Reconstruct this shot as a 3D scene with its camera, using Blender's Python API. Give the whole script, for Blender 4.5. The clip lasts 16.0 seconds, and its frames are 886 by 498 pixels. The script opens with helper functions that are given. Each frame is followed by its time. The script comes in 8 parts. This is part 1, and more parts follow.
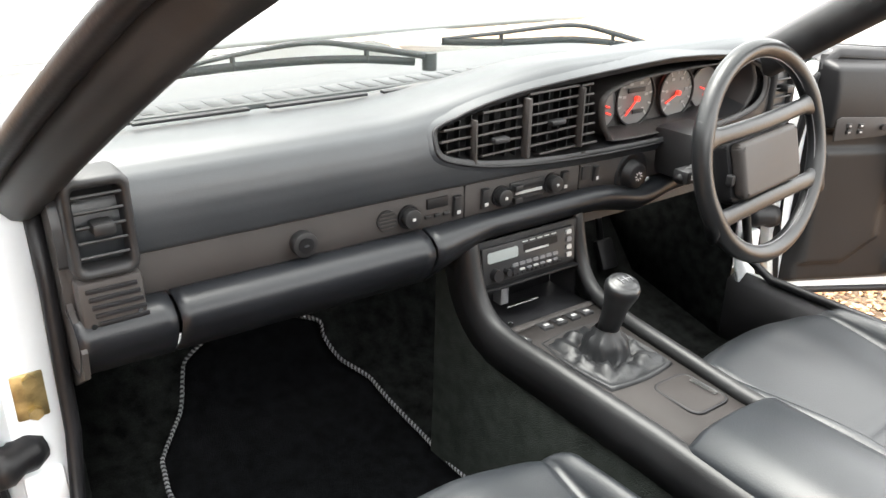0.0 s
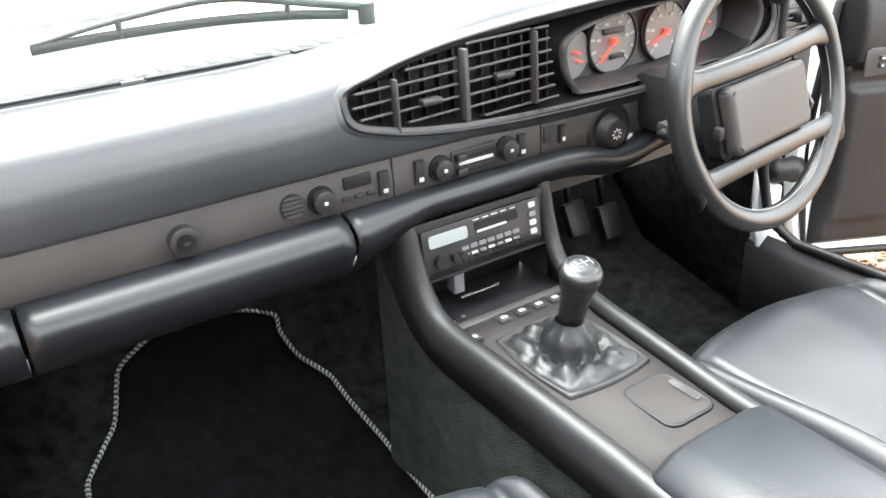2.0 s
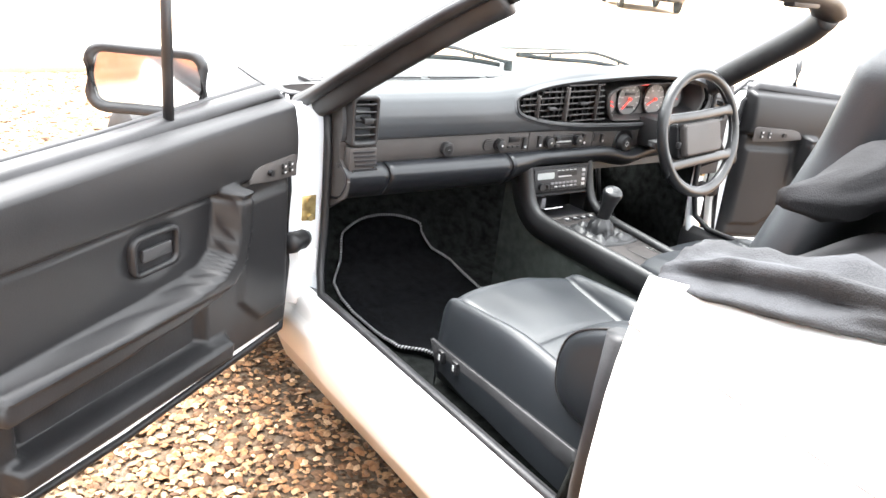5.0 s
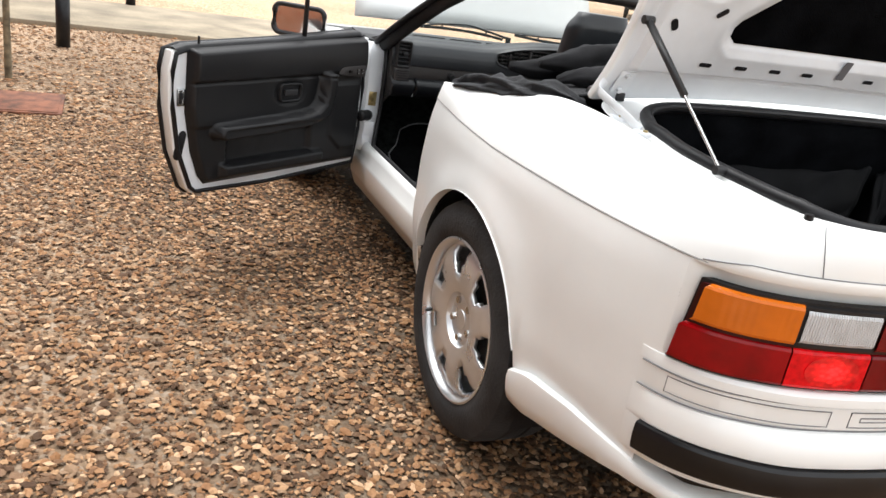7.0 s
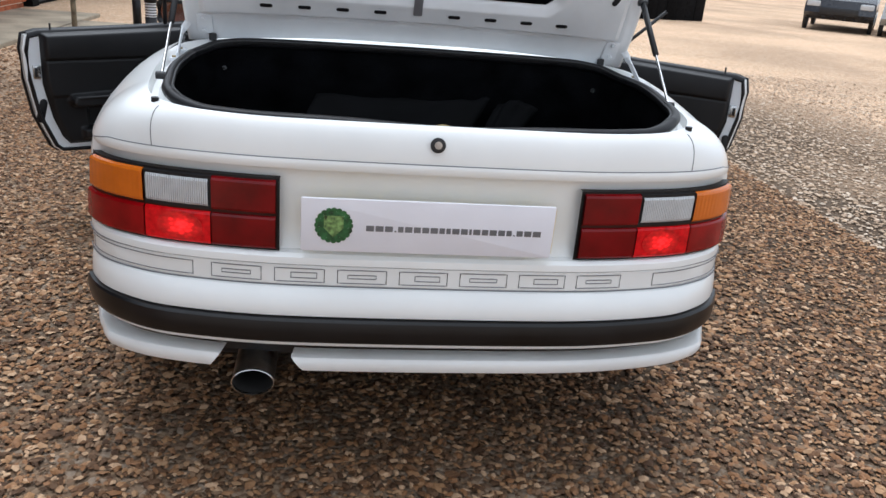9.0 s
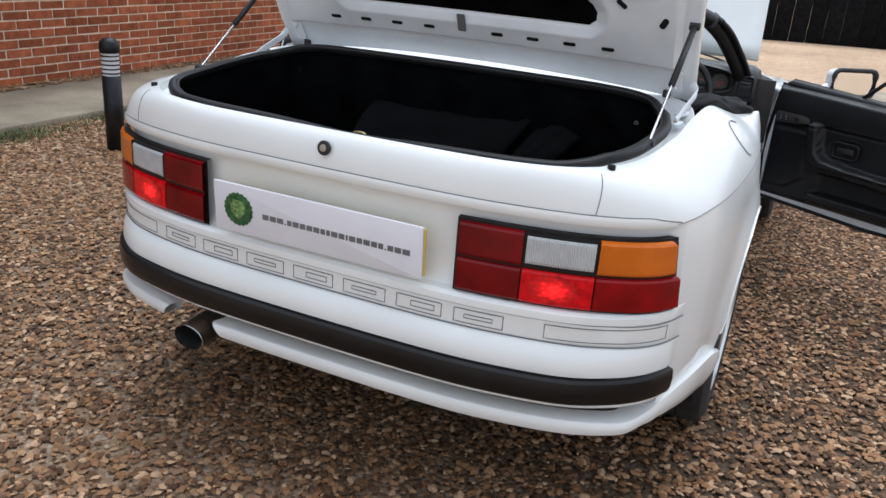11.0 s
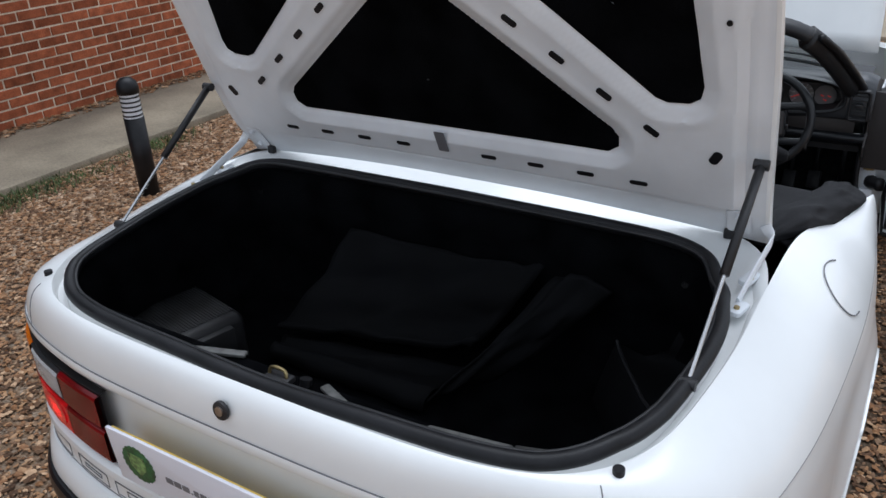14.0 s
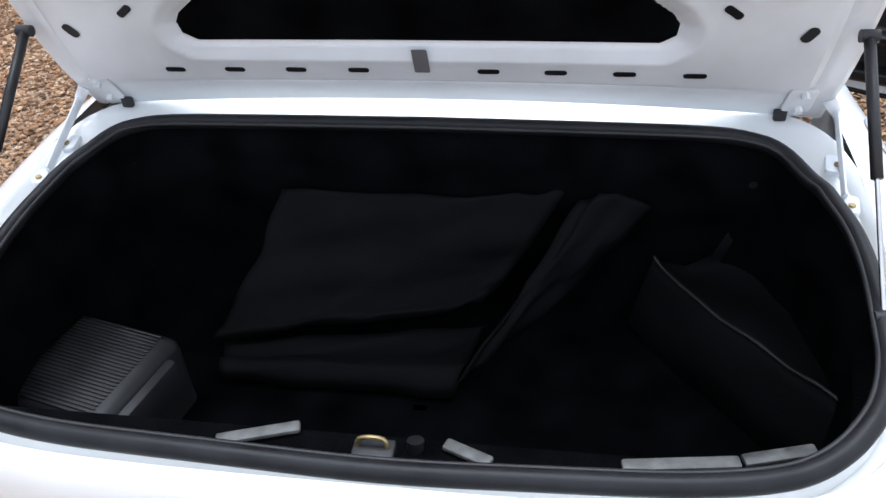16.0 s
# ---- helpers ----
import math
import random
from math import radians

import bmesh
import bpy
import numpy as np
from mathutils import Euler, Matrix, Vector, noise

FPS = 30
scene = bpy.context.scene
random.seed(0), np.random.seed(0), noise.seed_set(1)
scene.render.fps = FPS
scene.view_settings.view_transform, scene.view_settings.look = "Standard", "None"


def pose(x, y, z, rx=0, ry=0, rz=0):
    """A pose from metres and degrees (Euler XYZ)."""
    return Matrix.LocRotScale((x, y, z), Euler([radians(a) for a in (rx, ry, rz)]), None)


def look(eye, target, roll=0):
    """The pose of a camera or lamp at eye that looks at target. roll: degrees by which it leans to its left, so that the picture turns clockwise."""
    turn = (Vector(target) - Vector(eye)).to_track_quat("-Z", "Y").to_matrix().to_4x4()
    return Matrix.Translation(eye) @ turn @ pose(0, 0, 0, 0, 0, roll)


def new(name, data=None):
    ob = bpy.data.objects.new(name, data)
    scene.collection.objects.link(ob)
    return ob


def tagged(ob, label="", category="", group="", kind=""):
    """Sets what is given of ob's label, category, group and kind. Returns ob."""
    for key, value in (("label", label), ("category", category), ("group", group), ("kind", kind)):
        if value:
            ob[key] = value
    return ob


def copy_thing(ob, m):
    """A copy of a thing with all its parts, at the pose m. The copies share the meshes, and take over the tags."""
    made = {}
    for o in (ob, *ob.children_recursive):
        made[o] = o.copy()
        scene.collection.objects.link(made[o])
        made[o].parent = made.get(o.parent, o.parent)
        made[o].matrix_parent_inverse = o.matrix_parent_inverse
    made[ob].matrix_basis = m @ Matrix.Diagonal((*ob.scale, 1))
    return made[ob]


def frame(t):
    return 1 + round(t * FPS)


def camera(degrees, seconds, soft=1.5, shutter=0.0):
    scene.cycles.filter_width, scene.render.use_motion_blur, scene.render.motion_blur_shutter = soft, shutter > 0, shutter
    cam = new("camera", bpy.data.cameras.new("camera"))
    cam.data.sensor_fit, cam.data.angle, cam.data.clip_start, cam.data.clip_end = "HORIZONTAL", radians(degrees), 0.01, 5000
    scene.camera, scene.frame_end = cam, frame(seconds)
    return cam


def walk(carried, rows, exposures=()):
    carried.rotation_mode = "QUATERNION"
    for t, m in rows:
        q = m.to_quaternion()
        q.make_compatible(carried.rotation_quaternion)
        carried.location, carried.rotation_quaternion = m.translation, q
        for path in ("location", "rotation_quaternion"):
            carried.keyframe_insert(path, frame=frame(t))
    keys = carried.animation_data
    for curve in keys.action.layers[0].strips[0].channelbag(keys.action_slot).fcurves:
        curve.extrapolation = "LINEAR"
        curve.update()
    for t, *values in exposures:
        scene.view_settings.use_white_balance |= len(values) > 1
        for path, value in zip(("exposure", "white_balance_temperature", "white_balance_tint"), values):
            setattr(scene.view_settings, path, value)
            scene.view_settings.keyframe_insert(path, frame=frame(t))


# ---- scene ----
cam = camera(58.0, 16.0)
PATH = [
    (0, (-0.696, 0.623, 1.074), (0.374, 2.119, 0.288), 0.7),
    (0.5, (-0.577, 0.65, 1.017), (0.268, 2.259, 0.183), -2.0),
    (1, (-0.516, 0.684, 1.014), (0.288, 2.297, 0.146), -4.1),
    (1.5, (-0.49, 0.687, 1.017), (0.363, 2.266, 0.134), -4.2),
    (2, (-0.473, 0.677, 1.026), (0.453, 2.222, 0.157), -4.0),
    (2.5, (-0.459, 0.66, 1.04), (0.548, 2.182, 0.221), -3.1),
    (3, (-0.493, 0.654, 1.062), (0.602, 2.125, 0.264), -1.2),
    (3.5, (-0.656, 0.605, 1.109), (0.638, 1.935, 0.363), 0.3),
    (4, (-0.884, 0.495, 1.142), (0.463, 1.774, 0.401), 1.8),
    (4.5, (-1.122, 0.277, 1.128), (0.1, 1.682, 0.397), 5.1),
    (4.7, (-1.221, 0.176, 1.127), (-0.054, 1.63, 0.404), 5.5),
    (6.8, (-1.73, -1.482, 1.215), (-0.889, 0.194, 0.52), 9.9),
    (7, (-1.653, -1.646, 1.213), (-0.869, 0.052, 0.505), 9.4),
    (7.5, (-1.325, -1.96, 1.185), (-0.671, -0.208, 0.475), 8.5),
    (8, (-0.963, -2.188, 1.213), (-0.402, -0.421, 0.464), 4.7),
    (8.5, (-0.575, -2.389, 1.225), (-0.162, -0.571, 0.5), 6.2),
    (9, (-0.204, -2.449, 1.229), (0.064, -0.596, 0.526), 4.8),
    (9.2, (-0.089, -2.449, 1.243), (0.086, -0.589, 0.53), 3.5),
    (11.3, (1.073, -2.203, 1.285), (0.155, -0.578, 0.565), 5.2),
    (11.5, (1.167, -2.179, 1.3), (0.155, -0.612, 0.577), 5.4),
    (12, (1.269, -2.103, 1.403), (0.16, -0.587, 0.718), 4.8),
    (12.5, (1.238, -2.062, 1.544), (0.101, -0.559, 0.874), 4.2),
    (13, (1.158, -1.965, 1.667), (0.037, -0.389, 1.159), 5.7),
    (13.5, (0.964, -1.767, 1.68), (-0.075, -0.146, 1.139), 4.7),
    (14, (0.828, -1.491, 1.592), (-0.141, 0.019, 0.708), -2.7),
    (14.5, (0.682, -1.322, 1.574), (-0.132, 0.11, 0.439), -6.2),
    (15, (0.405, -1.297, 1.568), (-0.108, 0.214, 0.362), -8.4),
    (15.5, (0.253, -1.296, 1.588), (-0.07, 0.246, 0.357), -5.7),
    (16, (0.224, -1.303, 1.587), (-0.068, 0.254, 0.366), -3.9),
]
EXPOSURES = [(0, 3.82, 6750, 8), (1, 4.2, 6500, 6), (2.5, 4.6, 6450, 7), (3.2, 4.65, 6450, 7), (4, 4.5, 6450, 9), (4.7, 4.5, 6450, 9), (6.8, 2.05, 6500, 9), (7.5, 1.55, 6250, 9), (8, 1.35, 6000, 8), (9, 1.15, 5800, 8), (12.5, 0.95, 5750, 8), (13.3, 0.78, 5750, 8), (14.5, 0.72, 5700, 10), (15.2, 0.95, 5700, 10), (16, 1.62, 5700, 10)]
walk(cam, [(t, look(eye, target, roll)) for t, eye, target, roll in PATH], EXPOSURES)

# ---- light ----
world = bpy.data.worlds.new("world")
scene.world = world
world.use_nodes = True
wn = world.node_tree.nodes
sky = wn.new("ShaderNodeTexSky")
sky.sky_type = "NISHITA"
sky.sun_disc = False
sky.sun_elevation = radians(73)
sky.sun_rotation = radians(-11.3)
sky.air_density, sky.dust_density, sky.ozone_density = 1.0, 5.0, 1.0
hsv = wn.new("ShaderNodeHueSaturation")
hsv.inputs["Saturation"].default_value = 0.15
world.node_tree.links.new(sky.outputs[0], hsv.inputs["Color"])
veil = wn.new("ShaderNodeMix")
veil.data_type = "RGBA"
veil.inputs[0].default_value = 0.72
veil.inputs[7].default_value = (4.2, 4.25, 4.35, 1)
world.node_tree.links.new(hsv.outputs[0], veil.inputs[6])
world.node_tree.links.new(veil.outputs[2], wn["Background"].inputs[0])
wn["Background"].inputs[1].default_value = 0.12
sun_data = bpy.data.lights.new("sun", "SUN")
sun_data.energy, sun_data.angle, sun_data.color = 0.85, radians(45), (1.0, 0.98, 0.96)
sun = new("sun", sun_data)
sun.matrix_world = look((-0.3, 1.5, 5), (0, 0, 0))


# ---- materials ----
def node_mat(name, col, rough=0.5, metal=0.0, var=0.12, scale=8.0, bump=0.0, bump_scale=60.0, coat=0.0, spec=0.5,
             col2=None, fine=0.0, trans=0.0, island=0.0, emit=None, rand=0.0, depth=0.01):
    m = bpy.data.materials.new(name)
    m.use_nodes = True
    nt = m.node_tree
    b = nt.nodes["Principled BSDF"]
    L = nt.links.new
    co = nt.nodes.new("ShaderNodeTexCoord")
    nz = nt.nodes.new("ShaderNodeTexNoise")
    nz.inputs["Scale"].default_value, nz.inputs["Detail"].default_value = scale, 6
    vec = co.outputs["Object"]
    if rand:
        sh = nt.nodes.new("ShaderNodeVectorMath")
        sh.operation = "MULTIPLY_ADD"
        sh.inputs[1].default_value = (31.0, 17.0, 23.0)
        L(nt.nodes.new("ShaderNodeObjectInfo").outputs["Random"], sh.inputs[0])
        L(vec, sh.inputs[2])
        vec = sh.outputs[0]
    L(vec, nz.inputs["Vector"])
    ramp = nt.nodes.new("ShaderNodeMix")
    ramp.data_type = "RGBA"
    c2 = col2 or tuple(max(0, c * (1 - 2.2 * var)) for c in col)
    ramp.inputs[6].default_value = (*c2, 1)
    ramp.inputs[7].default_value = (*[min(1, c * (1 + var)) for c in col], 1)
    rm = nt.nodes.new("ShaderNodeMapRange")
    rm.inputs[1].default_value, rm.inputs[2].default_value = 0.3, 0.65
    L(nz.outputs[0], rm.inputs[0])
    L(rm.outputs[0], ramp.inputs[0])
    out = ramp.outputs[2]
    if fine:
        n2 = nt.nodes.new("ShaderNodeTexNoise")
        n2.inputs["Scale"].default_value, n2.inputs["Detail"].default_value = bump_scale, 4
        L(vec, n2.inputs["Vector"])
        mr = nt.nodes.new("ShaderNodeMapRange")
        mr.inputs[1].default_value, mr.inputs[2].default_value = 0.3, 0.7
        mr.inputs[3].default_value, mr.inputs[4].default_value = 1 - fine, 1 + fine
        L(n2.outputs[0], mr.inputs[0])
        mul = nt.nodes.new("ShaderNodeVectorMath")
        mul.operation = "SCALE"
        L(out, mul.inputs[0])
        L(mr.outputs[0], mul.inputs["Scale"])
        out = mul.outputs[0]
    if island or rand:
        if island:
            g = nt.nodes.new("ShaderNodeNewGeometry").outputs["Random Per Island"]
        else:
            g = nt.nodes.new("ShaderNodeObjectInfo").outputs["Random"]
        amt = island or rand
        mr = nt.nodes.new("ShaderNodeMapRange")
        mr.inputs[3].default_value, mr.inputs[4].default_value = 1 - amt, 1 + amt
        L(g, mr.inputs[0])
        mul = nt.nodes.new("ShaderNodeVectorMath")
        mul.operation = "SCALE"
        L(out, mul.inputs[0])
        L(mr.outputs[0], mul.inputs["Scale"])
        out = mul.outputs[0]
    L(out, b.inputs["Base Color"])
    rr = nt.nodes.new("ShaderNodeMapRange")
    rr.inputs[3].default_value, rr.inputs[4].default_value = max(0.02, rough - 0.06), min(1, rough + 0.08)
    L(nz.outputs[0], rr.inputs[0])
    L(rr.outputs[0], b.inputs["Roughness"])
    b.inputs["Metallic"].default_value = metal
    b.inputs["Specular IOR Level"].default_value = spec
    b.inputs["Coat Weight"].default_value = coat
    b.inputs["Coat Roughness"].default_value = 0.05
    if trans:
        b.inputs["Transmission Weight"].default_value = trans
    if emit:
        b.inputs["Emission Color"].default_value = (*emit[:3], 1)
        b.inputs["Emission Strength"].default_value = emit[3]
    if bump:
        n3 = nt.nodes.new("ShaderNodeTexNoise")
        n3.inputs["Scale"].default_value, n3.inputs["Detail"].default_value = bump_scale, 5
        L(vec, n3.inputs["Vector"])
        bp = nt.nodes.new("ShaderNodeBump")
        bp.inputs["Strength"].default_value = bump
        bp.inputs["Distance"].default_value = depth
        L(n3.outputs[0], bp.inputs["Height"])
        L(bp.outputs[0], b.inputs["Normal"])
    return m


def glass_mat(name, col, alpha, rough=0.02):
    m = bpy.data.materials.new(name)
    m.use_nodes = True
    nt = m.node_tree
    b = nt.nodes["Principled BSDF"]
    b.inputs["Base Color"].default_value = (*col, 1)
    b.inputs["Roughness"].default_value = rough
    t = nt.nodes.new("ShaderNodeBsdfTransparent")
    t.inputs[0].default_value = (*[0.85 + 0.15 * c for c in col], 1)
    mx = nt.nodes.new("ShaderNodeMixShader")
    mx.inputs[0].default_value = alpha
    nt.links.new(t.outputs[0], mx.inputs[1])
    nt.links.new(b.outputs[0], mx.inputs[2])
    nt.links.new(mx.outputs[0], nt.nodes["Material Output"].inputs[0])
    return m


WHITE = node_mat("white_paint", (0.80, 0.81, 0.80), 0.32, var=0.03, scale=3, coat=0.6)
WHITE_IN = node_mat("white_primer_paint", (0.74, 0.77, 0.80), 0.40, var=0.05, scale=6, coat=0.2, bump=0.05, bump_scale=30)
BLACK_RUBBER = node_mat("black_rubber", (0.010, 0.010, 0.0115), 0.45, var=0.25, scale=20, bump=0.15, bump_scale=200, depth=0.002, spec=0.3)
BLACK_TRIM = node_mat("black_plastic", (0.0195, 0.0195, 0.021), 0.45, var=0.2, scale=15, bump=0.2, bump_scale=700, depth=0.001, spec=0.4)
DASH = node_mat("charcoal_dash_vinyl", (0.0266, 0.0294, 0.0336), 0.38, var=0.1, scale=5, bump=0.25, bump_scale=700, fine=0.06, depth=0.0006, spec=0.57)
RAIL = node_mat("black_console_moulding", (0.0126, 0.01295, 0.014), 0.42, var=0.15, scale=9, bump=0.3, bump_scale=600, depth=0.0006, spec=0.342)
CONSOLE = node_mat("dark_console_plastic", (0.028, 0.0252, 0.0245), 0.6, var=0.12, scale=9, bump=0.25, bump_scale=900, depth=0.001, spec=0.152)
DASH_PANEL = node_mat("charcoal_plastic_panel", (0.047, 0.043, 0.042), 0.52, spec=0.266, var=0.08, scale=9, bump=0.2, bump_scale=900, depth=0.001)
LEATHER = node_mat("black_leather", (0.0119, 0.014, 0.0168), 0.40, var=0.12, scale=6, bump=0.3, bump_scale=420, fine=0.06, depth=0.0006, spec=0.494)
GAITER = node_mat("black_gaiter_leather", (0.0098, 0.0105, 0.0119), 0.45, var=0.12, scale=12, bump=0.3, bump_scale=420, depth=0.0006, spec=0.38)
LEATHER_TRIM = node_mat("black_leather_trim", (0.0119, 0.0126, 0.014), 0.33, var=0.12, scale=6, bump=0.3, bump_scale=420, depth=0.0007, spec=0.456)
DOOR_VINYL = node_mat("black_door_vinyl", (0.01015, 0.01015, 0.0112), 0.42, var=0.12, scale=6, bump=0.3, bump_scale=420, depth=0.0007, spec=0.304)
PADDED = node_mat("black_padded_vinyl", (0.010, 0.011, 0.0135), 0.34, var=0.12, scale=6, bump=0.3, bump_scale=420, depth=0.0006, spec=0.36)
TUNNEL = node_mat("dark_green_grey_carpet", (0.026, 0.030, 0.0275), 0.95, var=0.15, scale=40, bump=0.6, bump_scale=600, fine=0.15, spec=0.04)
CARPET = node_mat("black_carpet", (0.0155, 0.017, 0.0165), 0.95, var=0.3, scale=40, bump=0.8, bump_scale=600, fine=0.35, spec=0.038)
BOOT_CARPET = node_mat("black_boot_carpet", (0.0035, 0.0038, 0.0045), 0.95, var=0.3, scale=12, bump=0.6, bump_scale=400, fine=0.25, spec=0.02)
CLOTH = node_mat("black_canvas", (0.0144, 0.0144, 0.01584), 0.85, var=0.2, scale=10, bump=0.5, bump_scale=500, spec=0.2, depth=0.002)
# black canvas greyed: the left edge's bright exposure put into the colour
CLOTH_GREYED = node_mat("dusty_grey_canvas", (0.0234, 0.0243, 0.027), 0.8, var=0.3, scale=14, bump=0.6, bump_scale=600, spec=0.3, depth=0.002, fine=0.2)
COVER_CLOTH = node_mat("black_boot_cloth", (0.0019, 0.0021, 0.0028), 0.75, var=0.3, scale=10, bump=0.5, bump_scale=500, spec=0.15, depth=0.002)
MAT_PILE = node_mat("black_mat_pile", (0.00385, 0.0042, 0.0049), 0.9, var=0.3, scale=50, bump=0.9, bump_scale=700, fine=0.4, spec=0.0456, depth=0.003)
ROPE_LIGHT = node_mat("white_rope_yarn", (0.255, 0.2625, 0.27), 0.8, var=0.15, scale=60)
ROPE_DARK = node_mat("black_rope_yarn", (0.02, 0.02, 0.022), 0.85, var=0.2, scale=60)
SILVER = node_mat("silver_alloy", (0.66, 0.67, 0.68), 0.28, metal=0.75, var=0.05, scale=10)
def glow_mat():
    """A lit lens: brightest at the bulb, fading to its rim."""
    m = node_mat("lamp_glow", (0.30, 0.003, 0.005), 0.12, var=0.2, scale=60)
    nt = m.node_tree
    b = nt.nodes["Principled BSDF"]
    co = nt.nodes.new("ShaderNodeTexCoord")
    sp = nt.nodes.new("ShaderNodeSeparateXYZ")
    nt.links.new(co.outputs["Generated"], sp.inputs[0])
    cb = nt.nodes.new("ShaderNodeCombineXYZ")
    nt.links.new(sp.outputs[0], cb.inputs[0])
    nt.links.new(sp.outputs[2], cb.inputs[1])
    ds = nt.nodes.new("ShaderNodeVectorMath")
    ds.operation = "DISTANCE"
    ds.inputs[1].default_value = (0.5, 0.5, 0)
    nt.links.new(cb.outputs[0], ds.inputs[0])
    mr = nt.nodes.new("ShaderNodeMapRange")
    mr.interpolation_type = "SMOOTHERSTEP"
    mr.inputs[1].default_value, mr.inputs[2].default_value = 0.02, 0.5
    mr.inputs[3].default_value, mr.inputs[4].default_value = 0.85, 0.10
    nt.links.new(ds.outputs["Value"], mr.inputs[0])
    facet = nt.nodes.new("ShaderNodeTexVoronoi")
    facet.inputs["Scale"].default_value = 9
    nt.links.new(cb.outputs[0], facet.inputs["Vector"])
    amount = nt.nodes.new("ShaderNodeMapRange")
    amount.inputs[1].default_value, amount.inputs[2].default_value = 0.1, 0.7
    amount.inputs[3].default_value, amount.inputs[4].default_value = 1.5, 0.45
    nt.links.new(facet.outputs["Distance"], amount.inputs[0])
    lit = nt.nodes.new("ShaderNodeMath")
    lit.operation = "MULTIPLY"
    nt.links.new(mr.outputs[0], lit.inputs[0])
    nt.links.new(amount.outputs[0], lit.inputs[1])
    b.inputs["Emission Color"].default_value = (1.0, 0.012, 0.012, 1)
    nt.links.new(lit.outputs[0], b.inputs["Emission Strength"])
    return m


GLOW_RED = glow_mat()
STRIP = node_mat("black_bumper_rubber", (0.006, 0.006, 0.007), 0.3, var=0.2, scale=8, spec=0.35)
DULL_STEEL = node_mat("sooty_steel", (0.42, 0.38, 0.34), 0.33, metal=1.0, var=0.25, scale=20)
STEEL = node_mat("bright_steel", (0.55, 0.55, 0.55), 0.22, metal=1.0, var=0.08, scale=14)
BRASS = node_mat("zinc_yellow_steel", (0.42, 0.33, 0.16), 0.4, metal=0.9, var=0.2, scale=60)
TYRE = node_mat("tyre_rubber", (0.02, 0.02, 0.021), 0.8, var=0.25, scale=15, bump=0.25, bump_scale=120)
GLASS = glass_mat("clear_glass", (0.75, 0.86, 0.84), 0.10)
TINT = glass_mat("screen_tint", (0.45, 0.6, 0.56), 0.2)
AMBER = node_mat("amber_lens", (0.58, 0.135, 0.006), 0.16, var=0.06, scale=18, coat=0.2, bump=0.12, bump_scale=180, spec=0.3, depth=0.003)
RED = node_mat("red_lens", (0.15, 0.0012, 0.003), 0.10, var=0.16, scale=14, bump=0.1, bump_scale=90, spec=0.3, depth=0.002)
# brighter copy of RED: light falling on the outer lens, put into its colour
RED_OUTER_BRIGHT = node_mat("red_reflector_lens", (0.24, 0.002, 0.004), 0.10, var=0.16, scale=14, bump=0.1, bump_scale=90, spec=0.3, depth=0.002)
RED_GAP = node_mat("dark_red_lens_joint", (0.035, 0.0008, 0.001), 0.3, var=0.2, scale=20, spec=0.3)
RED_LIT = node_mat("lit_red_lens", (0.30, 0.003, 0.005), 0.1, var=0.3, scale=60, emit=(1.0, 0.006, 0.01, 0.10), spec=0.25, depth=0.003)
CLEAR_LENS = node_mat("clear_ribbed_lens", (0.56, 0.58, 0.60), 0.15, var=0.04, scale=40, coat=0.4)


def ribbed(m, scale, strength):
    nt = m.node_tree
    wv = nt.nodes.new("ShaderNodeTexWave")
    wv.inputs["Scale"].default_value = scale
    co = nt.nodes.new("ShaderNodeTexCoord")
    nt.links.new(co.outputs["Object"], wv.inputs["Vector"])
    bp = nt.nodes.new("ShaderNodeBump")
    bp.inputs["Strength"].default_value, bp.inputs["Distance"].default_value = strength, 0.002
    nt.links.new(wv.outputs[0], bp.inputs["Height"])
    nt.links.new(bp.outputs[0], nt.nodes["Principled BSDF"].inputs["Normal"])


ribbed(CLEAR_LENS, 70, 0.9), ribbed(AMBER, 28, 0.2)
PLATE = node_mat("white_plate", (0.78, 0.78, 0.84), 0.3, var=0.02, scale=8, coat=0.3)
GREY_MARK = node_mat("grey_print", (0.16, 0.16, 0.17), 0.5, var=0.1)
LIGHT_MARK = node_mat("white_print", (0.378, 0.378, 0.378), 0.5, var=0.05)
SEAM = node_mat("shaded_panel_gap", (0.30, 0.30, 0.30), 0.6, var=0.1)
GREEN = node_mat("green_badge", (0.03, 0.12, 0.04), 0.4, var=0.4, scale=60)
# faint emission added to brighten the needles; the warning light shares it
RED_NEEDLE = node_mat("red_needle", (0.7, 0.03, 0.02), 0.5, emit=(1, 0.05, 0.03, 0.12))
DIAL = node_mat("grey_dial", (0.18, 0.1762, 0.1762), 0.5, var=0.06)
MIRROR = node_mat("mirror_glass", (0.85, 0.88, 0.88), 0.03, metal=1.0, var=0.01)
YELLOW = node_mat("yellow_plate_edge", (0.7, 0.5, 0.1), 0.5)
CONCRETE = node_mat("concrete", (0.30, 0.25, 0.18), 0.9, var=0.18, scale=2.2, bump=0.3, bump_scale=80, fine=0.15)
BRICK = node_mat("red_brick", (0.33, 0.098, 0.045), 0.9, spec=0.15, var=0.16, scale=14, bump=0.5, bump_scale=120, fine=0.2, rand=0.3)
BRICK_FAR = node_mat("red_brick_far", (0.33, 0.098, 0.045), 0.9, spec=0.15, var=0.16, scale=14, bump=0.5, bump_scale=120, fine=0.2, island=0.3)
MORTAR = node_mat("pale_mortar", (0.66, 0.55, 0.42), 0.95, var=0.12, scale=20, bump=0.4, bump_scale=150)
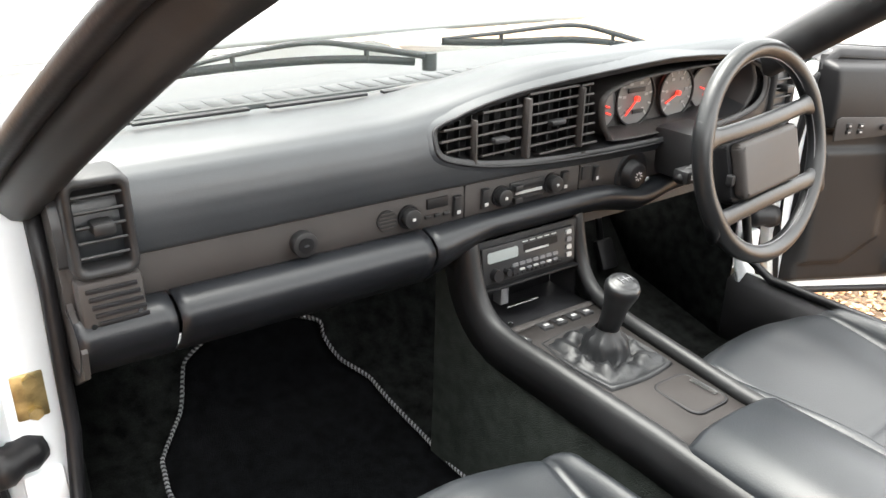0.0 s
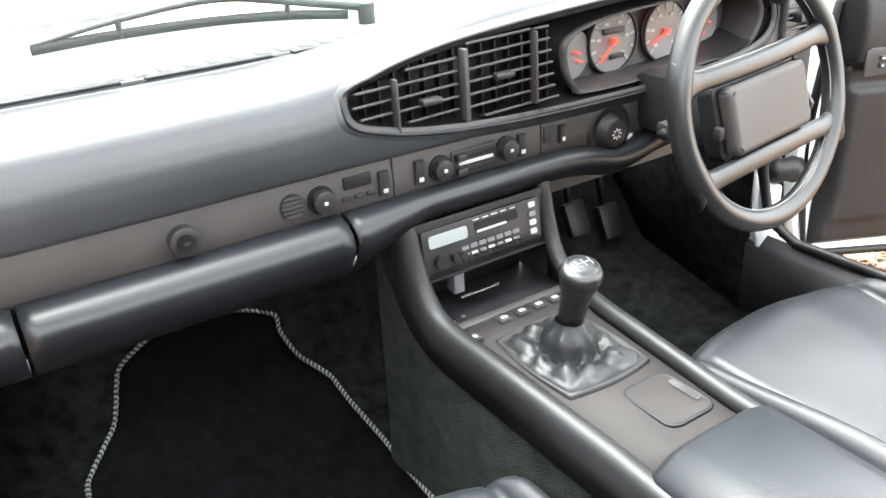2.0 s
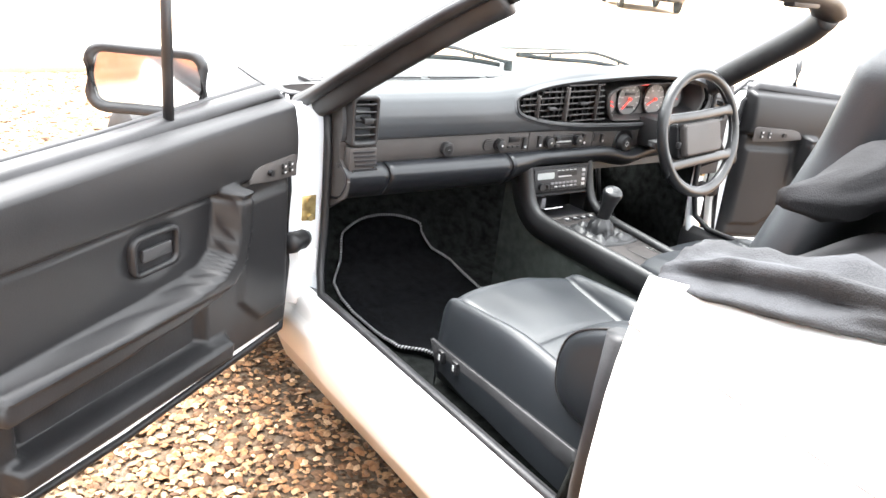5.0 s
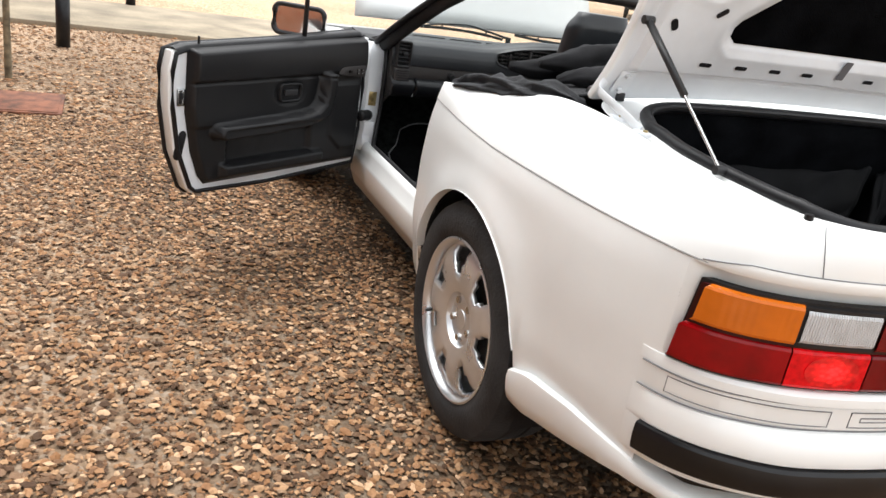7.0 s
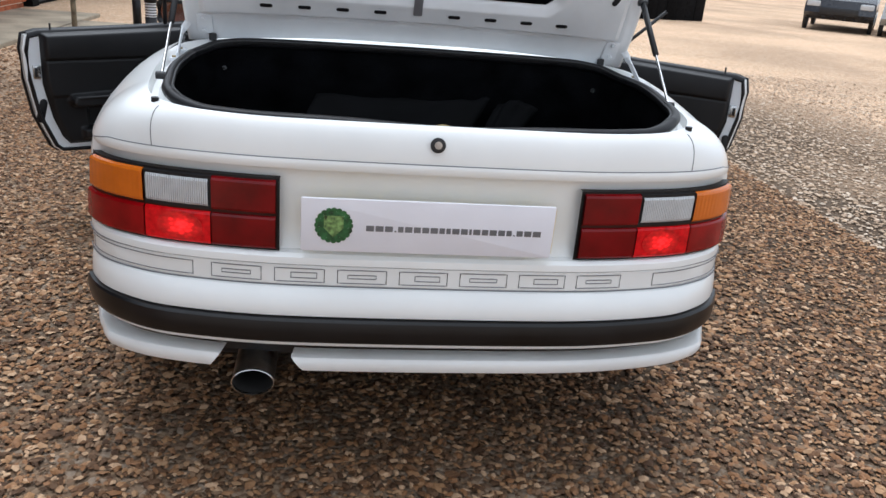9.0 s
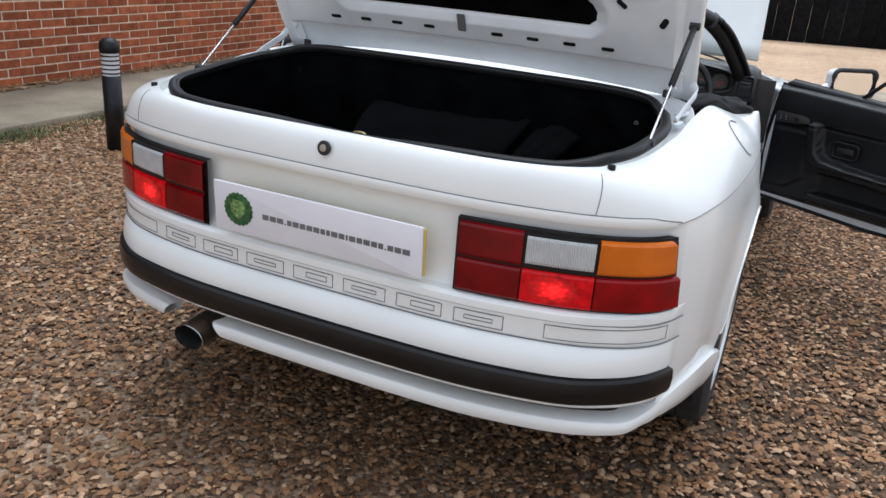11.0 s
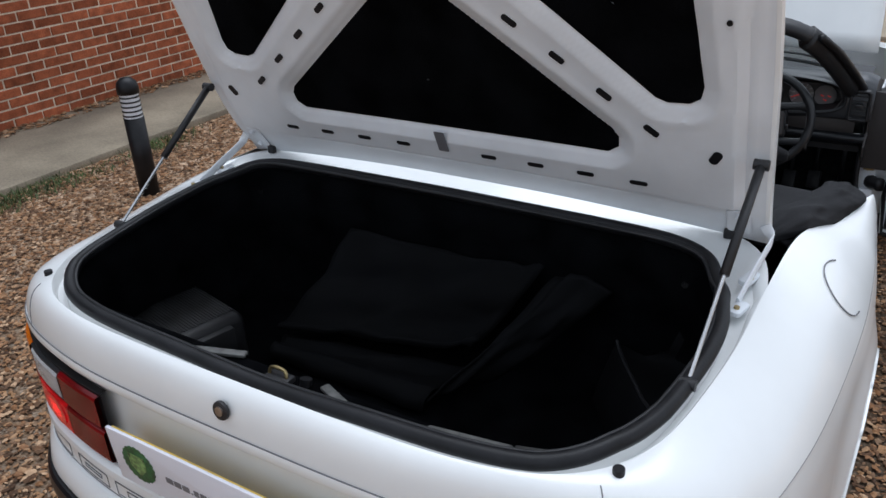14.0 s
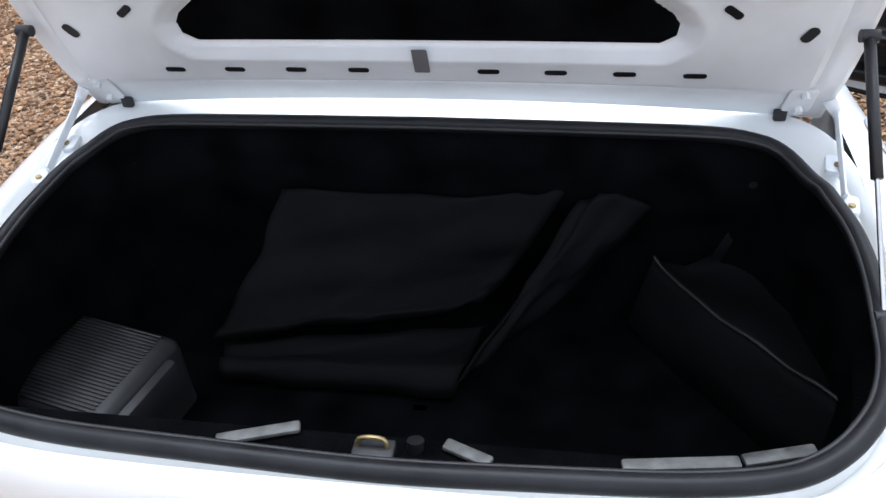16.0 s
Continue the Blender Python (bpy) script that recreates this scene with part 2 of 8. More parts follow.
BLACKWOOD = node_mat("black_weatherboard", (0.006, 0.006, 0.0066), 0.8, spec=0.1, var=0.3, scale=14, bump=0.25, bump_scale=60, rand=0.35)
GREYWOOD = node_mat("grey_weatherboard", (0.062, 0.0651, 0.0713), 0.75, var=0.2, scale=10, bump=0.15, bump_scale=60, rand=0.25, spec=0.3)
REDFRAME = node_mat("red_stained_window_wood", (0.162, 0.03, 0.0192), 0.5, var=0.15, scale=12, spec=0.35)
PALEBLIND = node_mat("pale_blind", (0.20, 0.215, 0.22), 0.7, var=0.1, scale=4)
RUST = node_mat("rusty_steel", (0.17, 0.065, 0.035), 0.85, var=0.3, scale=14, bump=0.3, bump_scale=80)
LEAF = node_mat("dark_leaves", (0.018, 0.034, 0.013), 0.6, var=0.3, scale=8, island=0.45)
GRASS = node_mat("grass", (0.09, 0.125, 0.04), 0.7, var=0.3, scale=8, island=0.4)
BARK = node_mat("bark", (0.12, 0.09, 0.06), 0.9, var=0.3, scale=12, bump=0.6, bump_scale=40)
TWIG = node_mat("winter_twigs", (0.27, 0.225, 0.15), 0.9, var=0.3, scale=4, island=0.4)
WOODPOST = node_mat("weathered_post", (0.2, 0.16, 0.1), 0.9, var=0.3, scale=20, bump=0.4)
DARKCAR = node_mat("dark_blue_car_paint", (0.02, 0.024, 0.035), 0.25, var=0.05, coat=0.6)
SILVERCAR = node_mat("silver_car_paint", (0.5, 0.53, 0.56), 0.3, metal=0.4, var=0.04, coat=0.6)


# ---- helpers for building ----
def mk(name, verts, faces, mat, parent=None, smooth=True, label="", solid=0.0, bevel=0.0, offset=-1, loc=None):
    me = bpy.data.meshes.new(name)
    me.from_pydata([tuple(v) for v in verts], [], [tuple(f) for f in faces])
    me.materials.append(mat)
    if smooth:
        me.shade_smooth()
        if mat.name.split("_")[0] not in ("black", "charcoal", "dusty"):
            me.set_sharp_from_angle(angle=radians(42))
    ob = new(name, me)
    if parent is not None:
        ob.parent = parent
    if solid:
        md = ob.modifiers.new("solid", "SOLIDIFY")
        md.thickness, md.offset = solid, offset
    if bevel:
        md = ob.modifiers.new("bevel", "BEVEL")
        md.width, md.segments, md.limit_method, md.angle_limit = bevel, 3, "ANGLE", radians(35)
    if loc is not None:
        ob.matrix_local = loc
    if label:
        tagged(ob, label)
    return ob


def part(name, bm, mat, parent=None, label="", smooth=True):
    bmesh.ops.recalc_face_normals(bm, faces=bm.faces)
    me = bpy.data.meshes.new(name)
    bm.to_mesh(me)
    bm.free()
    me.materials.append(mat)
    if smooth:
        me.shade_smooth()
        me.set_sharp_from_angle(angle=radians(35))
    ob = new(name, me)
    if parent is not None:
        ob.parent = parent
    if label:
        tagged(ob, label)
    return ob


def bm_box(bm, c, s, bevel=0.0, seg=2, m=None):
    r = bmesh.ops.create_cube(bm, size=1.0)
    vs = r["verts"]
    bmesh.ops.scale(bm, vec=s, verts=vs)
    if bevel:
        es = {e for v in vs for e in v.link_edges}
        rr = bmesh.ops.bevel(bm, geom=list(es), offset=bevel, segments=seg, affect="EDGES", profile=0.5)
        vs = list({v for f in rr["faces"] for v in f.verts} | {v for v in vs if v.is_valid})
    if m is not None:
        bmesh.ops.transform(bm, matrix=m, verts=vs)
    bmesh.ops.translate(bm, vec=c, verts=vs)
    return vs


def rbox(name, c, s, mat, parent=None, bevel=0.004, label="", m=None, seg=2):
    bm = bmesh.new()
    bm_box(bm, c, s, min(bevel, 0.45 * min(s)), seg, m)
    return part(name, bm, mat, parent, label)


def cyl(name, p0, p1, r, mat, parent=None, r2=None, n=20, label="", bevel=0.0):
    p0, p1 = Vector(p0), Vector(p1)
    bm = bmesh.new()
    d = p1 - p0
    q = d.to_track_quat("Z", "Y").to_matrix().to_4x4()
    r = bmesh.ops.create_cone(bm, cap_ends=True, segments=n, radius1=r, radius2=r if r2 is None else r2, depth=d.length,
                              matrix=Matrix.Translation((p0 + p1) / 2) @ q)
    if bevel:
        es = [e for e in bm.edges if len(e.link_faces) == 2 and max(len(f.verts) for f in e.link_faces) > 4]
        bmesh.ops.bevel(bm, geom=es, offset=bevel, segments=2, affect="EDGES", profile=0.5)
    return part(name, bm, mat, parent, label)


def smooth_line(pts, k=6, closed=False):
    """Catmull-Rom through the points."""
    pts = [Vector(p) for p in pts]
    n = len(pts)
    out = []
    rng = range(n if closed else n - 1)
    for i in rng:
        p0 = pts[(i - 1) % n] if closed or i > 0 else pts[i]
        p1, p2 = pts[i], pts[(i + 1) % n]
        p3 = pts[(i + 2) % n] if closed or i + 2 < n else p2
        for j in range(k):
            t = j / k
            out.append(0.5 * ((2 * p1) + (p2 - p0) * t + (2 * p0 - 5 * p1 + 4 * p2 - p3) * t * t + (3 * p1 - p0 - 3 * p2 + p3) * t ** 3))
    if not closed:
        out.append(pts[-1])
    return out


def tube(name, pts, r, mat, parent=None, n=8, closed=False, label="", flat=None, up=(0, 0, 1)):
    """A round (or, with flat=(a, b), oval) bar along a line of points."""
    pts = [Vector(p) for p in pts]
    verts, faces = [], []
    N = len(pts)
    for i, p in enumerate(pts):
        a = pts[(i - 1) % N] if closed or i > 0 else p
        b = pts[(i + 1) % N] if closed or i < N - 1 else p
        d = (b - a).normalized()
        s = d.cross(Vector(up))
        if s.length < 1e-4:
            s = d.cross(Vector((0, 1, 0)))
        s.normalize()
        u = s.cross(d)
        ra, rb = flat if flat else ((r[i], r[i]) if isinstance(r, (list, tuple)) else (r, r))
        for k in range(n):
            w = 2 * math.pi * k / n
            verts.append(p + s * ra * math.cos(w) + u * rb * math.sin(w))
    for i in range(N if closed else N - 1):
        for k in range(n):
            j = (i + 1) % N
            faces.append((i * n + k, i * n + (k + 1) % n, j * n + (k + 1) % n, j * n + k))
    if not closed:
        faces.append(tuple(range(n - 1, -1, -1)))
        faces.append(tuple((N - 1) * n + k for k in range(n)))
    return mk(name, verts, faces, mat, parent, label=label)


def grid(name, rows, mat, parent=None, solid=0.0, label="", closed_u=False, closed_v=False, caps=False, offset=-1, bevel=0.0, smooth=True):
    """A surface through rows of points, all of one length."""
    nr, nc = len(rows), len(rows[0])
    verts = [p for r in rows for p in r]
    faces = []
    for i in range(nr if closed_v else nr - 1):
        for j in range(nc if closed_u else nc - 1):
            a, b = (i + 1) % nr, (j + 1) % nc
            faces.append((i * nc + j, i * nc + b, a * nc + b, a * nc + j))
    if caps:
        faces.append(tuple(range(nc - 1, -1, -1)))
        faces.append(tuple((nr - 1) * nc + j for j in range(nc)))
    return mk(name, verts, faces, mat, parent, label=label, solid=solid, offset=offset, bevel=bevel, smooth=smooth)


def slab(name, poly, depth, mat, parent=None, m=None, bevel=0.003, label="", seg=2):
    """A flat plate: a polygon in x, y raised by depth along z, then moved by m."""
    bm = bmesh.new()
    f = bm.faces.new([bm.verts.new((x, y, 0)) for x, y in poly])
    r = bmesh.ops.extrude_face_region(bm, geom=[f])
    bmesh.ops.translate(bm, vec=(0, 0, depth), verts=[v for v in r["geom"] if isinstance(v, bmesh.types.BMVert)])
    if bevel:
        bmesh.ops.bevel(bm, geom=list(bm.edges), offset=bevel, segments=seg, affect="EDGES", profile=0.5)
    if m is not None:
        bmesh.ops.transform(bm, matrix=m, verts=bm.verts)
    return part(name, bm, mat, parent, label)


def rrect(w, h, r, n=4, cx=0.0, cy=0.0):
    out = []
    for sx, sy, a0 in ((1, 1, 0), (-1, 1, 90), (-1, -1, 180), (1, -1, 270)):
        for k in range(n + 1):
            a = radians(a0 + 90 * k / n)
            out.append((cx + sx * (w / 2 - r) + r * math.cos(a), cy + sy * (h / 2 - r) + r * math.sin(a)))
    return out


def lathe(name, prof, mat, parent=None, n=32, m=None, label=""):
    """prof: (radius, height) pairs turned round z."""
    rows = []
    for r, h in prof:
        row = [Vector((r * math.cos(2 * math.pi * k / n), r * math.sin(2 * math.pi * k / n), h)) for k in range(n)]
        rows.append([m @ p for p in row] if m is not None else row)
    return grid(name, rows, mat, parent, closed_u=True, label=label)


def frame_m(o, ex, ey):
    """The pose with origin o, x along ex and y near ey."""
    ex = Vector(ex).normalized()
    ez = ex.cross(Vector(ey)).normalized()
    ey = ez.cross(ex)
    return Matrix(((ex.x, ey.x, ez.x, o[0]), (ex.y, ey.y, ez.y, o[1]), (ex.z, ey.z, ez.z, o[2]), (0, 0, 0, 1)))


def thing(name, at, label, category, group="", kind=""):
    e = new(name)
    e.location = at
    e.empty_display_size = 0.1
    return tagged(e, label, category, group, kind)


def interp(x, xs, ys):
    return float(np.interp(x, xs, ys))


def ease(v):
    v = max(0.0, min(1.0, v))
    return v * v * (3 - 2 * v)

# ---- ground and surroundings ----
def ramp_island(name, cols, rough=0.8, bump=0.0):
    m = bpy.data.materials.new(name)
    m.use_nodes = True
    nt = m.node_tree
    b = nt.nodes["Principled BSDF"]
    g = nt.nodes.new("ShaderNodeNewGeometry")
    r = nt.nodes.new("ShaderNodeValToRGB")
    r.color_ramp.interpolation = "CONSTANT"
    el = r.color_ramp.elements
    while len(el) < len(cols):
        el.new(0.5)
    for i, c in enumerate(cols):
        el[i].position = i / len(cols)
        el[i].color = (*c, 1)
    nt.links.new(g.outputs["Random Per Island"], r.inputs[0])
    nz = nt.nodes.new("ShaderNodeTexNoise")
    nz.inputs["Scale"].default_value, nz.inputs["Detail"].default_value = 140, 4
    co = nt.nodes.new("ShaderNodeTexCoord")
    nt.links.new(co.outputs["Object"], nz.inputs["Vector"])
    mr = nt.nodes.new("ShaderNodeMapRange")
    mr.inputs[3].default_value, mr.inputs[4].default_value = 0.7, 1.3
    nt.links.new(nz.outputs[0], mr.inputs[0])
    vm = nt.nodes.new("ShaderNodeVectorMath")
    vm.operation = "SCALE"
    nt.links.new(r.outputs[0], vm.inputs[0])
    nt.links.new(mr.outputs[0], vm.inputs["Scale"])
    nt.links.new(vm.outputs[0], b.inputs["Base Color"])
    b.inputs["Roughness"].default_value = rough
    b.inputs["Specular IOR Level"].default_value = 0.25
    return m


PEBBLE = ramp_island("gravel_pebbles", rough=0.7, cols=[(0.147, 0.074, 0.035), (0.289, 0.154, 0.074), (0.089, 0.046, 0.023), (0.369, 0.220, 0.117), (0.228, 0.110, 0.047), (0.184, 0.107, 0.060), (0.484, 0.316, 0.189), (0.065, 0.033, 0.016), (0.248, 0.126, 0.060), (0.311, 0.172, 0.082), (0.118, 0.065, 0.034), (0.235, 0.148, 0.087)])


def gravel_material():
    m = bpy.data.materials.new("gravel_ground_far")
    m.use_nodes = True
    nt = m.node_tree
    L = nt.links.new
    b = nt.nodes["Principled BSDF"]
    co = nt.nodes.new("ShaderNodeTexCoord")
    vo = nt.nodes.new("ShaderNodeTexVoronoi")
    vo.inputs["Scale"].default_value = 55
    L(co.outputs["Object"], vo.inputs["Vector"])
    hs = nt.nodes.new("ShaderNodeSeparateColor")
    L(vo.outputs["Color"], hs.inputs[0])
    r = nt.nodes.new("ShaderNodeValToRGB")
    cols = [(0.29, 0.18, 0.11), (0.39, 0.27, 0.175), (0.22, 0.145, 0.09), (0.44, 0.34, 0.25), (0.33, 0.21, 0.12)]
    el = r.color_ramp.elements
    while len(el) < len(cols):
        el.new(0.5)
    for i, c in enumerate(cols):
        el[i].position, el[i].color = i / (len(cols) - 1), (*c, 1)
    L(hs.outputs[0], r.inputs[0])
    nz = nt.nodes.new("ShaderNodeTexNoise")
    nz.inputs["Scale"].default_value, nz.inputs["Detail"].default_value = 0.35, 5
    L(co.outputs["Object"], nz.inputs["Vector"])
    mr = nt.nodes.new("ShaderNodeMapRange")
    mr.inputs[1].default_value, mr.inputs[2].default_value = 0.35, 0.65
    mr.inputs[3].default_value, mr.inputs[4].default_value = 0.95, 1.4
    L(nz.outputs[0], mr.inputs[0])
    vm = nt.nodes.new("ShaderNodeVectorMath")
    vm.operation = "SCALE"
    L(r.outputs[0], vm.inputs[0])
    L(mr.outputs[0], vm.inputs["Scale"])
    # paler away from the parking place; darkened near it as shade between the stones
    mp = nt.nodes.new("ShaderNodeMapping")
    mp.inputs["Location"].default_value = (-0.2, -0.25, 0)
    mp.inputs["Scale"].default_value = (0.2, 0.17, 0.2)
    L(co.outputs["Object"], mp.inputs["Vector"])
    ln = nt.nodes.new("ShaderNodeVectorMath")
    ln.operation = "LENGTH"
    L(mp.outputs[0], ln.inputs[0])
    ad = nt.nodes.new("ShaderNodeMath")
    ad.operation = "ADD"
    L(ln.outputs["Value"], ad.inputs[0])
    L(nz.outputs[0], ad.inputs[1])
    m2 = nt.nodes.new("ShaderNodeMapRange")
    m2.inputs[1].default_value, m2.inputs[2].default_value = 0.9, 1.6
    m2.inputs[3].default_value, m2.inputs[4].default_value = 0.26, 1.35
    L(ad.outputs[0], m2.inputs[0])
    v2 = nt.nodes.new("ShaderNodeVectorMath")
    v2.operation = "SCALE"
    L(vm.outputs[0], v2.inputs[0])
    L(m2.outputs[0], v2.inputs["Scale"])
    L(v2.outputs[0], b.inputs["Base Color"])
    b.inputs["Roughness"].default_value = 0.95
    b.inputs["Specular IOR Level"].default_value = 0.2
    bp = nt.nodes.new("ShaderNodeBump")
    bp.inputs["Distance"].default_value, bp.inputs["Strength"].default_value = 0.012, 1.0
    bp.invert = True
    L(vo.outputs["Distance"], bp.inputs["Height"])
    L(bp.outputs[0], b.inputs["Normal"])
    return m


PALE_PEBBLE = ramp_island("pale_gravel_pebbles", [(0.40, 0.29, 0.20), (0.50, 0.38, 0.27), (0.33, 0.23, 0.15), (0.58, 0.47, 0.36), (0.45, 0.32, 0.21), (0.37, 0.28, 0.20)])
GRAVEL_FAR = gravel_material()
xs = sorted(set([-160, -80, -40, -20, -12] + [x * 0.5 for x in range(-16, 25)] + [14, 18, 24, 40, 80, 160]))
rows = [[(x, y, 0.006 * noise.noise(Vector((x * 1.3, y * 1.3, 0))) - 0.004 if abs(x) < 12 and abs(y) < 12 else 0) for x in xs] for y in xs]
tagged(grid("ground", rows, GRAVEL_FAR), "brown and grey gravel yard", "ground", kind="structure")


def scatter_stones(name, count, region, size, seed, mat=None):
    """Loose stones: flattened, jittered octahedra joined into one mesh."""
    rs = np.random.RandomState(seed)
    P = region(rs, count)
    k = len(P)
    base = np.array([(1, 0, 0), (0, 1, 0), (-1, 0, 0), (0, -1, 0), (0, 0, 1), (0, 0, -0.6), (0.62, 0.62, 0.45), (-0.62, 0.62, 0.45), (-0.62, -0.62, 0.45), (0.62, -0.62, 0.45)])
    tri = np.array([(0, 6, 9), (6, 4, 9), (0, 1, 6), (1, 7, 6), (6, 7, 4), (1, 2, 7), (2, 8, 7), (7, 8, 4), (2, 3, 8), (3, 9, 8), (8, 9, 4), (3, 0, 9)])
    nb = len(base)
    sc = (size[0] + (size[1] - size[0]) * rs.rand(k) ** 1.8)[:, None] * np.stack([0.8 + 0.7 * rs.rand(k), 0.55 + 0.45 * rs.rand(k), 0.28 + 0.32 * rs.rand(k)], 1)
    V = base[None] * (1 + 0.35 * (rs.rand(k, nb, 1) - 0.5)) * sc[:, None, :]
    tx = (rs.rand(k) - 0.5) * 0.9
    c, s = np.cos(tx)[:, None], np.sin(tx)[:, None]
    V = np.stack([V[..., 0], V[..., 1] * c - V[..., 2] * s, V[..., 1] * s + V[..., 2] * c], 2)
    a = rs.rand(k) * 2 * np.pi
    c, s = np.cos(a)[:, None], np.sin(a)[:, None]
    V = np.stack([V[..., 0] * c - V[..., 1] * s, V[..., 0] * s + V[..., 1] * c, V[..., 2]], 2)
    V += P[:, None, :]
    V[..., 2] += sc[:, 2:3] * 0.25
    F = tri[None] + (np.arange(k) * nb)[:, None, None]
    me = bpy.data.meshes.new(name)
    V, F = V.reshape(-1, 3).astype(np.float32), F.reshape(-1).astype(np.int32)
    me.vertices.add(len(V))
    me.vertices.foreach_set("co", V.ravel())
    me.loops.add(len(F))
    me.loops.foreach_set("vertex_index", F)
    me.polygons.add(len(F) // 3)
    me.polygons.foreach_set("loop_start", np.arange(0, len(F), 3, dtype=np.int32))
    me.update(calc_edges=True)
    me.shade_flat()
    me.materials.append(mat or PEBBLE)
    return new(name, me)


def near_yard(rs, n):
    P = np.stack([-3.42 + 5.9 * rs.rand(n), -2.7 + 5.8 * rs.rand(n), 0.003 * rs.rand(n)], 1)
    inside = (np.abs(P[:, 0]) < 0.5) & (P[:, 1] > -0.25)
    thin = rs.rand(n) > np.minimum((P[:, 1] + 2.7) / 0.8, 1)
    return P[~(inside | thin)]


def right_yard(rs, n):
    P = np.stack([2.45 + 4.2 * rs.rand(n), -2.0 + 9.5 * rs.rand(n), 0.003 * rs.rand(n)], 1)
    keep = (P[:, 0] < 4.15) | (P[:, 1] < 9)
    return P[keep & (rs.rand(len(P)) < 1.25 - 0.29 * (P[:, 0] - 2.3))]


def far_yard(rs, n):
    P = np.stack([-3.42 + 5.9 * rs.rand(n), 3.1 + 3.4 * rs.rand(n) ** 1.4, 0.003 * rs.rand(n)], 1)
    return P


tagged(scatter_stones("gravel", 165000, near_yard, (0.005, 0.0145), 3), "loose brown and grey gravel stones", "gravel", kind="stuff")
tagged(scatter_stones("gravel_beyond", 46000, right_yard, (0.007, 0.018), 9, PALE_PEBBLE), "loose gravel stones across the open yard", "gravel", kind="stuff")
tagged(scatter_stones("gravel_verge", 16000, far_yard, (0.008, 0.02), 4), "loose gravel stones further down the yard", "gravel", kind="stuff")


def path_edge_verge(rs, n):
    y = -3 + 9 * rs.rand(n)
    return np.stack([-4.47 + 0.16 * rs.rand(n) ** 1.5, y, 0.045 + 0.004 * rs.rand(n)], 1)


tagged(scatter_stones("wall_foot_gravel", 3500, path_edge_verge, (0.008, 0.02), 6), "gravel strip along the foot of the wall", "gravel", kind="stuff")

WX = -4.48
tagged(rbox("path", (-3.97, 1.7, 0.012), (1.06, 15, 0.06), CONCRETE, bevel=0.012), "grey concrete footpath beside the brick wall", "path", kind="structure")
tagged(rbox("path_crossing", (-0.9, 7.3, 0.0118), (5.0, 1.9, 0.06), CONCRETE, bevel=0.012), "grey concrete footpath across the gravel", "path", kind="structure")

# grass tufts along the kerb
rs = np.random.RandomState(8)
vv, ff = [], []
for k in range(3600):
    y = rs.choice([-0.25, 0.0, 0.05, 0.62, 0.45, 0.95, -0.6, 1.7]) + 0.16 * rs.randn()
    x = -3.33 + 0.07 * rs.randn() + (0.13 if -0.35 < y < 0.2 else 0.0)
    h, a, w = 0.012 + 0.035 * rs.rand(), rs.rand() * 6.28, 0.003 + 0.003 * rs.rand()
    lx, ly = 0.02 * rs.randn(), 0.02 * rs.randn()
    b = len(vv)
    vv += [(x + w * math.cos(a), y + w * math.sin(a), 0.0), (x - w * math.cos(a), y - w * math.sin(a), 0.0), (x + lx, y + ly, h)]
    ff.append((b, b + 1, b + 2))
tagged(mk("kerb_grass", vv, ff, GRASS, smooth=False), "thin grass tufts along the path edge", "grass", kind="stuff")

# ---- brick wall and black boarded building ----
BR_L, BR_H, BR_J = 0.205, 0.058, 0.0095
wall = tagged(rbox("wall_west", (WX - 0.109, 2.05, 0.54), (0.22, 14.6, 1.08), MORTAR, bevel=0), "red brick plinth wall with pale mortar", "wall", kind="structure")
brick_me = bpy.data.meshes.new("brick")
bmb = bmesh.new()
bm_box(bmb, (0, 0, 0), (0.02, BR_L, BR_H), 0.004, 1)
bmb.to_mesh(brick_me)
bmb.free()
brick_me.materials.append(BRICK)
far_v, far_f = [], []
BR = []
for row in range(16):
    z = 0.03 + BR_J + BR_H / 2 + row * (BR_H + BR_J)
    y = -5.2 - (0.0 if row % 2 == 0 else (BR_L + BR_J) / 2)
    k = 0
    while y < 9.3:
        ln = BR_L
        BR.append((y + ln / 2, z, ln))
        y += ln + BR_J
        k += 1


def place_bricks():
    n = 0
    order = sorted(BR, key=lambda b: abs(b[0] - 1.55))
    for y, z, ln in order:
        if n < 300:
            ob = new("brick", brick_me)
            ob.parent = wall
            ob.location = (WX - 0.004 + 0.003 * math.sin(y * 37 + z * 91), y, z)
            n += 1
        else:
            b = len(far_v)
            x0, x1 = WX - 0.02, WX + 0.004
            for xx in (x0, x1):
                for dy in (-ln / 2, ln / 2):
                    for dz in (-BR_H / 2, BR_H / 2):
                        far_v.append((xx, y + dy, z + dz))
            far_f.extend([(b + 4, b + 5, b + 7, b + 6), (b, b + 4, b + 6, b + 2), (b + 1, b + 3, b + 7, b + 5), (b, b + 1, b + 5, b + 4), (b + 2, b + 6, b + 7, b + 3)])
    o = mk("brickwork", far_v, far_f, BRICK_FAR, wall, smooth=False)
    tagged(o, "further red brickwork", kind="stuff")


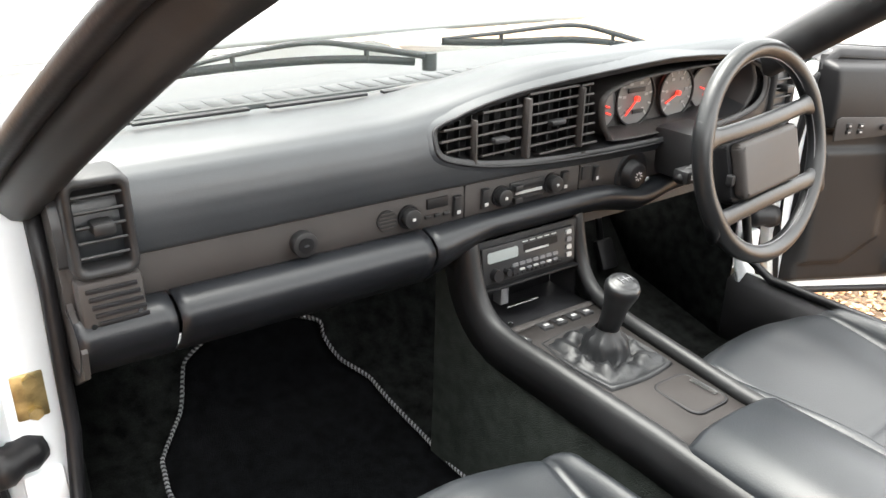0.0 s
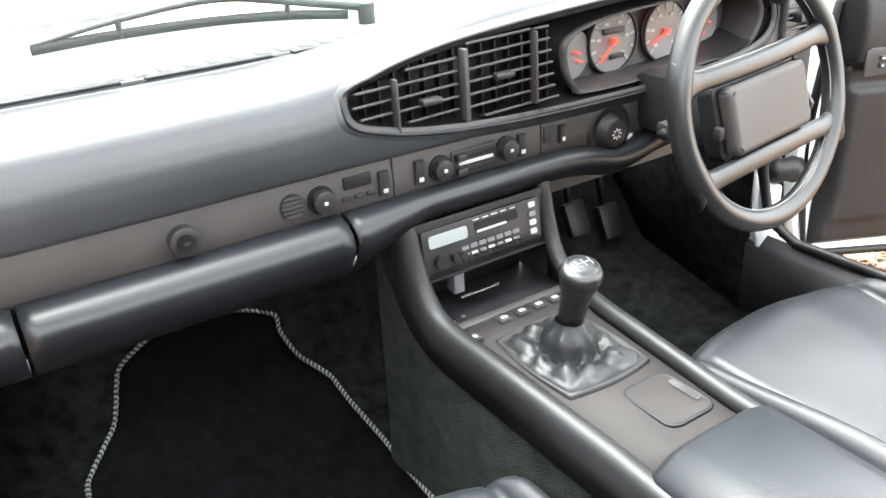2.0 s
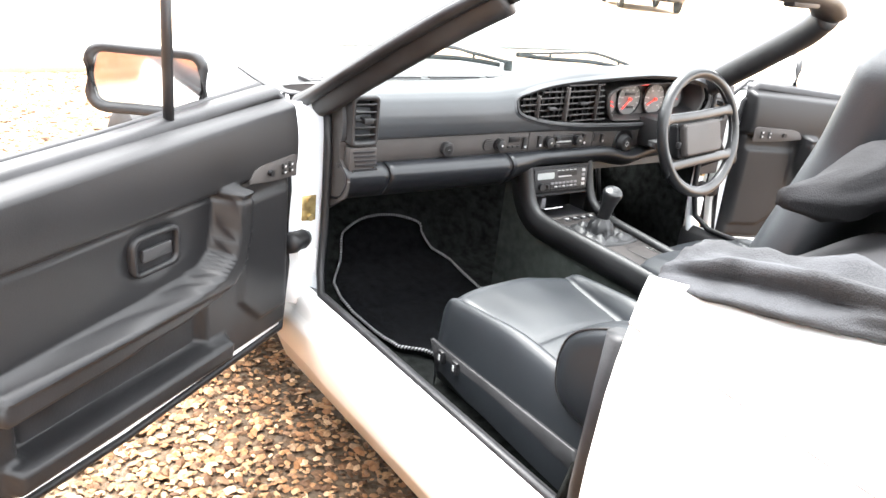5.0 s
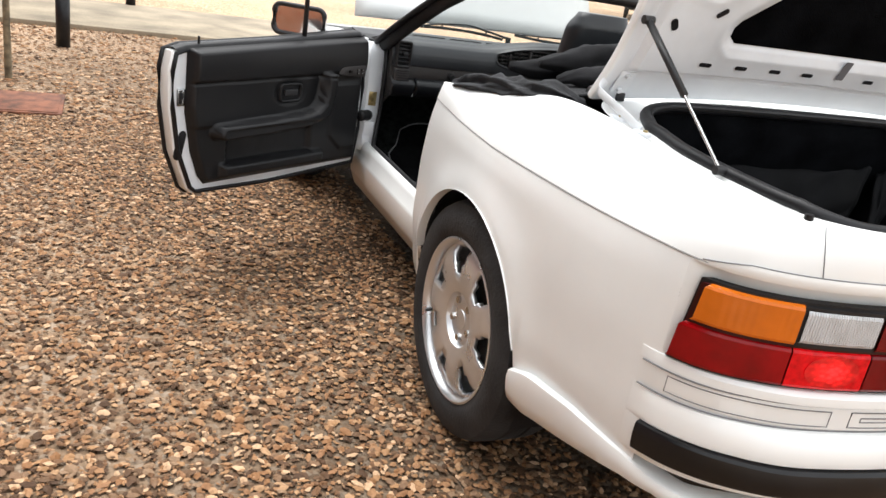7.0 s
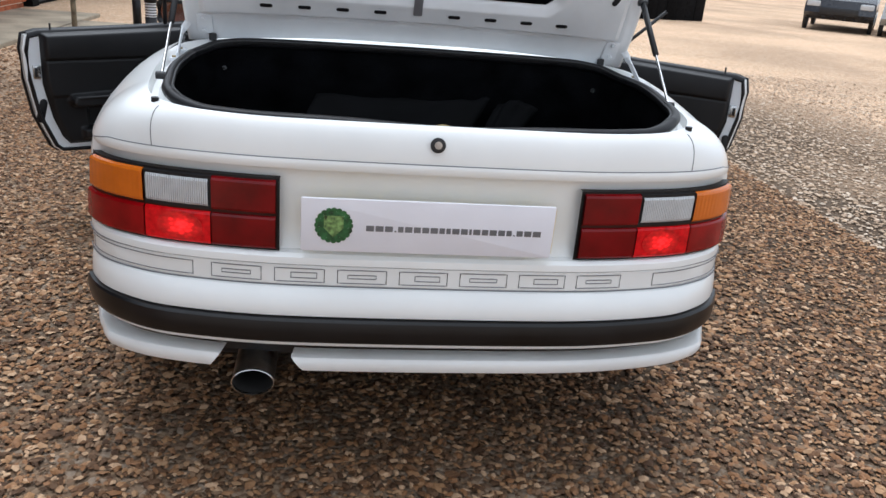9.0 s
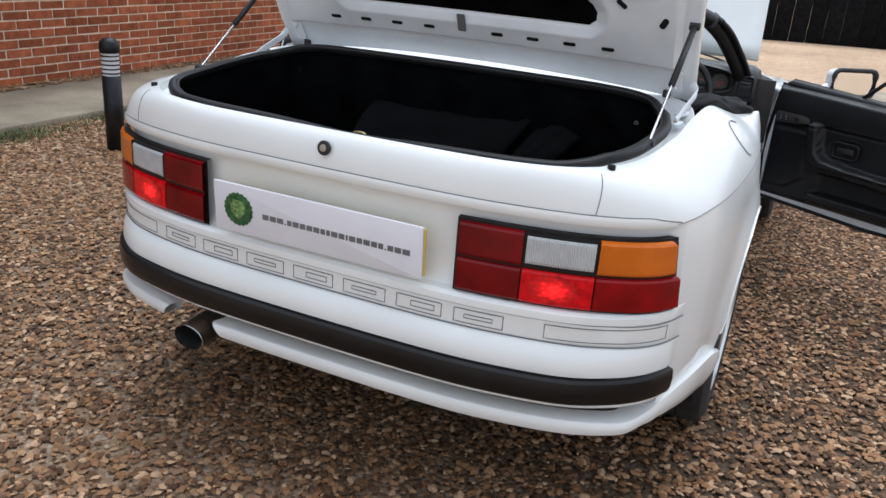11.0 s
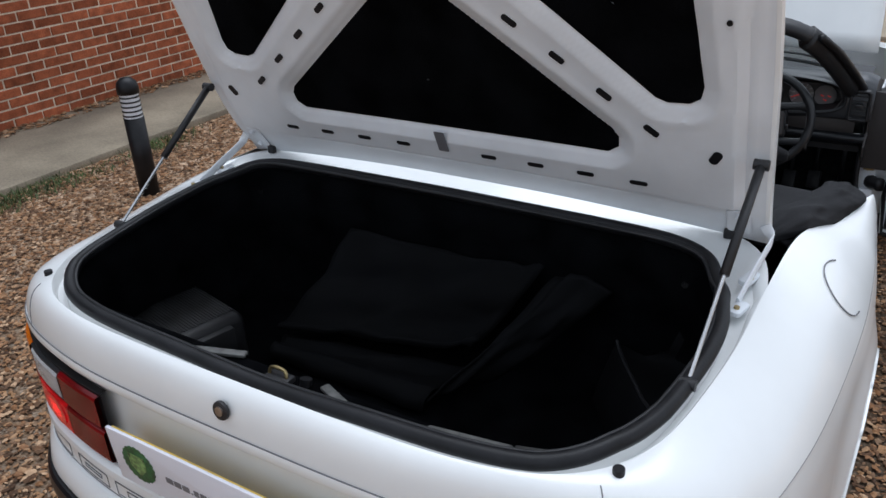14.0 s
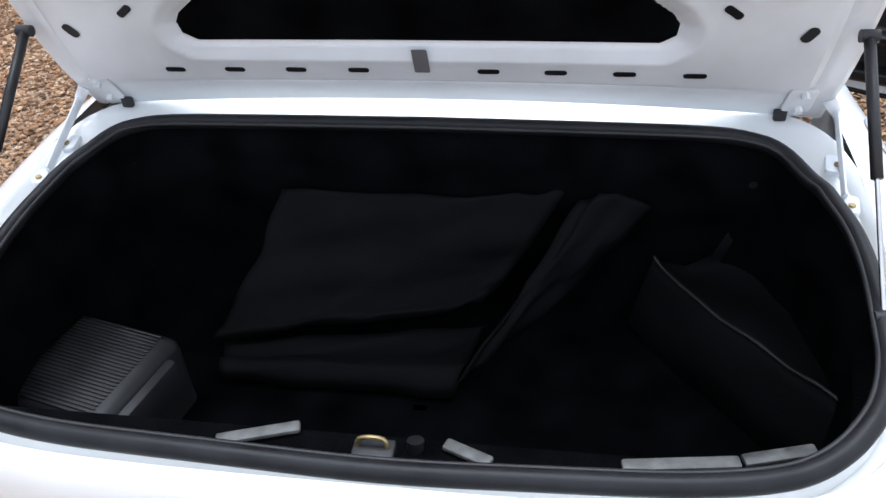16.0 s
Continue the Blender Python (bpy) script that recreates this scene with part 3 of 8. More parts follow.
rbox("brick_cap", (WX - 0.10, 2.05, 1.095), (0.24, 14.6, 0.035), BRICK, wall, 0.004)
barn = thing("boarded_barn", (0, 0, 0), "long black weatherboarded barn with red-framed windows", "barn")
WIN = [(0.42, 1.62, 1.15, 2.2), (2.15, 2.93, 1.15, 2.2), (4.75, 5.4, 1.2, 1.77), (6.15, 6.75, 1.2, 1.73), (-1.2, -0.4, 1.15, 2.2)]
rbox("barn_core", (WX - 0.40, 0.95, 1.82), (0.2, 13.3, 1.40), BLACKWOOD, barn, 0)
for k in range(12):
    z = 1.115 + 0.125 * k
    cuts = sorted([(a, b) for a, b, z0, z1 in WIN if z0 - 0.06 < z < z1 + 0.06])
    y = -5.6
    spans = []
    for a, b in cuts:
        spans.append((y, a - 0.02))
        y = b + 0.02
    spans.append((y, 7.6))
    for a, b in spans:
        rbox("weatherboard", (WX - 0.16 + 0.0, (a + b) / 2, z + 0.055), (0.018, b - a, 0.135), BLACKWOOD, barn, 0.003, m=Matrix.Rotation(radians(-6), 4, "Y"))


def barn_window(y0, y1, z0, z1):
    w = new("barn_window")
    w.parent = barn
    tagged(w, "red-stained wooden casement window")
    x = WX - 0.13
    for yy in (y0 + 0.025, y1 - 0.025, (y0 + y1) / 2):
        rbox("window_stile", (x, yy, (z0 + z1) / 2), (0.06, 0.05 if yy != (y0 + y1) / 2 else 0.065, z1 - z0), REDFRAME, w, 0.005)
    for zz in (z0 + 0.03, z1 - 0.03):
        rbox("window_rail", (x + 0.002, (y0 + y1) / 2, zz), (0.06, y1 - y0, 0.06), REDFRAME, w, 0.005)
    rbox("window_sill", (x + 0.03, (y0 + y1) / 2, z0 - 0.015), (0.13, y1 - y0 + 0.06, 0.03), REDFRAME, w, 0.005)
    for a, b in ((y0 + 0.05, (y0 + y1) / 2 - 0.03), ((y0 + y1) / 2 + 0.03, y1 - 0.05)):
        for yy in (a + 0.018, b - 0.018):
            rbox("sash_stile", (x + 0.008, yy, (z0 + z1) / 2), (0.045, 0.036, z1 - z0 - 0.12), REDFRAME, w, 0.004)
        p = rbox("window_pane", (x - 0.005, (a + b) / 2, (z0 + z1) / 2), (0.004, b - a - 0.06, z1 - z0 - 0.13), GLASS, w, 0)
        rbox("blind", (x - 0.06, (a + b) / 2, (z0 + z1) / 2), (0.004, b - a - 0.02, z1 - z0 - 0.08), PALEBLIND, w, 0)


for a in WIN:
    barn_window(*a)
# open bay and grey end of the barn
rbox("bay_back", (WX - 0.32, 8.8, 1.6), (0.06, 2.5, 3.2), node_mat("tan_board", (0.42, 0.33, 0.21), 0.8), barn, 0)
rbox("bay_side", (WX - 0.5, 10.0, 1.6), (0.9, 0.25, 3.2), BLACKWOOD, barn, 0)
rbox("bay_post", (WX - 0.15, 7.66, 1.6), (0.14, 0.14, 3.2), BLACKWOOD, barn, 0.005)
# boards spaced so the black core behind stands for shade under each one
for k in range(22):
    rbox("grey_board", (WX - 0.10, 15.5, 0.10 + 0.135 * k), (0.018, 10.6, 0.118), GREYWOOD, barn, 0.003, m=Matrix.Rotation(radians(-6), 4, "Y"))
rbox("grey_core", (WX - 0.23, 15.5, 1.5), (0.2, 10.6, 3.0), BLACKWOOD, barn, 0)
rbox("dark_door", (WX - 0.085, 18.6, 1.1), (0.03, 1.7, 2.2), BLACKWOOD, barn, 0.004)
rbox("down_pipe", (WX - 0.06, 13.5, 1.5), (0.05, 0.05, 3.0), BLACKWOOD, barn, 0.01)
rbox("gable_end", (WX - 2.6, 20.82, 1.4), (5.0, 0.05, 2.8), GREYWOOD, barn, 0)
ev = [(-6.0, 3.5), (9.0, 3.35), (16.0, 2.98), (21.1, 2.70)]
roof_rows = [[(WX + 0.35, y, z) for y, z in ev], [(WX - 3.0, y, z + 1.7) for y, z in ev], [(WX - 3.0, y, z + 1.6) for y, z in ev], [(WX + 0.35, y, z - 0.07) for y, z in ev]]
rbox("upper_wall", (WX - 0.3, 1.0, 2.9), (0.2, 13.4, 1.0), BLACKWOOD, barn, 0)
grid("barn_roof", roof_rows, node_mat("dark_roof", (0.05, 0.048, 0.048), 0.8, var=0.3, scale=3), barn, closed_v=True, smooth=False)


def bollard(x, y):
    b = thing("bollard_light", (x, y, 0), "black bollard light with a white louvred band", "bollard", "bollards by the path")
    lathe("post", [(0.0, 0.0), (0.052, 0.0), (0.052, 0.43), (0.0, 0.43)], BLACK_RUBBER, b, n=20)
    lathe("lens", [(0.048, 0.43), (0.048, 0.555)], node_mat("opal_lens", (0.8, 0.82, 0.85), 0.3) if "opal_lens" not in bpy.data.materials else bpy.data.materials["opal_lens"], b, n=18)
    for k in range(5):
        lathe("louvre", [(0.046, 0.44 + 0.024 * k), (0.0515, 0.440 + 0.024 * k), (0.0515, 0.448 + 0.024 * k), (0.046, 0.448 + 0.024 * k)], BLACK_TRIM, b, n=18)
    lathe("cap", [(0.05, 0.555), (0.056, 0.557), (0.056, 0.59), (0.05, 0.615), (0.03, 0.635), (0.0, 0.64)], BLACK_RUBBER, b, n=20)
    return b


b0 = bollard(-2.72, 1.10)
for x, y in ((-1.94, 5.40), (-1.37, 8.22), (-2.75, 8.3)):
    copy_thing(b0, pose(x, y, 0.0 if y < 6 else 0.0))
wp = thing("timber_post", (-2.2, 4.05, 0), "weathered timber post in the gravel", "post")
lathe("post", [(0.0, 0.0), (0.022, 0.0), (0.02, 0.5), (0.018, 1.0), (0.0, 1.0)], WOODPOST, wp, n=10)
mh = thing("manhole_cover", (-2.06, 3.4, 0), "rusty square steel manhole cover in the gravel", "cover")
rbox("cover_plate", (0, 0, 0.012), (0.36, 0.46, 0.016), RUST, mh, 0.004)
rbox("cover_rim", (0, 0, 0.008), (0.40, 0.50, 0.014), RUST, mh, 0.004)

# clipped bush in a terracotta planter by the wall
pl = thing("potted_bush", (-4.27, 0.43, 0.04), "dark evergreen bush in a square terracotta planter", "plant")
rbox("planter", (0, 0, 0.33), (0.34, 0.34, 0.32), node_mat("terracotta", (0.20, 0.09, 0.07), 0.85, var=0.2, scale=10), pl, 0.02)
rbox("planter_foot", (0, 0, 0.085), (0.24, 0.24, 0.17), bpy.data.materials["terracotta"], pl, 0.01)
lathe("bush_trunk", [(0.03, 0.46), (0.025, 0.75), (0.0, 0.77)], BARK, pl, n=8)
rs = np.random.RandomState(21)
vv, ff = [], []
for k in range(5200):
    d = rs.randn(3)
    d /= np.linalg.norm(d)
    rad = 0.40 * (0.72 + 0.28 * rs.rand() ** 0.5) * (1 + 0.10 * noise.noise(Vector(d * 2.2)))
    p = np.array([d[0] * rad * 0.95, d[1] * rad * 0.95, 0.93 + d[2] * rad * 0.95])
    a, bq = rs.randn(3), rs.randn(3)
    a /= np.linalg.norm(a)
    bq = np.cross(a, bq)
    bq /= np.linalg.norm(bq)
    s = 0.012 + 0.014 * rs.rand()
    b = len(vv)
    vv += [tuple(p - a * s), tuple(p + bq * s * 0.55), tuple(p + a * s), tuple(p - bq * s * 0.55)]
    ff.append((b, b + 1, b + 2, b + 3))
mk("bush_crown", vv, ff, LEAF, pl, smooth=False)

# ---- far side of the yard: dark fence, parked cars, bare trees ----
fence = thing("dark_fence", (0, 0, 0), "long dark boarded fence across the far side of the yard", "fence")
for k in range(40):
    rbox("fence_board", (-2.6 + 0.29 * k, 13.5 + 0.107 * k + 0.008 * (k % 3), 0.5), (0.30, 0.03, 1.04 + 0.02 * (k % 4)), BLACKWOOD, fence, 0.004, m=Matrix.Rotation(radians(20), 4, "Z"))


def parked_car(x, y, rz, mat, label):
    c = thing("parked_car", (x, y, 0), label, "car", "parked cars")
    c.rotation_euler = (0, 0, radians(rz))
    prof = [(-1.95, 0.45), (-1.92, 0.75), (-1.6, 0.90), (-1.2, 0.96), (-0.75, 1.30), (0.45, 1.36), (1.1, 1.22), (1.75, 0.92), (1.95, 0.85), (1.98, 0.45), (1.7, 0.28), (-1.7, 0.28)]
    rows = []
    for xx, k in ((-0.82, 0.9), (-0.80, 1.0), (-0.62, 1.03), (0.62, 1.03), (0.80, 1.0), (0.82, 0.9)):
        rows.append([Vector((xx * (1 if z < 0.95 else 0.82), y2 * (1 if abs(xx) < 0.7 else 0.99), z * (k if z > 0.5 else 1))) for y2, z in prof])
    grid("car_body", rows, mat, c, closed_u=True, caps=True)
    for sx in (-0.83, 0.83):
        slab("side_window", [(-0.95, 0.98), (-0.65, 1.25), (0.42, 1.30), (0.98, 1.18), (1.4, 0.98)], 0.02, BLACK_TRIM, c, m=Matrix.Translation((sx * 0.90, 0, 0)) @ frame_m((0, 0, 0), (0, 1, 0), (0, 0, 1)), bevel=0)
        for yy in (-1.25, 1.25):
            cyl("car_wheel", (sx - 0.1 * (1 if sx > 0 else -1), yy, 0.31), (sx, yy, 0.31), 0.31, TYRE, c, n=24)
            cyl("wheel_trim", (sx, yy, 0.31), (sx + 0.012 * (1 if sx > 0 else -1), yy, 0.31), 0.19, SILVER, c, n=18)
        rbox("head_lamp", (sx * 0.75, -1.93, 0.66), (0.32, 0.06, 0.14), CLEAR_LENS, c, 0.03)
    slab("windscreen", [(-0.62, 0.0), (0.62, 0.0), (0.52, 0.42), (-0.52, 0.42)], 0.02, BLACK_TRIM, c, m=frame_m((0, -1.16, 1.0), (1, 0, 0), (0, 0.8, 0.6)), bevel=0)
    rbox("car_grille", (0, -1.97, 0.50), (0.9, 0.03, 0.16), BLACK_TRIM, c, 0.02)
    return c


parked_car(13.35, 18.9, -35, DARKCAR, "dark parked hatchback at the yard's far edge")
parked_car(14.75, 17.75, -35, SILVERCAR, "silver parked hatchback at the yard's far edge")
parked_car(16.8, 16.6, -35, DARKCAR, "dark parked car beside the silver hatchback")


def bare_tree(x, y, h, seed):
    t = thing("bare_tree", (x, y, 0), "bare winter tree beyond the fence", "tree", "trees beyond the fence")
    r = random.Random(seed)
    lathe("trunk", [(0.12, 0.0), (0.08, h * 0.4), (0.03, h * 0.8), (0.0, h * 0.82)], BARK, t, n=7)
    vv, ff = [], []
    for k in range(240):
        z0 = h * (0.25 + 0.6 * r.random())
        a, L = r.random() * 6.28, (h - z0) * 0.5 * (0.5 + r.random())
        p = Vector((0.05 * math.cos(a), 0.05 * math.sin(a), z0))
        q = p + Vector((math.cos(a) * L * 0.75, math.sin(a) * L * 0.75, L * 0.9))
        for _ in range(4):
            e = p.lerp(q, 0.3 + 0.7 * r.random())
            g2 = e + Vector((r.gauss(0, 0.3), r.gauss(0, 0.3), 0.25 + 0.3 * r.random()))
            b = len(vv)
            vv += [e + Vector((0.012, 0, 0)), e - Vector((0.012, 0, 0)), g2]
            ff.append((b, b + 1, b + 2))
        b = len(vv)
        vv += [p + Vector((0.02, 0, 0)), p - Vector((0.02, 0, 0)), p + Vector((0, 0.02, 0)), q]
        ff += [(b, b + 1, b + 3), (b + 1, b + 2, b + 3), (b + 2, b, b + 3)]
    mk("crown", vv, ff, TWIG, t, smooth=False)
    return t


r0 = random.Random(5)
base_trees = [bare_tree(-3.0, 34, 3.6, 1), bare_tree(-1.2, 35, 3.2, 2), bare_tree(0.6, 33, 3.4, 3)]
for k in range(22):
    copy_thing(base_trees[k % 3], pose(-6 + 1.1 * k + r0.random() * 0.6, 33 + 5 * r0.random(), 0, 0, 0, r0.random() * 360))
vv, ff = [], []
for k in range(30000):
    x, y = -16 + 30 * r0.random(), 31.5 + 5 * r0.random()
    z = (2.0 + 0.5 * noise.noise(Vector((x * 0.5, y, 0)))) * r0.random() ** 0.9
    a = Vector((r0.gauss(0, 0.16), r0.gauss(0, 0.1), 0.25 + 0.4 * r0.random()))
    b = len(vv)
    vv += [(x, y, z), (x + 0.025, y, z), (x + a.x, y + a.y, z + a.z)]
    ff.append((b, b + 1, b + 2))
tagged(mk("far_hedge", vv, ff, TWIG, smooth=False), "bare brown hedge and scrub beyond the fence", "hedge", kind="stuff")

# ---- the car: body ----
car = thing("sports_car", (0, 0, 0), "white two-seat convertible with its doors, boot and bonnet open", "car")

# plan outline of the crease from the middle of the tail to the door opening (right half)
OUTLINE = smooth_line([(0, -0.848, 0), (0.2, -0.846, 0), (0.36, -0.838, 0), (0.5, -0.815, 0), (0.6, -0.785, 0), (0.675, -0.742, 0), (0.725, -0.68, 0),
                       (0.755, -0.58, 0), (0.782, -0.42, 0), (0.797, -0.22, 0), (0.803, 0.0, 0), (0.796, 0.2, 0), (0.782, 0.36, 0), (0.772, 0.47, 0)], 6)
OUT_S = [0.0]
for a, b in zip(OUTLINE, OUTLINE[1:]):
    OUT_S.append(OUT_S[-1] + (b - a).length)
S_END = OUT_S[-1]
OX, OY = [p.x for p in OUTLINE], [p.y for p in OUTLINE]
HUB_Y, HUB_Z, ARCH = 0.03, 0.318, 0.335


def plan(s):
    x, y = interp(s, OUT_S, OX), interp(s, OUT_S, OY)
    e = 0.01
    dx = interp(s + e, OUT_S, OX) - interp(s - e, OUT_S, OX)
    dy = interp(s + e, OUT_S, OY) - interp(s - e, OUT_S, OY)
    n = Vector((dy, -dx, 0))
    return x, y, n.normalized()


def s_of_y(y):
    return interp(y, OY[12:], OUT_S[12:])


def crease_z(s):
    y = interp(s, OUT_S, OY)
    return interp(y, [-0.85, -0.5, 0.0, 0.3, 0.5], [0.787, 0.787, 0.783, 0.79, 0.80])


def bulge(s, z):
    """How far the flank stands out from the crease's outline at height z."""
    x, y, n = plan(s)
    side = min(1, max(0, (s - 0.65) / 0.3))
    b = side * interp(z, [0.2, 0.3, 0.45, 0.62, 0.74, 0.79], [-0.035, 0.0, 0.022, 0.022, 0.012, 0.0])
    d = math.hypot(y - HUB_Y, z - HUB_Z)
    b += side * 0.014 * math.exp(-((d - ARCH) / 0.06) ** 2)
    return b


def skin(s, z, off=0.0, side=1):
    x, y, n = plan(s)
    o = bulge(s, z) + off
    return Vector((side * (x + n.x * o), y + n.y * o, z))


def low_z(s):
    y = interp(s, OUT_S, OY)
    base = interp(y, [-0.7, -0.36, 0.36, 0.5], [0.335, 0.30, 0.25, 0.25])
    d = abs(y - HUB_Y)
    if d < ARCH:
        return max(base, HUB_Z + math.sqrt(ARCH ** 2 - d * d))
    return base


DECK = smooth_line([(0, -0.812, 0.882), (0.2, -0.811, 0.882), (0.36, -0.804, 0.882), (0.47, -0.786, 0.884), (0.54, -0.753, 0.886), (0.59, -0.70, 0.888), (0.62, -0.63, 0.892),
                    (0.637, -0.53, 0.897), (0.65, -0.40, 0.906), (0.655, -0.22, 0.922), (0.662, 0.0, 0.918), (0.69, 0.2, 0.878), (0.722, 0.35, 0.859), (0.755, 0.47, 0.848)], 6)
DKX, DKY, DKZ = [p.x for p in DECK], [p.y for p in DECK], [p.z for p in DECK]


def deck_at(s):
    return Vector((interp(s, OUT_S, DKX), interp(s, OUT_S, DKY), interp(s, OUT_S, DKZ)))


def shoulder(s, k, side=1, off=0.0):
    """From the crease (k = 0) up to the edge of the deck (k = 1)."""
    c, d = skin(s, crease_z(s)), deck_at(s)
    ctl = Vector((c.x * 0.985, c.y + (0.004 if c.y < -0.6 else 0), d.z - 0.004))
    side_on = max(0.0, min(1.0, (c.y + 0.74) / 0.16)) * max(0.0, min(1.0, (0.42 - c.y) / 0.2))
    ctl = ctl.lerp(c * 0.52 + d * 0.48 + Vector((0.012, 0, 0.012)), 0.6 * side_on)
    p = (1 - k) ** 2 * c + 2 * k * (1 - k) * ctl + k * k * d
    return Vector((side * p.x, p.y, p.z + off))


S_CORNER = s_of_y(-0.655)
for sd in (-1, 1):
    cols = [S_CORNER + (S_END - S_CORNER) * i / 80 for i in range(81)]
    rows = []
    for j in range(15):
        rows.append([skin(s, low_z(s) + (crease_z(s) - low_z(s)) * j / 14, -0.0015 if j == 14 else 0, sd) for s in cols])
    q = grid("rear_quarter_panel", rows, WHITE, car)
    arch = [s for s in cols if abs(plan(s)[1] - HUB_Y) < ARCH]
    grid("arch_lip", [[skin(s, low_z(s), o, sd) for s in arch] for o in (0.0, 0.004, -0.02)], WHITE, q)
    lin = []
    for dx in (0.0, 0.08, 0.15):
        lin.append([Vector((sd * (0.79 - dx), HUB_Y + (ARCH + 0.012) * math.cos(radians(a)), HUB_Z + (ARCH + 0.012) * math.sin(radians(a)))) for a in range(-20, 201, 10)])
    grid("wheel_liner", lin, BLACK_RUBBER, car)
    grid("sill_extension", [[skin(s, z, o, sd) for s in [S_END - 0.14 * i / 6 for i in range(7)]] for z, o in ((0.25, 0.0), (0.21, -0.05))], WHITE, car)
cols = [-S_END + 2 * S_END * i / 220 for i in range(221)]
sg = lambda s: 1 if s >= 0 else -1
rows = [[skin(abs(s), crease_z(abs(s)) - 0.0005, -0.004, sg(s)) for s in cols]]
for k in (0.012, 0.03, 0.06, 0.12, 0.2, 0.3, 0.42, 0.55, 0.68, 0.8, 0.9, 0.97, 1.0):
    rows.append([shoulder(abs(s), k, sg(s)) for s in cols])
grid("rear_deck", rows, WHITE, car)
tube("body_seam", [skin(abs(s), crease_z(abs(s)) + 0.0005, -0.0016, sg(s)) for s in cols], 0.0019, SEAM, car, n=6)
cols = [-S_CORNER + 2 * S_CORNER * i / 96 for i in range(97)]
rows = []
for j in range(6):
    rows.append([skin(abs(s), 0.59 + (crease_z(abs(s)) - 0.59) * j / 5, (-0.022 if 0 < j else -0.003) * min(1, max(0, (S_CORNER - abs(s)) / 0.05)), sg(s)) for s in cols])
grid("tail_panel", rows, WHITE, car)
for sd in (-1, 1):
    s0 = 0.595
    tube("panel_seam", [shoulder(s0 - 0.010 + 0.050 * k, k, sd) + Vector((0, -0.0003, 0)) for k in [0.02 + 0.06 * i for i in range(14)]], 0.0009, GREY_MARK, car, n=6)


def band(name, s0, s1, zs, offs, mat, label="", n=60, solid=0.0, parent=None, taper=1.0, lean=0.0, lean0=0.0, fade=0.0):
    """A strip that follows the tail round the corners; s may be negative for the left half."""
    rows = []
    for r, (z, o) in enumerate(zip(zs, offs)):
        row = []
        for i in range(n + 1):
            s = s0 + (s1 - s0) * i / n
            q = min(1, max(0, (abs(s) - 0.54) / 0.26))
            k = 1 - (1 - taper) * q * q * (3 - 2 * q) if o > 0 else 1
            if fade:
                k *= 0.15 + 0.85 * ease((max(abs(s0), abs(s1)) - abs(s)) / fade)
            if lean and i == n:
                s += lean * (1 if s > 0 else -1) * (1 - r / (len(zs) - 1))
            if lean0 and i == 0:
                s += lean0 * (1 - r / (len(zs) - 1))
            row.append(skin(abs(s), z, o * k, 1 if s >= 0 else -1))
        rows.append(row)
    ob = grid(name, rows, mat, parent or car, label=label, solid=solid, offset=1)
    ob.data.set_sharp_from_angle(angle=radians(24))
    return ob


S_B = s_of_y(-0.62)
S_R = s_of_y(-0.655)
band("rear_bumper", -S_B, S_B, [0.606, 0.603, 0.596, 0.584, 0.5815, 0.5785, 0.576, 0.536, 0.5335, 0.5305, 0.528, 0.518, 0.505, 0.482, 0.472, 0.466],
     [-0.012, 0.008, 0.017, 0.019, 0.019, 0.0135, 0.015, 0.0155, 0.0135, 0.014, 0.021, 0.030, 0.036, 0.042, 0.041, 0.03], WHITE, n=160, taper=0.3, fade=0.05)
for zz in (0.580, 0.532):
    tube("bumper_groove", [skin(abs(q), zz, 0.0140 * (1 - 0.7 * max(0, (abs(q) - 0.6) / 0.25) ** 1.0), 1 if q >= 0 else -1) for q in [-S_B + 0.01 + 2 * (S_B - 0.01) * i / 120 for i in range(121)]], 0.0016, GREY_MARK, car, n=5)
band("bumper_strip", -S_R, S_R, [0.470, 0.468, 0.463, 0.446, 0.424, 0.414, 0.411, 0.411], [0.02, 0.047, 0.053, 0.057, 0.056, 0.051, 0.045, 0.01], STRIP, "black rubber rubbing strip", n=120, taper=0.42)
band("under_bumper", -S_B, S_B, [0.47, 0.462, 0.415, 0.410, 0.400, 0.396, 0.394], [0.030, 0.036, 0.036, 0.037, 0.036, 0.030, -0.05], WHITE, n=160, taper=0.3, fade=0.05)
# black sheet stands for the shade under the bumper; the apron is white
band("rear_apron", -S_B, S_B, [0.400, 0.385, 0.335], [-0.045, -0.048, -0.05], BLACK_TRIM, n=60)
# lip of the deck above the lamps
rows = []
for f, o in ((0.0, -0.02), (0.03, 0.0005), (0.3, 0.003), (0.85, 0.002), (0.98, 0.0005), (1.0, -0.006)):
    row = []
    for i in range(101):
        q = (S_CORNER - 0.004) * (-1 + i / 50)
        k = min(1.0, (S_CORNER - abs(q)) / 0.10)
        row.append(skin(abs(q), 0.7835 + (0.0185 * k + 0.004) * f, o * k - 0.001 * (1 - k), 1 if q >= 0 else -1))
    rows.append(row)
grid("tail_lip", rows, WHITE, car)
tube("lip_seam", [skin(abs(q), 0.787 + 0.0188 * min(1.0, (S_CORNER - abs(q)) / 0.10), 0.0002, 1 if q >= 0 else -1) for q in [-S_CORNER + 0.02 + 2 * (S_CORNER - 0.02) * i / 100 for i in range(101)]], 0.0013, GREY_MARK, car, n=5)


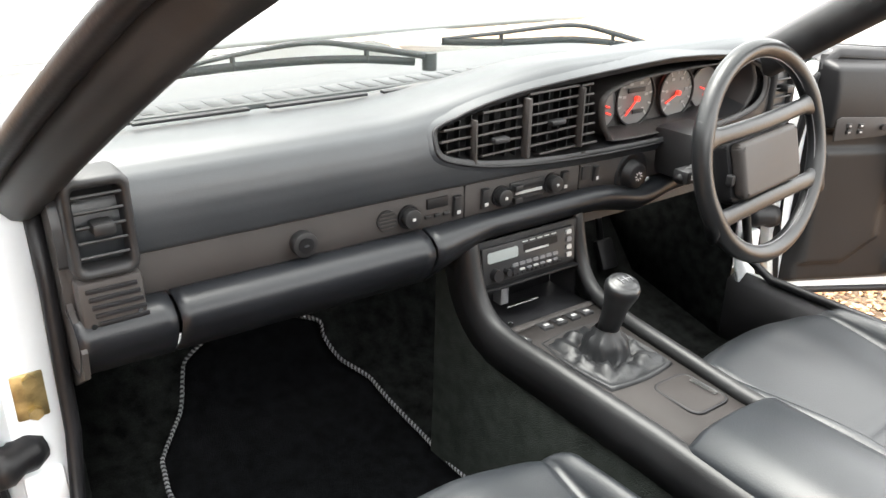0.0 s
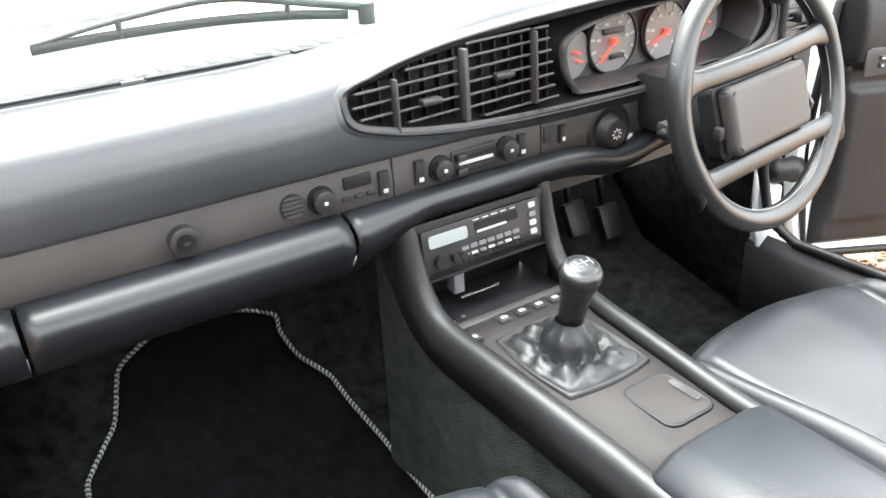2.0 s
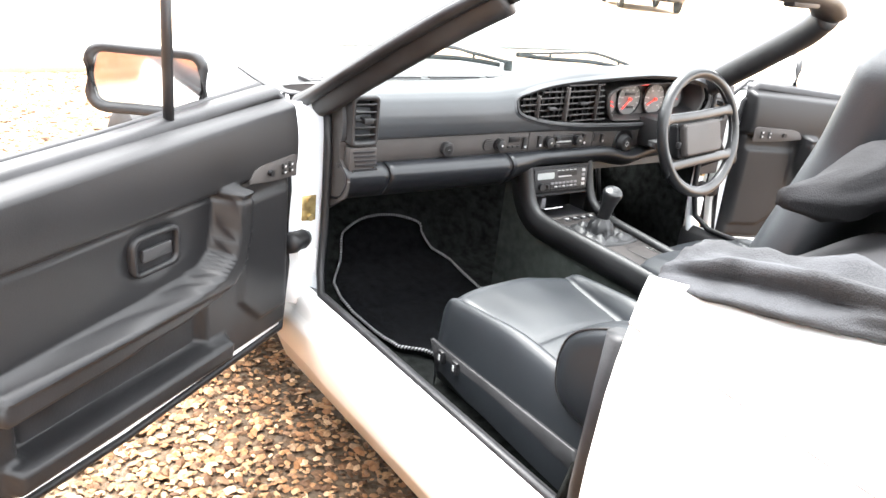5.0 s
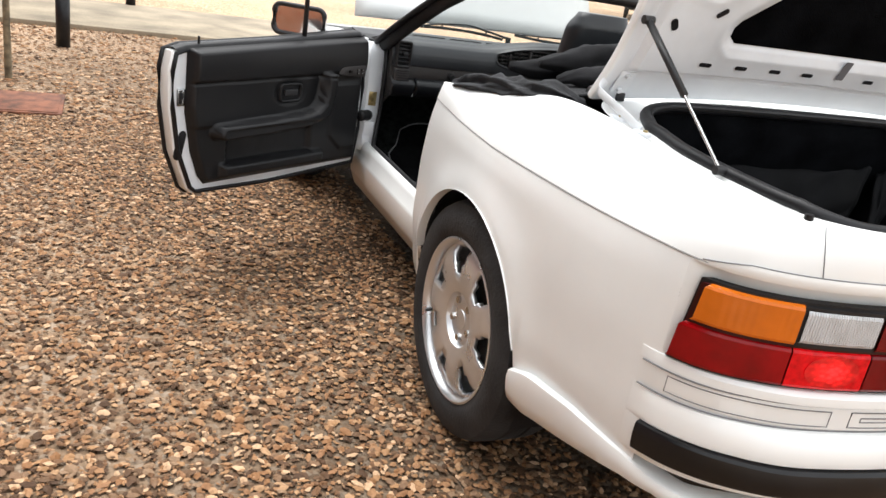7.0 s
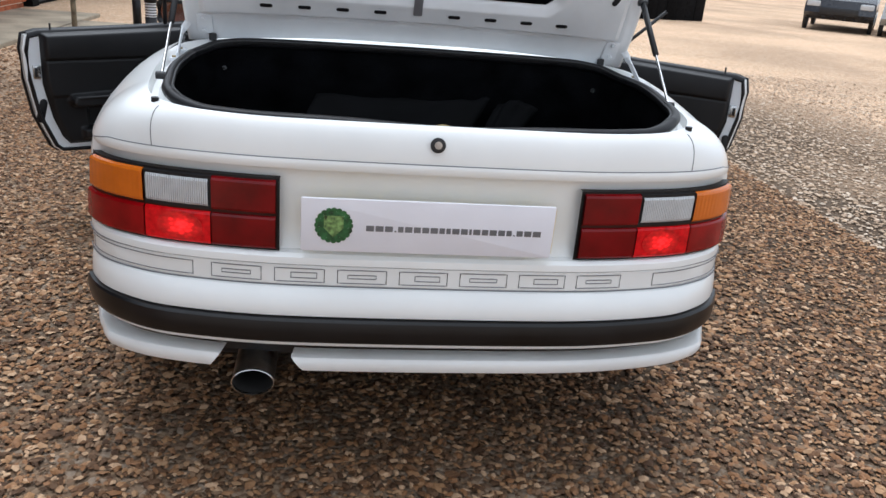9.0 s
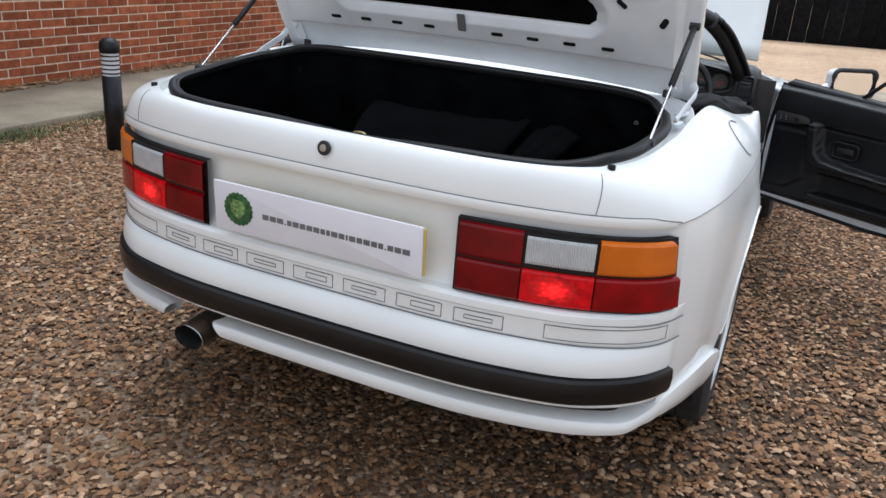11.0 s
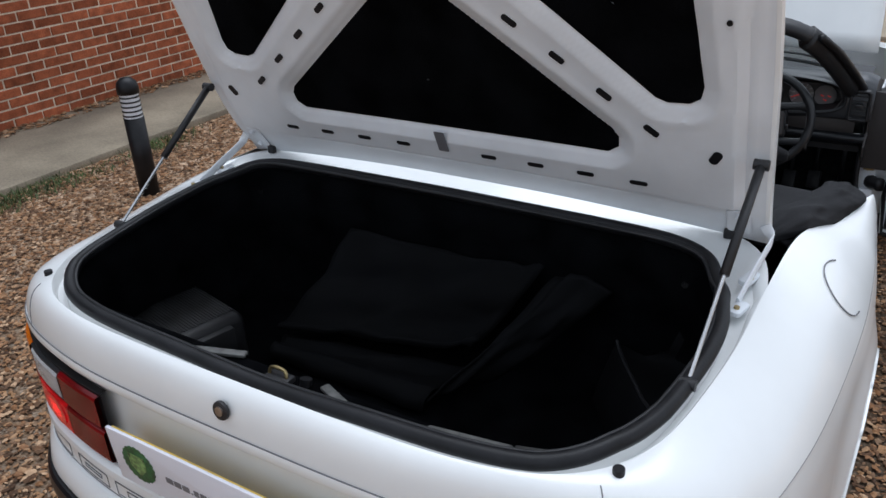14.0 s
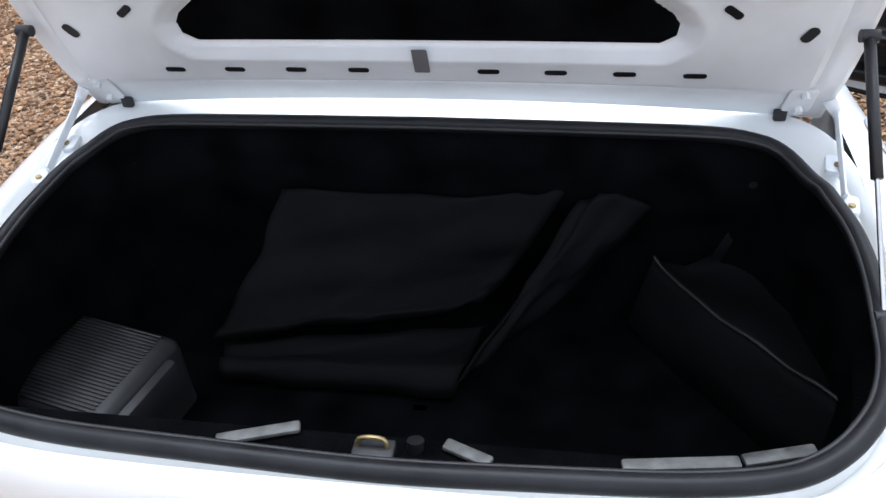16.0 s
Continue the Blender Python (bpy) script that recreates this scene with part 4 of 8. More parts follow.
def lamp(sd):
    e = S_CORNER - 0.045
    lp = band("tail_lamp", sd * 0.320, sd * e, [0.6035, 0.605, 0.763, 0.7645], [-0.01, 0.003, 0.003, -0.01], BLACK_RUBBER, "tail lamp in a black surround", lean=0.048)
    a, b, c, d = 0.326, 0.460, 0.604, e - 0.003
    band("lens_joint", sd * a, sd * d, [0.608, 0.610, 0.756, 0.758], [0.0, 0.007, 0.007, 0.0], RED_GAP, n=40, parent=lp, lean=0.046)
    band("clear_lens_frame", sd * b, sd * c, [0.684, 0.686, 0.757, 0.759], [0.0, 0.0095, 0.0095, 0.0], BLACK_RUBBER, n=14, parent=lp)
    for (u, v), up, lo in (((a, b), RED, RED), ((b, c), CLEAR_LENS, RED_LIT), ((c, d), AMBER, RED_OUTER_BRIGHT)):
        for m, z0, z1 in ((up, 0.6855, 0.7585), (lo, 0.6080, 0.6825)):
            nm = {RED: "red_lens", RED_LIT: "lit_red_lens", RED_OUTER_BRIGHT: "red_reflector", AMBER: "amber_lens", CLEAR_LENS: "clear_lens"}[m]
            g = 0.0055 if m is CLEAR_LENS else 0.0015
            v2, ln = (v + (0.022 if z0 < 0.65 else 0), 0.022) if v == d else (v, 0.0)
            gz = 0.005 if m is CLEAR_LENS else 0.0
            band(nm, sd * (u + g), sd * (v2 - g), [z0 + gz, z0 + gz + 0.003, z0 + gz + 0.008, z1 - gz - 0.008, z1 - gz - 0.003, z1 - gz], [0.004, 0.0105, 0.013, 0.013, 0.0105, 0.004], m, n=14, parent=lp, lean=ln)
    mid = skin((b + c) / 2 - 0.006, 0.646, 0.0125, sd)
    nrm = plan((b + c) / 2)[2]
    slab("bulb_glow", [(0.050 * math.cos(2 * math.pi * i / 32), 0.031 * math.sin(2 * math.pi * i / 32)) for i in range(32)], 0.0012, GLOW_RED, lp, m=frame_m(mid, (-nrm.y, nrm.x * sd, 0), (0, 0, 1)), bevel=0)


lamp(1), lamp(-1)

# boot opening, seal and tub
half = [p for p in DECK if p.y <= -0.2]
ring = half + [Vector((0.645, -0.165, 0.928)), Vector((0.625, -0.128, 0.933)), Vector((0.595, -0.098, 0.937)), Vector((0.55, -0.076, 0.941)), Vector((0.48, -0.060, 0.943)), Vector((0.4, -0.05, 0.945)), Vector((0.2, -0.046, 0.946)), Vector((0, -0.045, 0.947))]
ring = smooth_line(ring[::2] if len(ring) % 2 else ring[:-1:2] + ring[-1:], 4)
ring = ring + [Vector((-p.x, p.y, p.z)) for p in reversed(ring[1:-1])]


def inset(r, d, dz):
    out = []
    for i, p in enumerate(r):
        t = r[(i + 1) % len(r)] - r[i - 1]
        n = Vector((-t.y, t.x, 0)).normalized()
        if d > 0.022:
            n *= 1 + (-0.006 if p.x > 0 else 0.010) / d * max(0.0, min(1.0, (p.y + 0.72) / 0.12)) * max(0.0, min(1.0, (-0.2 - p.y) / 0.15))
        out.append(Vector((p.x + n.x * d, p.y + n.y * d, p.z + dz)))
    return out


FRONT = lambda p: max(0.0, min(1.0, (p.y + 0.25) / 0.15))


def inset2(r, d, dz, more):
    """As inset, but further in along the front edge, below the hinges."""
    low = [max(0.0, min(1.0, (-0.70 - p.y) / 0.08)) * min(1.0, d / 0.02) * (0.014 + 0.010 * math.exp(-((p.x - 0.03) / 0.16) ** 2)) for p in r]
    out = []
    for p, q, dr in zip(r, inset(r, d, dz), low):
        cut = 0.058 * min(1.0, d / 0.02) * math.exp(-(((abs(p.x) - 0.635) / 0.17) ** 2 + ((p.y + 0.15) / 0.17) ** 2))
        out.append(q + Vector((-math.copysign(0.75 * cut, p.x), -more * FRONT(p) * (1 - cut / 0.075) - 0.66 * cut, -dr - 0.10 * cut)))
    return out


gut = [ring, inset2(ring, 0.003, -0.004, 0.02), inset2(ring, 0.006, -0.020, 0.035), inset2(ring, 0.020, -0.022, 0.065), inset2(ring, 0.024, 0.001, 0.078), inset2(ring, 0.028, 0.003, 0.082), inset2(ring, 0.031, -0.03, 0.084)]
grid("boot_gutter", gut, WHITE, car, closed_u=True)
tube("boot_seal", inset2(ring, 0.033, 0.004, 0.086), 0.012, BLACK_RUBBER, car, closed=True, n=10, flat=(0.013, 0.013), label="black rubber seal round the boot opening")
tube("seal_lip", inset2(ring, 0.044, 0.010, 0.096), 0.0035, BLACK_TRIM, car, closed=True, n=8, label="thin inner lip of the boot seal")
tub = [inset2(ring, 0.033, -0.005, 0.086), inset2(ring, 0.055, -0.05, 0.09), inset2(ring, 0.03, -0.2, 0.06), inset2(ring, 0.05, -0.33, 0.06)]
tub[3] = [Vector((p.x, p.y, 0.56)) for p in tub[3]]
tub.append([Vector((p.x * 0.6, -0.42 + (p.y + 0.42) * 0.6, 0.552)) for p in tub[3]])
tub.append([Vector((p.x * 0.02, -0.42 + (p.y + 0.42) * 0.02, 0.552)) for p in tub[3]])
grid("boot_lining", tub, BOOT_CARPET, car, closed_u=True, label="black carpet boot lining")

grid("deck_bridge", [[Vector((0.57 * u, y - 0.012 * (1 - u * u) * (y < 0), z + 0.004 * (1 - u * u))) for u in [-1 + i / 10 for i in range(21)]] for y, z in ((-0.045, 0.943), (-0.03, 0.949), (0.02, 0.948), (0.035, 0.93))], WHITE, car)

# ---- tail details ----
PLM = frame_m((-0.008, -0.868, 0.676), (1, 0, 0), (0, -0.06, 1))
plate = slab("number_plate", rrect(0.535, 0.118, 0.003), 0.006, PLATE, car, m=PLM, bevel=0.001, label="white plate with a green badge and a line of grey print")
cyl("badge", PLM @ Vector((-0.20, 0, 0.006)), PLM @ Vector((-0.20, 0, 0.0075)), 0.030, GREEN, plate, n=28)
slab("badge_shield", [(-0.02, 0.022), (0.02, 0.022), (0.02, -0.005), (0, -0.026), (-0.02, -0.005)], 0.0012, node_mat("pale_green_badge", (0.18, 0.30, 0.10), 0.4, var=0.5, scale=90), plate, m=PLM @ Matrix.Translation((-0.20, 0, 0.0072)), bevel=0)
for i in range(20):
    a = 2 * math.pi * i / 20
    cyl("badge_leaf", PLM @ Vector((-0.20 + 0.034 * math.cos(a), 0.034 * math.sin(a), 0.006)), PLM @ Vector((-0.20 + 0.034 * math.cos(a), 0.034 * math.sin(a), 0.0072)), 0.0065, GREEN, plate, n=7)
x = -0.1335
for w in (17, 17, 17, 5, 12, 16, 15, 15, 16, 12, 10, 16, 15, 6, 16, 14, 16, 15, 12, 5, 14, 16, 18):
    w *= 0.00102
    low = w < 0.0055
    slab("print_bar", rrect(w - 0.0008, 0.003 if low else 0.0125, 0.0006, 1), 0.0008, GREY_MARK, plate, m=PLM @ Matrix.Translation((x + w / 2, -0.0087 if low else -0.004, 0.006)), bevel=0)
    x += w + 0.0024
slab("plate_backing", rrect(0.537, 0.106, 0.003), 0.006, YELLOW, plate, m=PLM @ Matrix.Translation((0.002, 0, -0.007)), bevel=0.001)
cyl("boot_lock", (0, -0.843, 0.848), (0, -0.850, 0.849), 0.016, BLACK_TRIM, car, n=28, bevel=0.002)
cyl("lock_barrel", (0, -0.849, 0.849), (0, -0.8525, 0.8495), 0.008, DULL_STEEL, car, n=20)
# outlined shapes in the strip above the bumper
def outline(s0, s1, z0, z1):
    n = 14

    def at(v, z):
        q = min(1, max(0, (abs(v) - 0.54) / 0.26))
        return skin(abs(v), z, 0.0158 * (1 - 0.7 * q * q * (3 - 2 * q)), 1 if v >= 0 else -1)
    pts = [at(s0 + (s1 - s0) * i / n, z0) for i in range(n + 1)] + [at(s1 + (s0 - s1) * i / n, z1) for i in range(n + 1)]
    return tube("strip_shape", pts, 0.0012, GREY_MARK, car, closed=True, n=5)


for k in range(7):
    c = -0.408 + 0.132 * k
    outline(c - 0.052, c + 0.052, 0.541, 0.571)
    for a, b in (((-0.030, 0.030), (0.552, 0.560)),) if k % 2 == 0 else (((-0.018, 0.036), (0.550, 0.562)),):
        outline(c + a[0], c + a[1], b[0], b[1])
outline(0.52, S_B - 0.06, 0.541, 0.571), outline(-(S_B - 0.06), -0.50, 0.541, 0.571)
# lower valance with the exhaust cut-out, and skirts behind the wheels
S_K = s_of_y(-0.305)
BLADE = ([0.0, 0.60, 0.70, s_of_y(-0.70), s_of_y(-0.64), s_of_y(-0.5), s_of_y(-0.36), S_K],
         [0.370, 0.370, 0.366, 0.366, 0.378, 0.398, 0.392, 0.372], [0.335, 0.335, 0.334, 0.334, 0.328, 0.305, 0.282, 0.292], [0.034, 0.034, 0.028, 0.010, 0.004, 0.012, 0.018, 0.014])


def blade(s0, s1, n, cut0=0.0):
    """The deep lower edge of the tail from s0 to s1; cut0 slants its inner end."""
    sd = 1 if s1 > 0 else -1
    rows = []
    for f, o in ((0.90, -0.05), (1.0, -0.006), (0.96, 0.002), (0.75, 0.007), (0.35, 0.007), (0.08, 0.003), (0.0, -0.006), (0.02, -0.05)):
        row = []
        for i in range(n + 1):
            q = s0 + (s1 - s0) * i / n
            if i == 0:
                q += cut0 * f
            a = abs(q)
            top, low, out = (interp(a, BLADE[0], c) for c in BLADE[1:])
            row.append(skin(a, low + (top - low) * f, out + o, sd if q * sd > 0 else -sd))
        rows.append(row)
    return grid("lower_valance", rows, WHITE, car, caps=False, closed_v=True)


blade(-0.262, S_K, 110, -0.028), blade(-0.462, -S_K, 70, 0.024)
def pipe_ring(y, k):
    """An oval ring of the tail pipe."""
    return [Vector((-0.374 + 0.046 * k * math.cos(a), y, 0.302 + 0.032 * k * math.sin(a) + 0.06 * (y + 0.87))) for a in [2 * math.pi * i / 36 for i in range(36)]]


ex = grid("exhaust_pipe", [pipe_ring(-0.58, 0.9), pipe_ring(-0.72, 1.0), pipe_ring(-0.862, 1.0), pipe_ring(-0.872, 1.01)], DULL_STEEL, car, closed_u=True)
grid("exhaust_rim", [pipe_ring(-0.868, 1.012), pipe_ring(-0.874, 1.02), pipe_ring(-0.875, 0.97), pipe_ring(-0.868, 0.93)], STEEL, ex, closed_u=True)
grid("exhaust_bore", [pipe_ring(-0.868, 0.935), pipe_ring(-0.80, 0.93), pipe_ring(-0.66, 0.90), pipe_ring(-0.659, 0.01)], node_mat("soot", (0.01, 0.009, 0.008), 0.95), ex, closed_u=True)
rbox("silencer", (-0.15, -0.52, 0.30), (0.75, 0.24, 0.15), BLACK_TRIM, car, 0.06, seg=4)
rbox("under_tray", (0, -0.36, 0.37), (1.14, 0.80, 0.02), BLACK_RUBBER, car, 0.004)
# fuel flap
fl = []
for i in range(41):
    a = radians(50 + 215 * i / 40)
    fl.append(shoulder(s_of_y(-0.035 + 0.075 * math.cos(a)), 0.42 + 0.26 * math.sin(a), 1) + Vector((0.0012, -0.0002, 0.0012)))
tube("fuel_flap_seam", fl, 0.0014, GREY_MARK, car, n=5)

# ---- boot lid ----
lid = new("boot_lid")
lid.parent = car
tagged(lid, "white boot lid raised on two gas struts")
LP = smooth_line([(0, -0.105, 0.968), (0, -0.145, 1.03), (0, -0.178, 1.10), (0, -0.215, 1.20), (0, -0.252, 1.31), (0, -0.29, 1.415), (0, -0.33, 1.51), (0, -0.375, 1.585), (0, -0.43, 1.632)], 6)
LH = [0.0]
for a, b in zip(LP, LP[1:]):
    LH.append(LH[-1] + (b - a).length)
HL = LH[-1]
LY, LZ = [p.y for p in LP], [p.z for p in LP]


def lid_p(x, h, off=0.0):
    y, z = interp(h, LH, LY), interp(h, LH, LZ)
    e = 0.01
    t = Vector((0, interp(h + e, LH, LY) - interp(h - e, LH, LY), interp(h + e, LH, LZ) - interp(h - e, LH, LZ))).normalized()
    n = Vector((0, -t.z, t.y))
    bow = 0.03 * (x / 0.64) ** 2 * (h / HL)
    drop = 0.036 * min(1.1, abs(x) / 0.6) ** 2.2 * max(0.0, 1 - h / 0.15) ** 1.5
    return Vector((x, y, z)) + n * (off + bow * 0.5) - t * (bow * 0.6 + drop)


def lid_w(h):
    f = h / HL
    return 0.628 + 0.010 * math.sin(math.pi * f) - 0.016 * f - (0.075 * max(0, (f - 0.82) / 0.18) ** 2.4)


hs = [HL * i / 30 for i in range(31)]
us = [-1 + i / 12 for i in range(25)]
grid("lid_skin", [[lid_p(u * lid_w(h), h, -0.014 - 0.014 * (1 - u ** 4) * math.sin(math.pi * min(1, h / HL)) ** 0.5) for u in us] for h in hs], WHITE, lid, solid=0.003)
edge = [(u * lid_w(0), 0) for u in us] + [(lid_w(h), h) for h in hs[1:]] + [(u * lid_w(HL), HL) for u in reversed(us[:-1])] + [(-lid_w(h), h) for h in reversed(hs[:-1])]
edge = edge[:-1]
grid("lid_edge", [[lid_p(x * k, h, o) for x, h in edge] for k, o in ((1.0, -0.017), (1.004, -0.009), (1.0, 0.0), (0.99, 0.0015))], WHITE, lid, closed_u=True)


SIDE_PAD = [(0.094, 0.590), (0.104, 0.600), (0.125, 0.603), (0.405, 0.598), (0.425, 0.589), (0.495, 0.512), (0.504, 0.497), (0.523, 0.318), (0.518, 0.295), (0.500, 0.283), (0.465, 0.280), (0.445, 0.287)]
LOW_PAD = [(0.0, 0.500), (0.012, 0.493), (0.365, 0.212), (0.376, 0.194), (0.374, 0.172), (0.355, 0.158), (-0.355, 0.158), (-0.374, 0.172), (-0.376, 0.194), (-0.365, 0.212), (-0.012, 0.493)]


def off_poly(x, h, poly):
    """Distance from an outline, negative inside it."""
    best, inside = 9.0, False
    for (x0, h0), (x1, h1) in zip(poly, poly[1:] + poly[:1]):
        dx, dh = x1 - x0, h1 - h0
        k = max(0.0, min(1.0, ((x - x0) * dx + (h - h0) * dh) / (dx * dx + dh * dh)))
        best = min(best, math.hypot(x - x0 - k * dx, h - h0 - k * dh))
        if (h0 > h) != (h1 > h) and x < x0 + (h - h0) * dx / dh:
            inside = not inside
    return -best if inside else best


def lid_relief(x, h):
    """How far the pressed inner panel stands off the lid's plane."""
    d = min(off_poly(abs(x), h, SIDE_PAD), off_poly(x, h, LOW_PAD))
    de = min(0.620 - abs(x), HL - 0.012 - h + 0.04 * (abs(x) / 0.6) ** 4, (h - 0.045) * 1.2)
    corner = max(0.0, abs(x) - 0.47) + max(0.0, h - 0.57) - 0.085
    de = min(de, 0.07 - corner)
    o = 0.0025 + 0.009 * ease(d / 0.012) + 0.008 * ease((d - 0.018) / 0.010) - 0.003 * ease((d - 0.032) / 0.010)
    rim = 0.001 + 0.017 * ease((de - 0.028) / 0.022) + 0.003 * ease((de - 0.012) / 0.008) * ease((0.030 - de) / 0.008)
    return min(o, rim) if d > 0.002 else o


rows = []
for i in range(109):
    h = HL * i / 108
    w = lid_w(h) - 0.004
    rows.append([lid_p(w * (-1 + k / 84), h, lid_relief(w * (-1 + k / 84), h)) for k in range(169)])
grid("inner_panel", rows, WHITE_IN, lid, label="pressed white inner panel of the lid")


def lid_slab(name, x, h, w, t, mat, turn=0.0, r=0.005):
    return slab(name, rrect(w, t, r, 4), 0.001, mat, lid, m=frame_m(lid_p(x, h, lid_relief(x, h) + 0.0012), (1, 0, 0), lid_p(0, h + 0.02) - lid_p(0, h - 0.02)) @ Matrix.Rotation(radians(turn), 4, "Z"), bevel=0)


def pad(name, poly, sd):
    c = (sum(p[0] for p in poly) / len(poly), sum(p[1] for p in poly) / len(poly))
    dense = []
    for (x0, h0), (x1, h1) in zip(poly, poly[1:] + poly[:1]):
        n = max(1, int(math.hypot(x1 - x0, h1 - h0) / 0.025))
        dense += [(x0 + (x1 - x0) * i / n, h0 + (h1 - h0) * i / n) for i in range(n)]
    rows = [[lid_p(sd * (c[0] + (x - c[0]) * k), c[1] + (h - c[1]) * k, o) for x, h in dense] for k, o in ((0.01, 0.0065), (0.3, 0.0065), (0.6, 0.0065), (0.9, 0.0065), (0.985, 0.0055), (0.995, 0.003))]
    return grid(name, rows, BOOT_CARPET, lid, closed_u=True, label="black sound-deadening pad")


for sd in (-1, 1):
    for i in range(6):
        lid_slab("rib_hole", sd * (0.046 + 0.0785 * i), 0.537 - 0.0615 * i, 0.030, 0.012, BLACK_RUBBER, -sd * 38)
    pad("lid_pad", SIDE_PAD, sd)
pad("lid_pad", LOW_PAD, 1)
for k in range(9):
    if k == 4:
        lid_slab("lid_notch", 0.0, 0.130, 0.024, 0.050, GREY_MARK, r=0.003)
    else:
        lid_slab("lid_slot", -0.408 + 0.102 * k, 0.107, 0.034, 0.010, BLACK_RUBBER)
for sd in (-1, 1):
    lid_slab("lid_hole", sd * 0.545, 0.192, 0.028, 0.016, BLACK_RUBBER, sd * 60, r=0.007)
    cyl("rubber_buffer", lid_p(sd * 0.572, 0.628, 0.0), lid_p(sd * 0.572, 0.628, 0.016), 0.010, BLACK_RUBBER, lid, n=14)
    for x, h in ((0.415, 0.647), (0.562, 0.445)):
        cyl("plug", lid_p(sd * x, h, lid_relief(x, h) - 0.004), lid_p(sd * x, h, lid_relief(x, h) + 0.003), 0.0045, BLACK_RUBBER, lid, n=10)
lt = slab("lid_latch", rrect(0.115, 0.058, 0.014), 0.022, WHITE_IN, lid, m=frame_m(lid_p(-0.012, 0.650, 0.006), (1, 0, 0), lid_p(0, 0.66) - lid_p(0, 0.62)), bevel=0.006)
slab("latch_hole", rrect(0.056, 0.044, 0.008), 0.002, BRASS, lid, m=frame_m(lid_p(-0.028, 0.652, 0.0283), (1, 0, 0), lid_p(0, 0.66) - lid_p(0, 0.62)), bevel=0)
cyl("latch_stud", lid_p(0.027, 0.645, 0.026), lid_p(0.027, 0.645, 0.031), 0.005, BLACK_RUBBER, lid, n=12)
for sd in (-1, 1):
    a, b = Vector((sd * 0.612, -0.53, 0.905)), Vector((sd * 0.618, -0.218, 1.13))
    stt = tube("gas_strut", [a.lerp(b, 0.47), b], 0.0078, BLACK_TRIM, car, n=12, label="black gas strut with a bright rod")
    tube("strut_rod", [a, a.lerp(b, 0.5)], 0.0034, STEEL, stt, n=10)
    for p in (a, b):
        cyl("strut_ball", p + Vector((-sd * 0.012, 0, 0)), p + Vector((sd * 0.012, 0, 0)), 0.009, BLACK_TRIM, stt, n=12)
    hg = tube("lid_hinge", smooth_line([(sd * 0.622, -0.285, 0.915), (sd * 0.628, -0.22, 0.935), (sd * 0.634, -0.16, 0.951), (sd * 0.636, -0.125, 0.963), (sd * 0.622, -0.12, 0.985)], 5), 0.010, WHITE_IN, car, n=10, flat=(0.0035, 0.010), up=(0, 0, 1), label="white steel strap hinge")
    for y, z, ln in ((-0.300, 0.906, 0.045), (-0.205, 0.915, 0.05)):
        bk = slab("hinge_bracket", rrect(0.022, ln, 0.008), 0.010, WHITE_IN, hg, m=Matrix.Translation((sd * (0.628 if y < -0.25 else 0.622), y, z)) @ Matrix.Rotation(radians(sd * -12), 4, "Z"), bevel=0.003)
        cyl("hinge_bolt", (sd * 0.626, y - 0.008, z + 0.008), (sd * 0.626, y - 0.008, z + 0.014), 0.005, BRASS, hg, n=6)
    slab("hinge_leaf", rrect(0.042, 0.062, 0.006), 0.004, WHITE_IN, lid, m=frame_m(lid_p(sd * 0.578, 0.045, lid_relief(sd * 0.578, 0.045) + 0.002), (1, 0, 0), lid_p(0, 0.07) - lid_p(0, 0.03)), bevel=0.0015)
    for h in (0.030, 0.062):
        cyl("leaf_bolt", lid_p(sd * 0.580, h, 0.004), lid_p(sd * 0.580, h, 0.0165), 0.0065, WHITE_IN, lid, n=6)
    rbox("hinge_stop", (sd * 0.560, -0.100, 0.948), (0.020, 0.012, 0.020), BLACK_TRIM, car, 0.003)
    cyl("rubber_buffer", (sd * 0.585, -0.728, 0.878), (sd * 0.585, -0.728, 0.893), 0.008, BLACK_RUBBER, car, n=14)
    cyl("boot_light_stud", (sd * 0.515, -0.185, 0.88), (sd * 0.515, -0.205, 0.88), 0.007, STEEL, car, n=10)

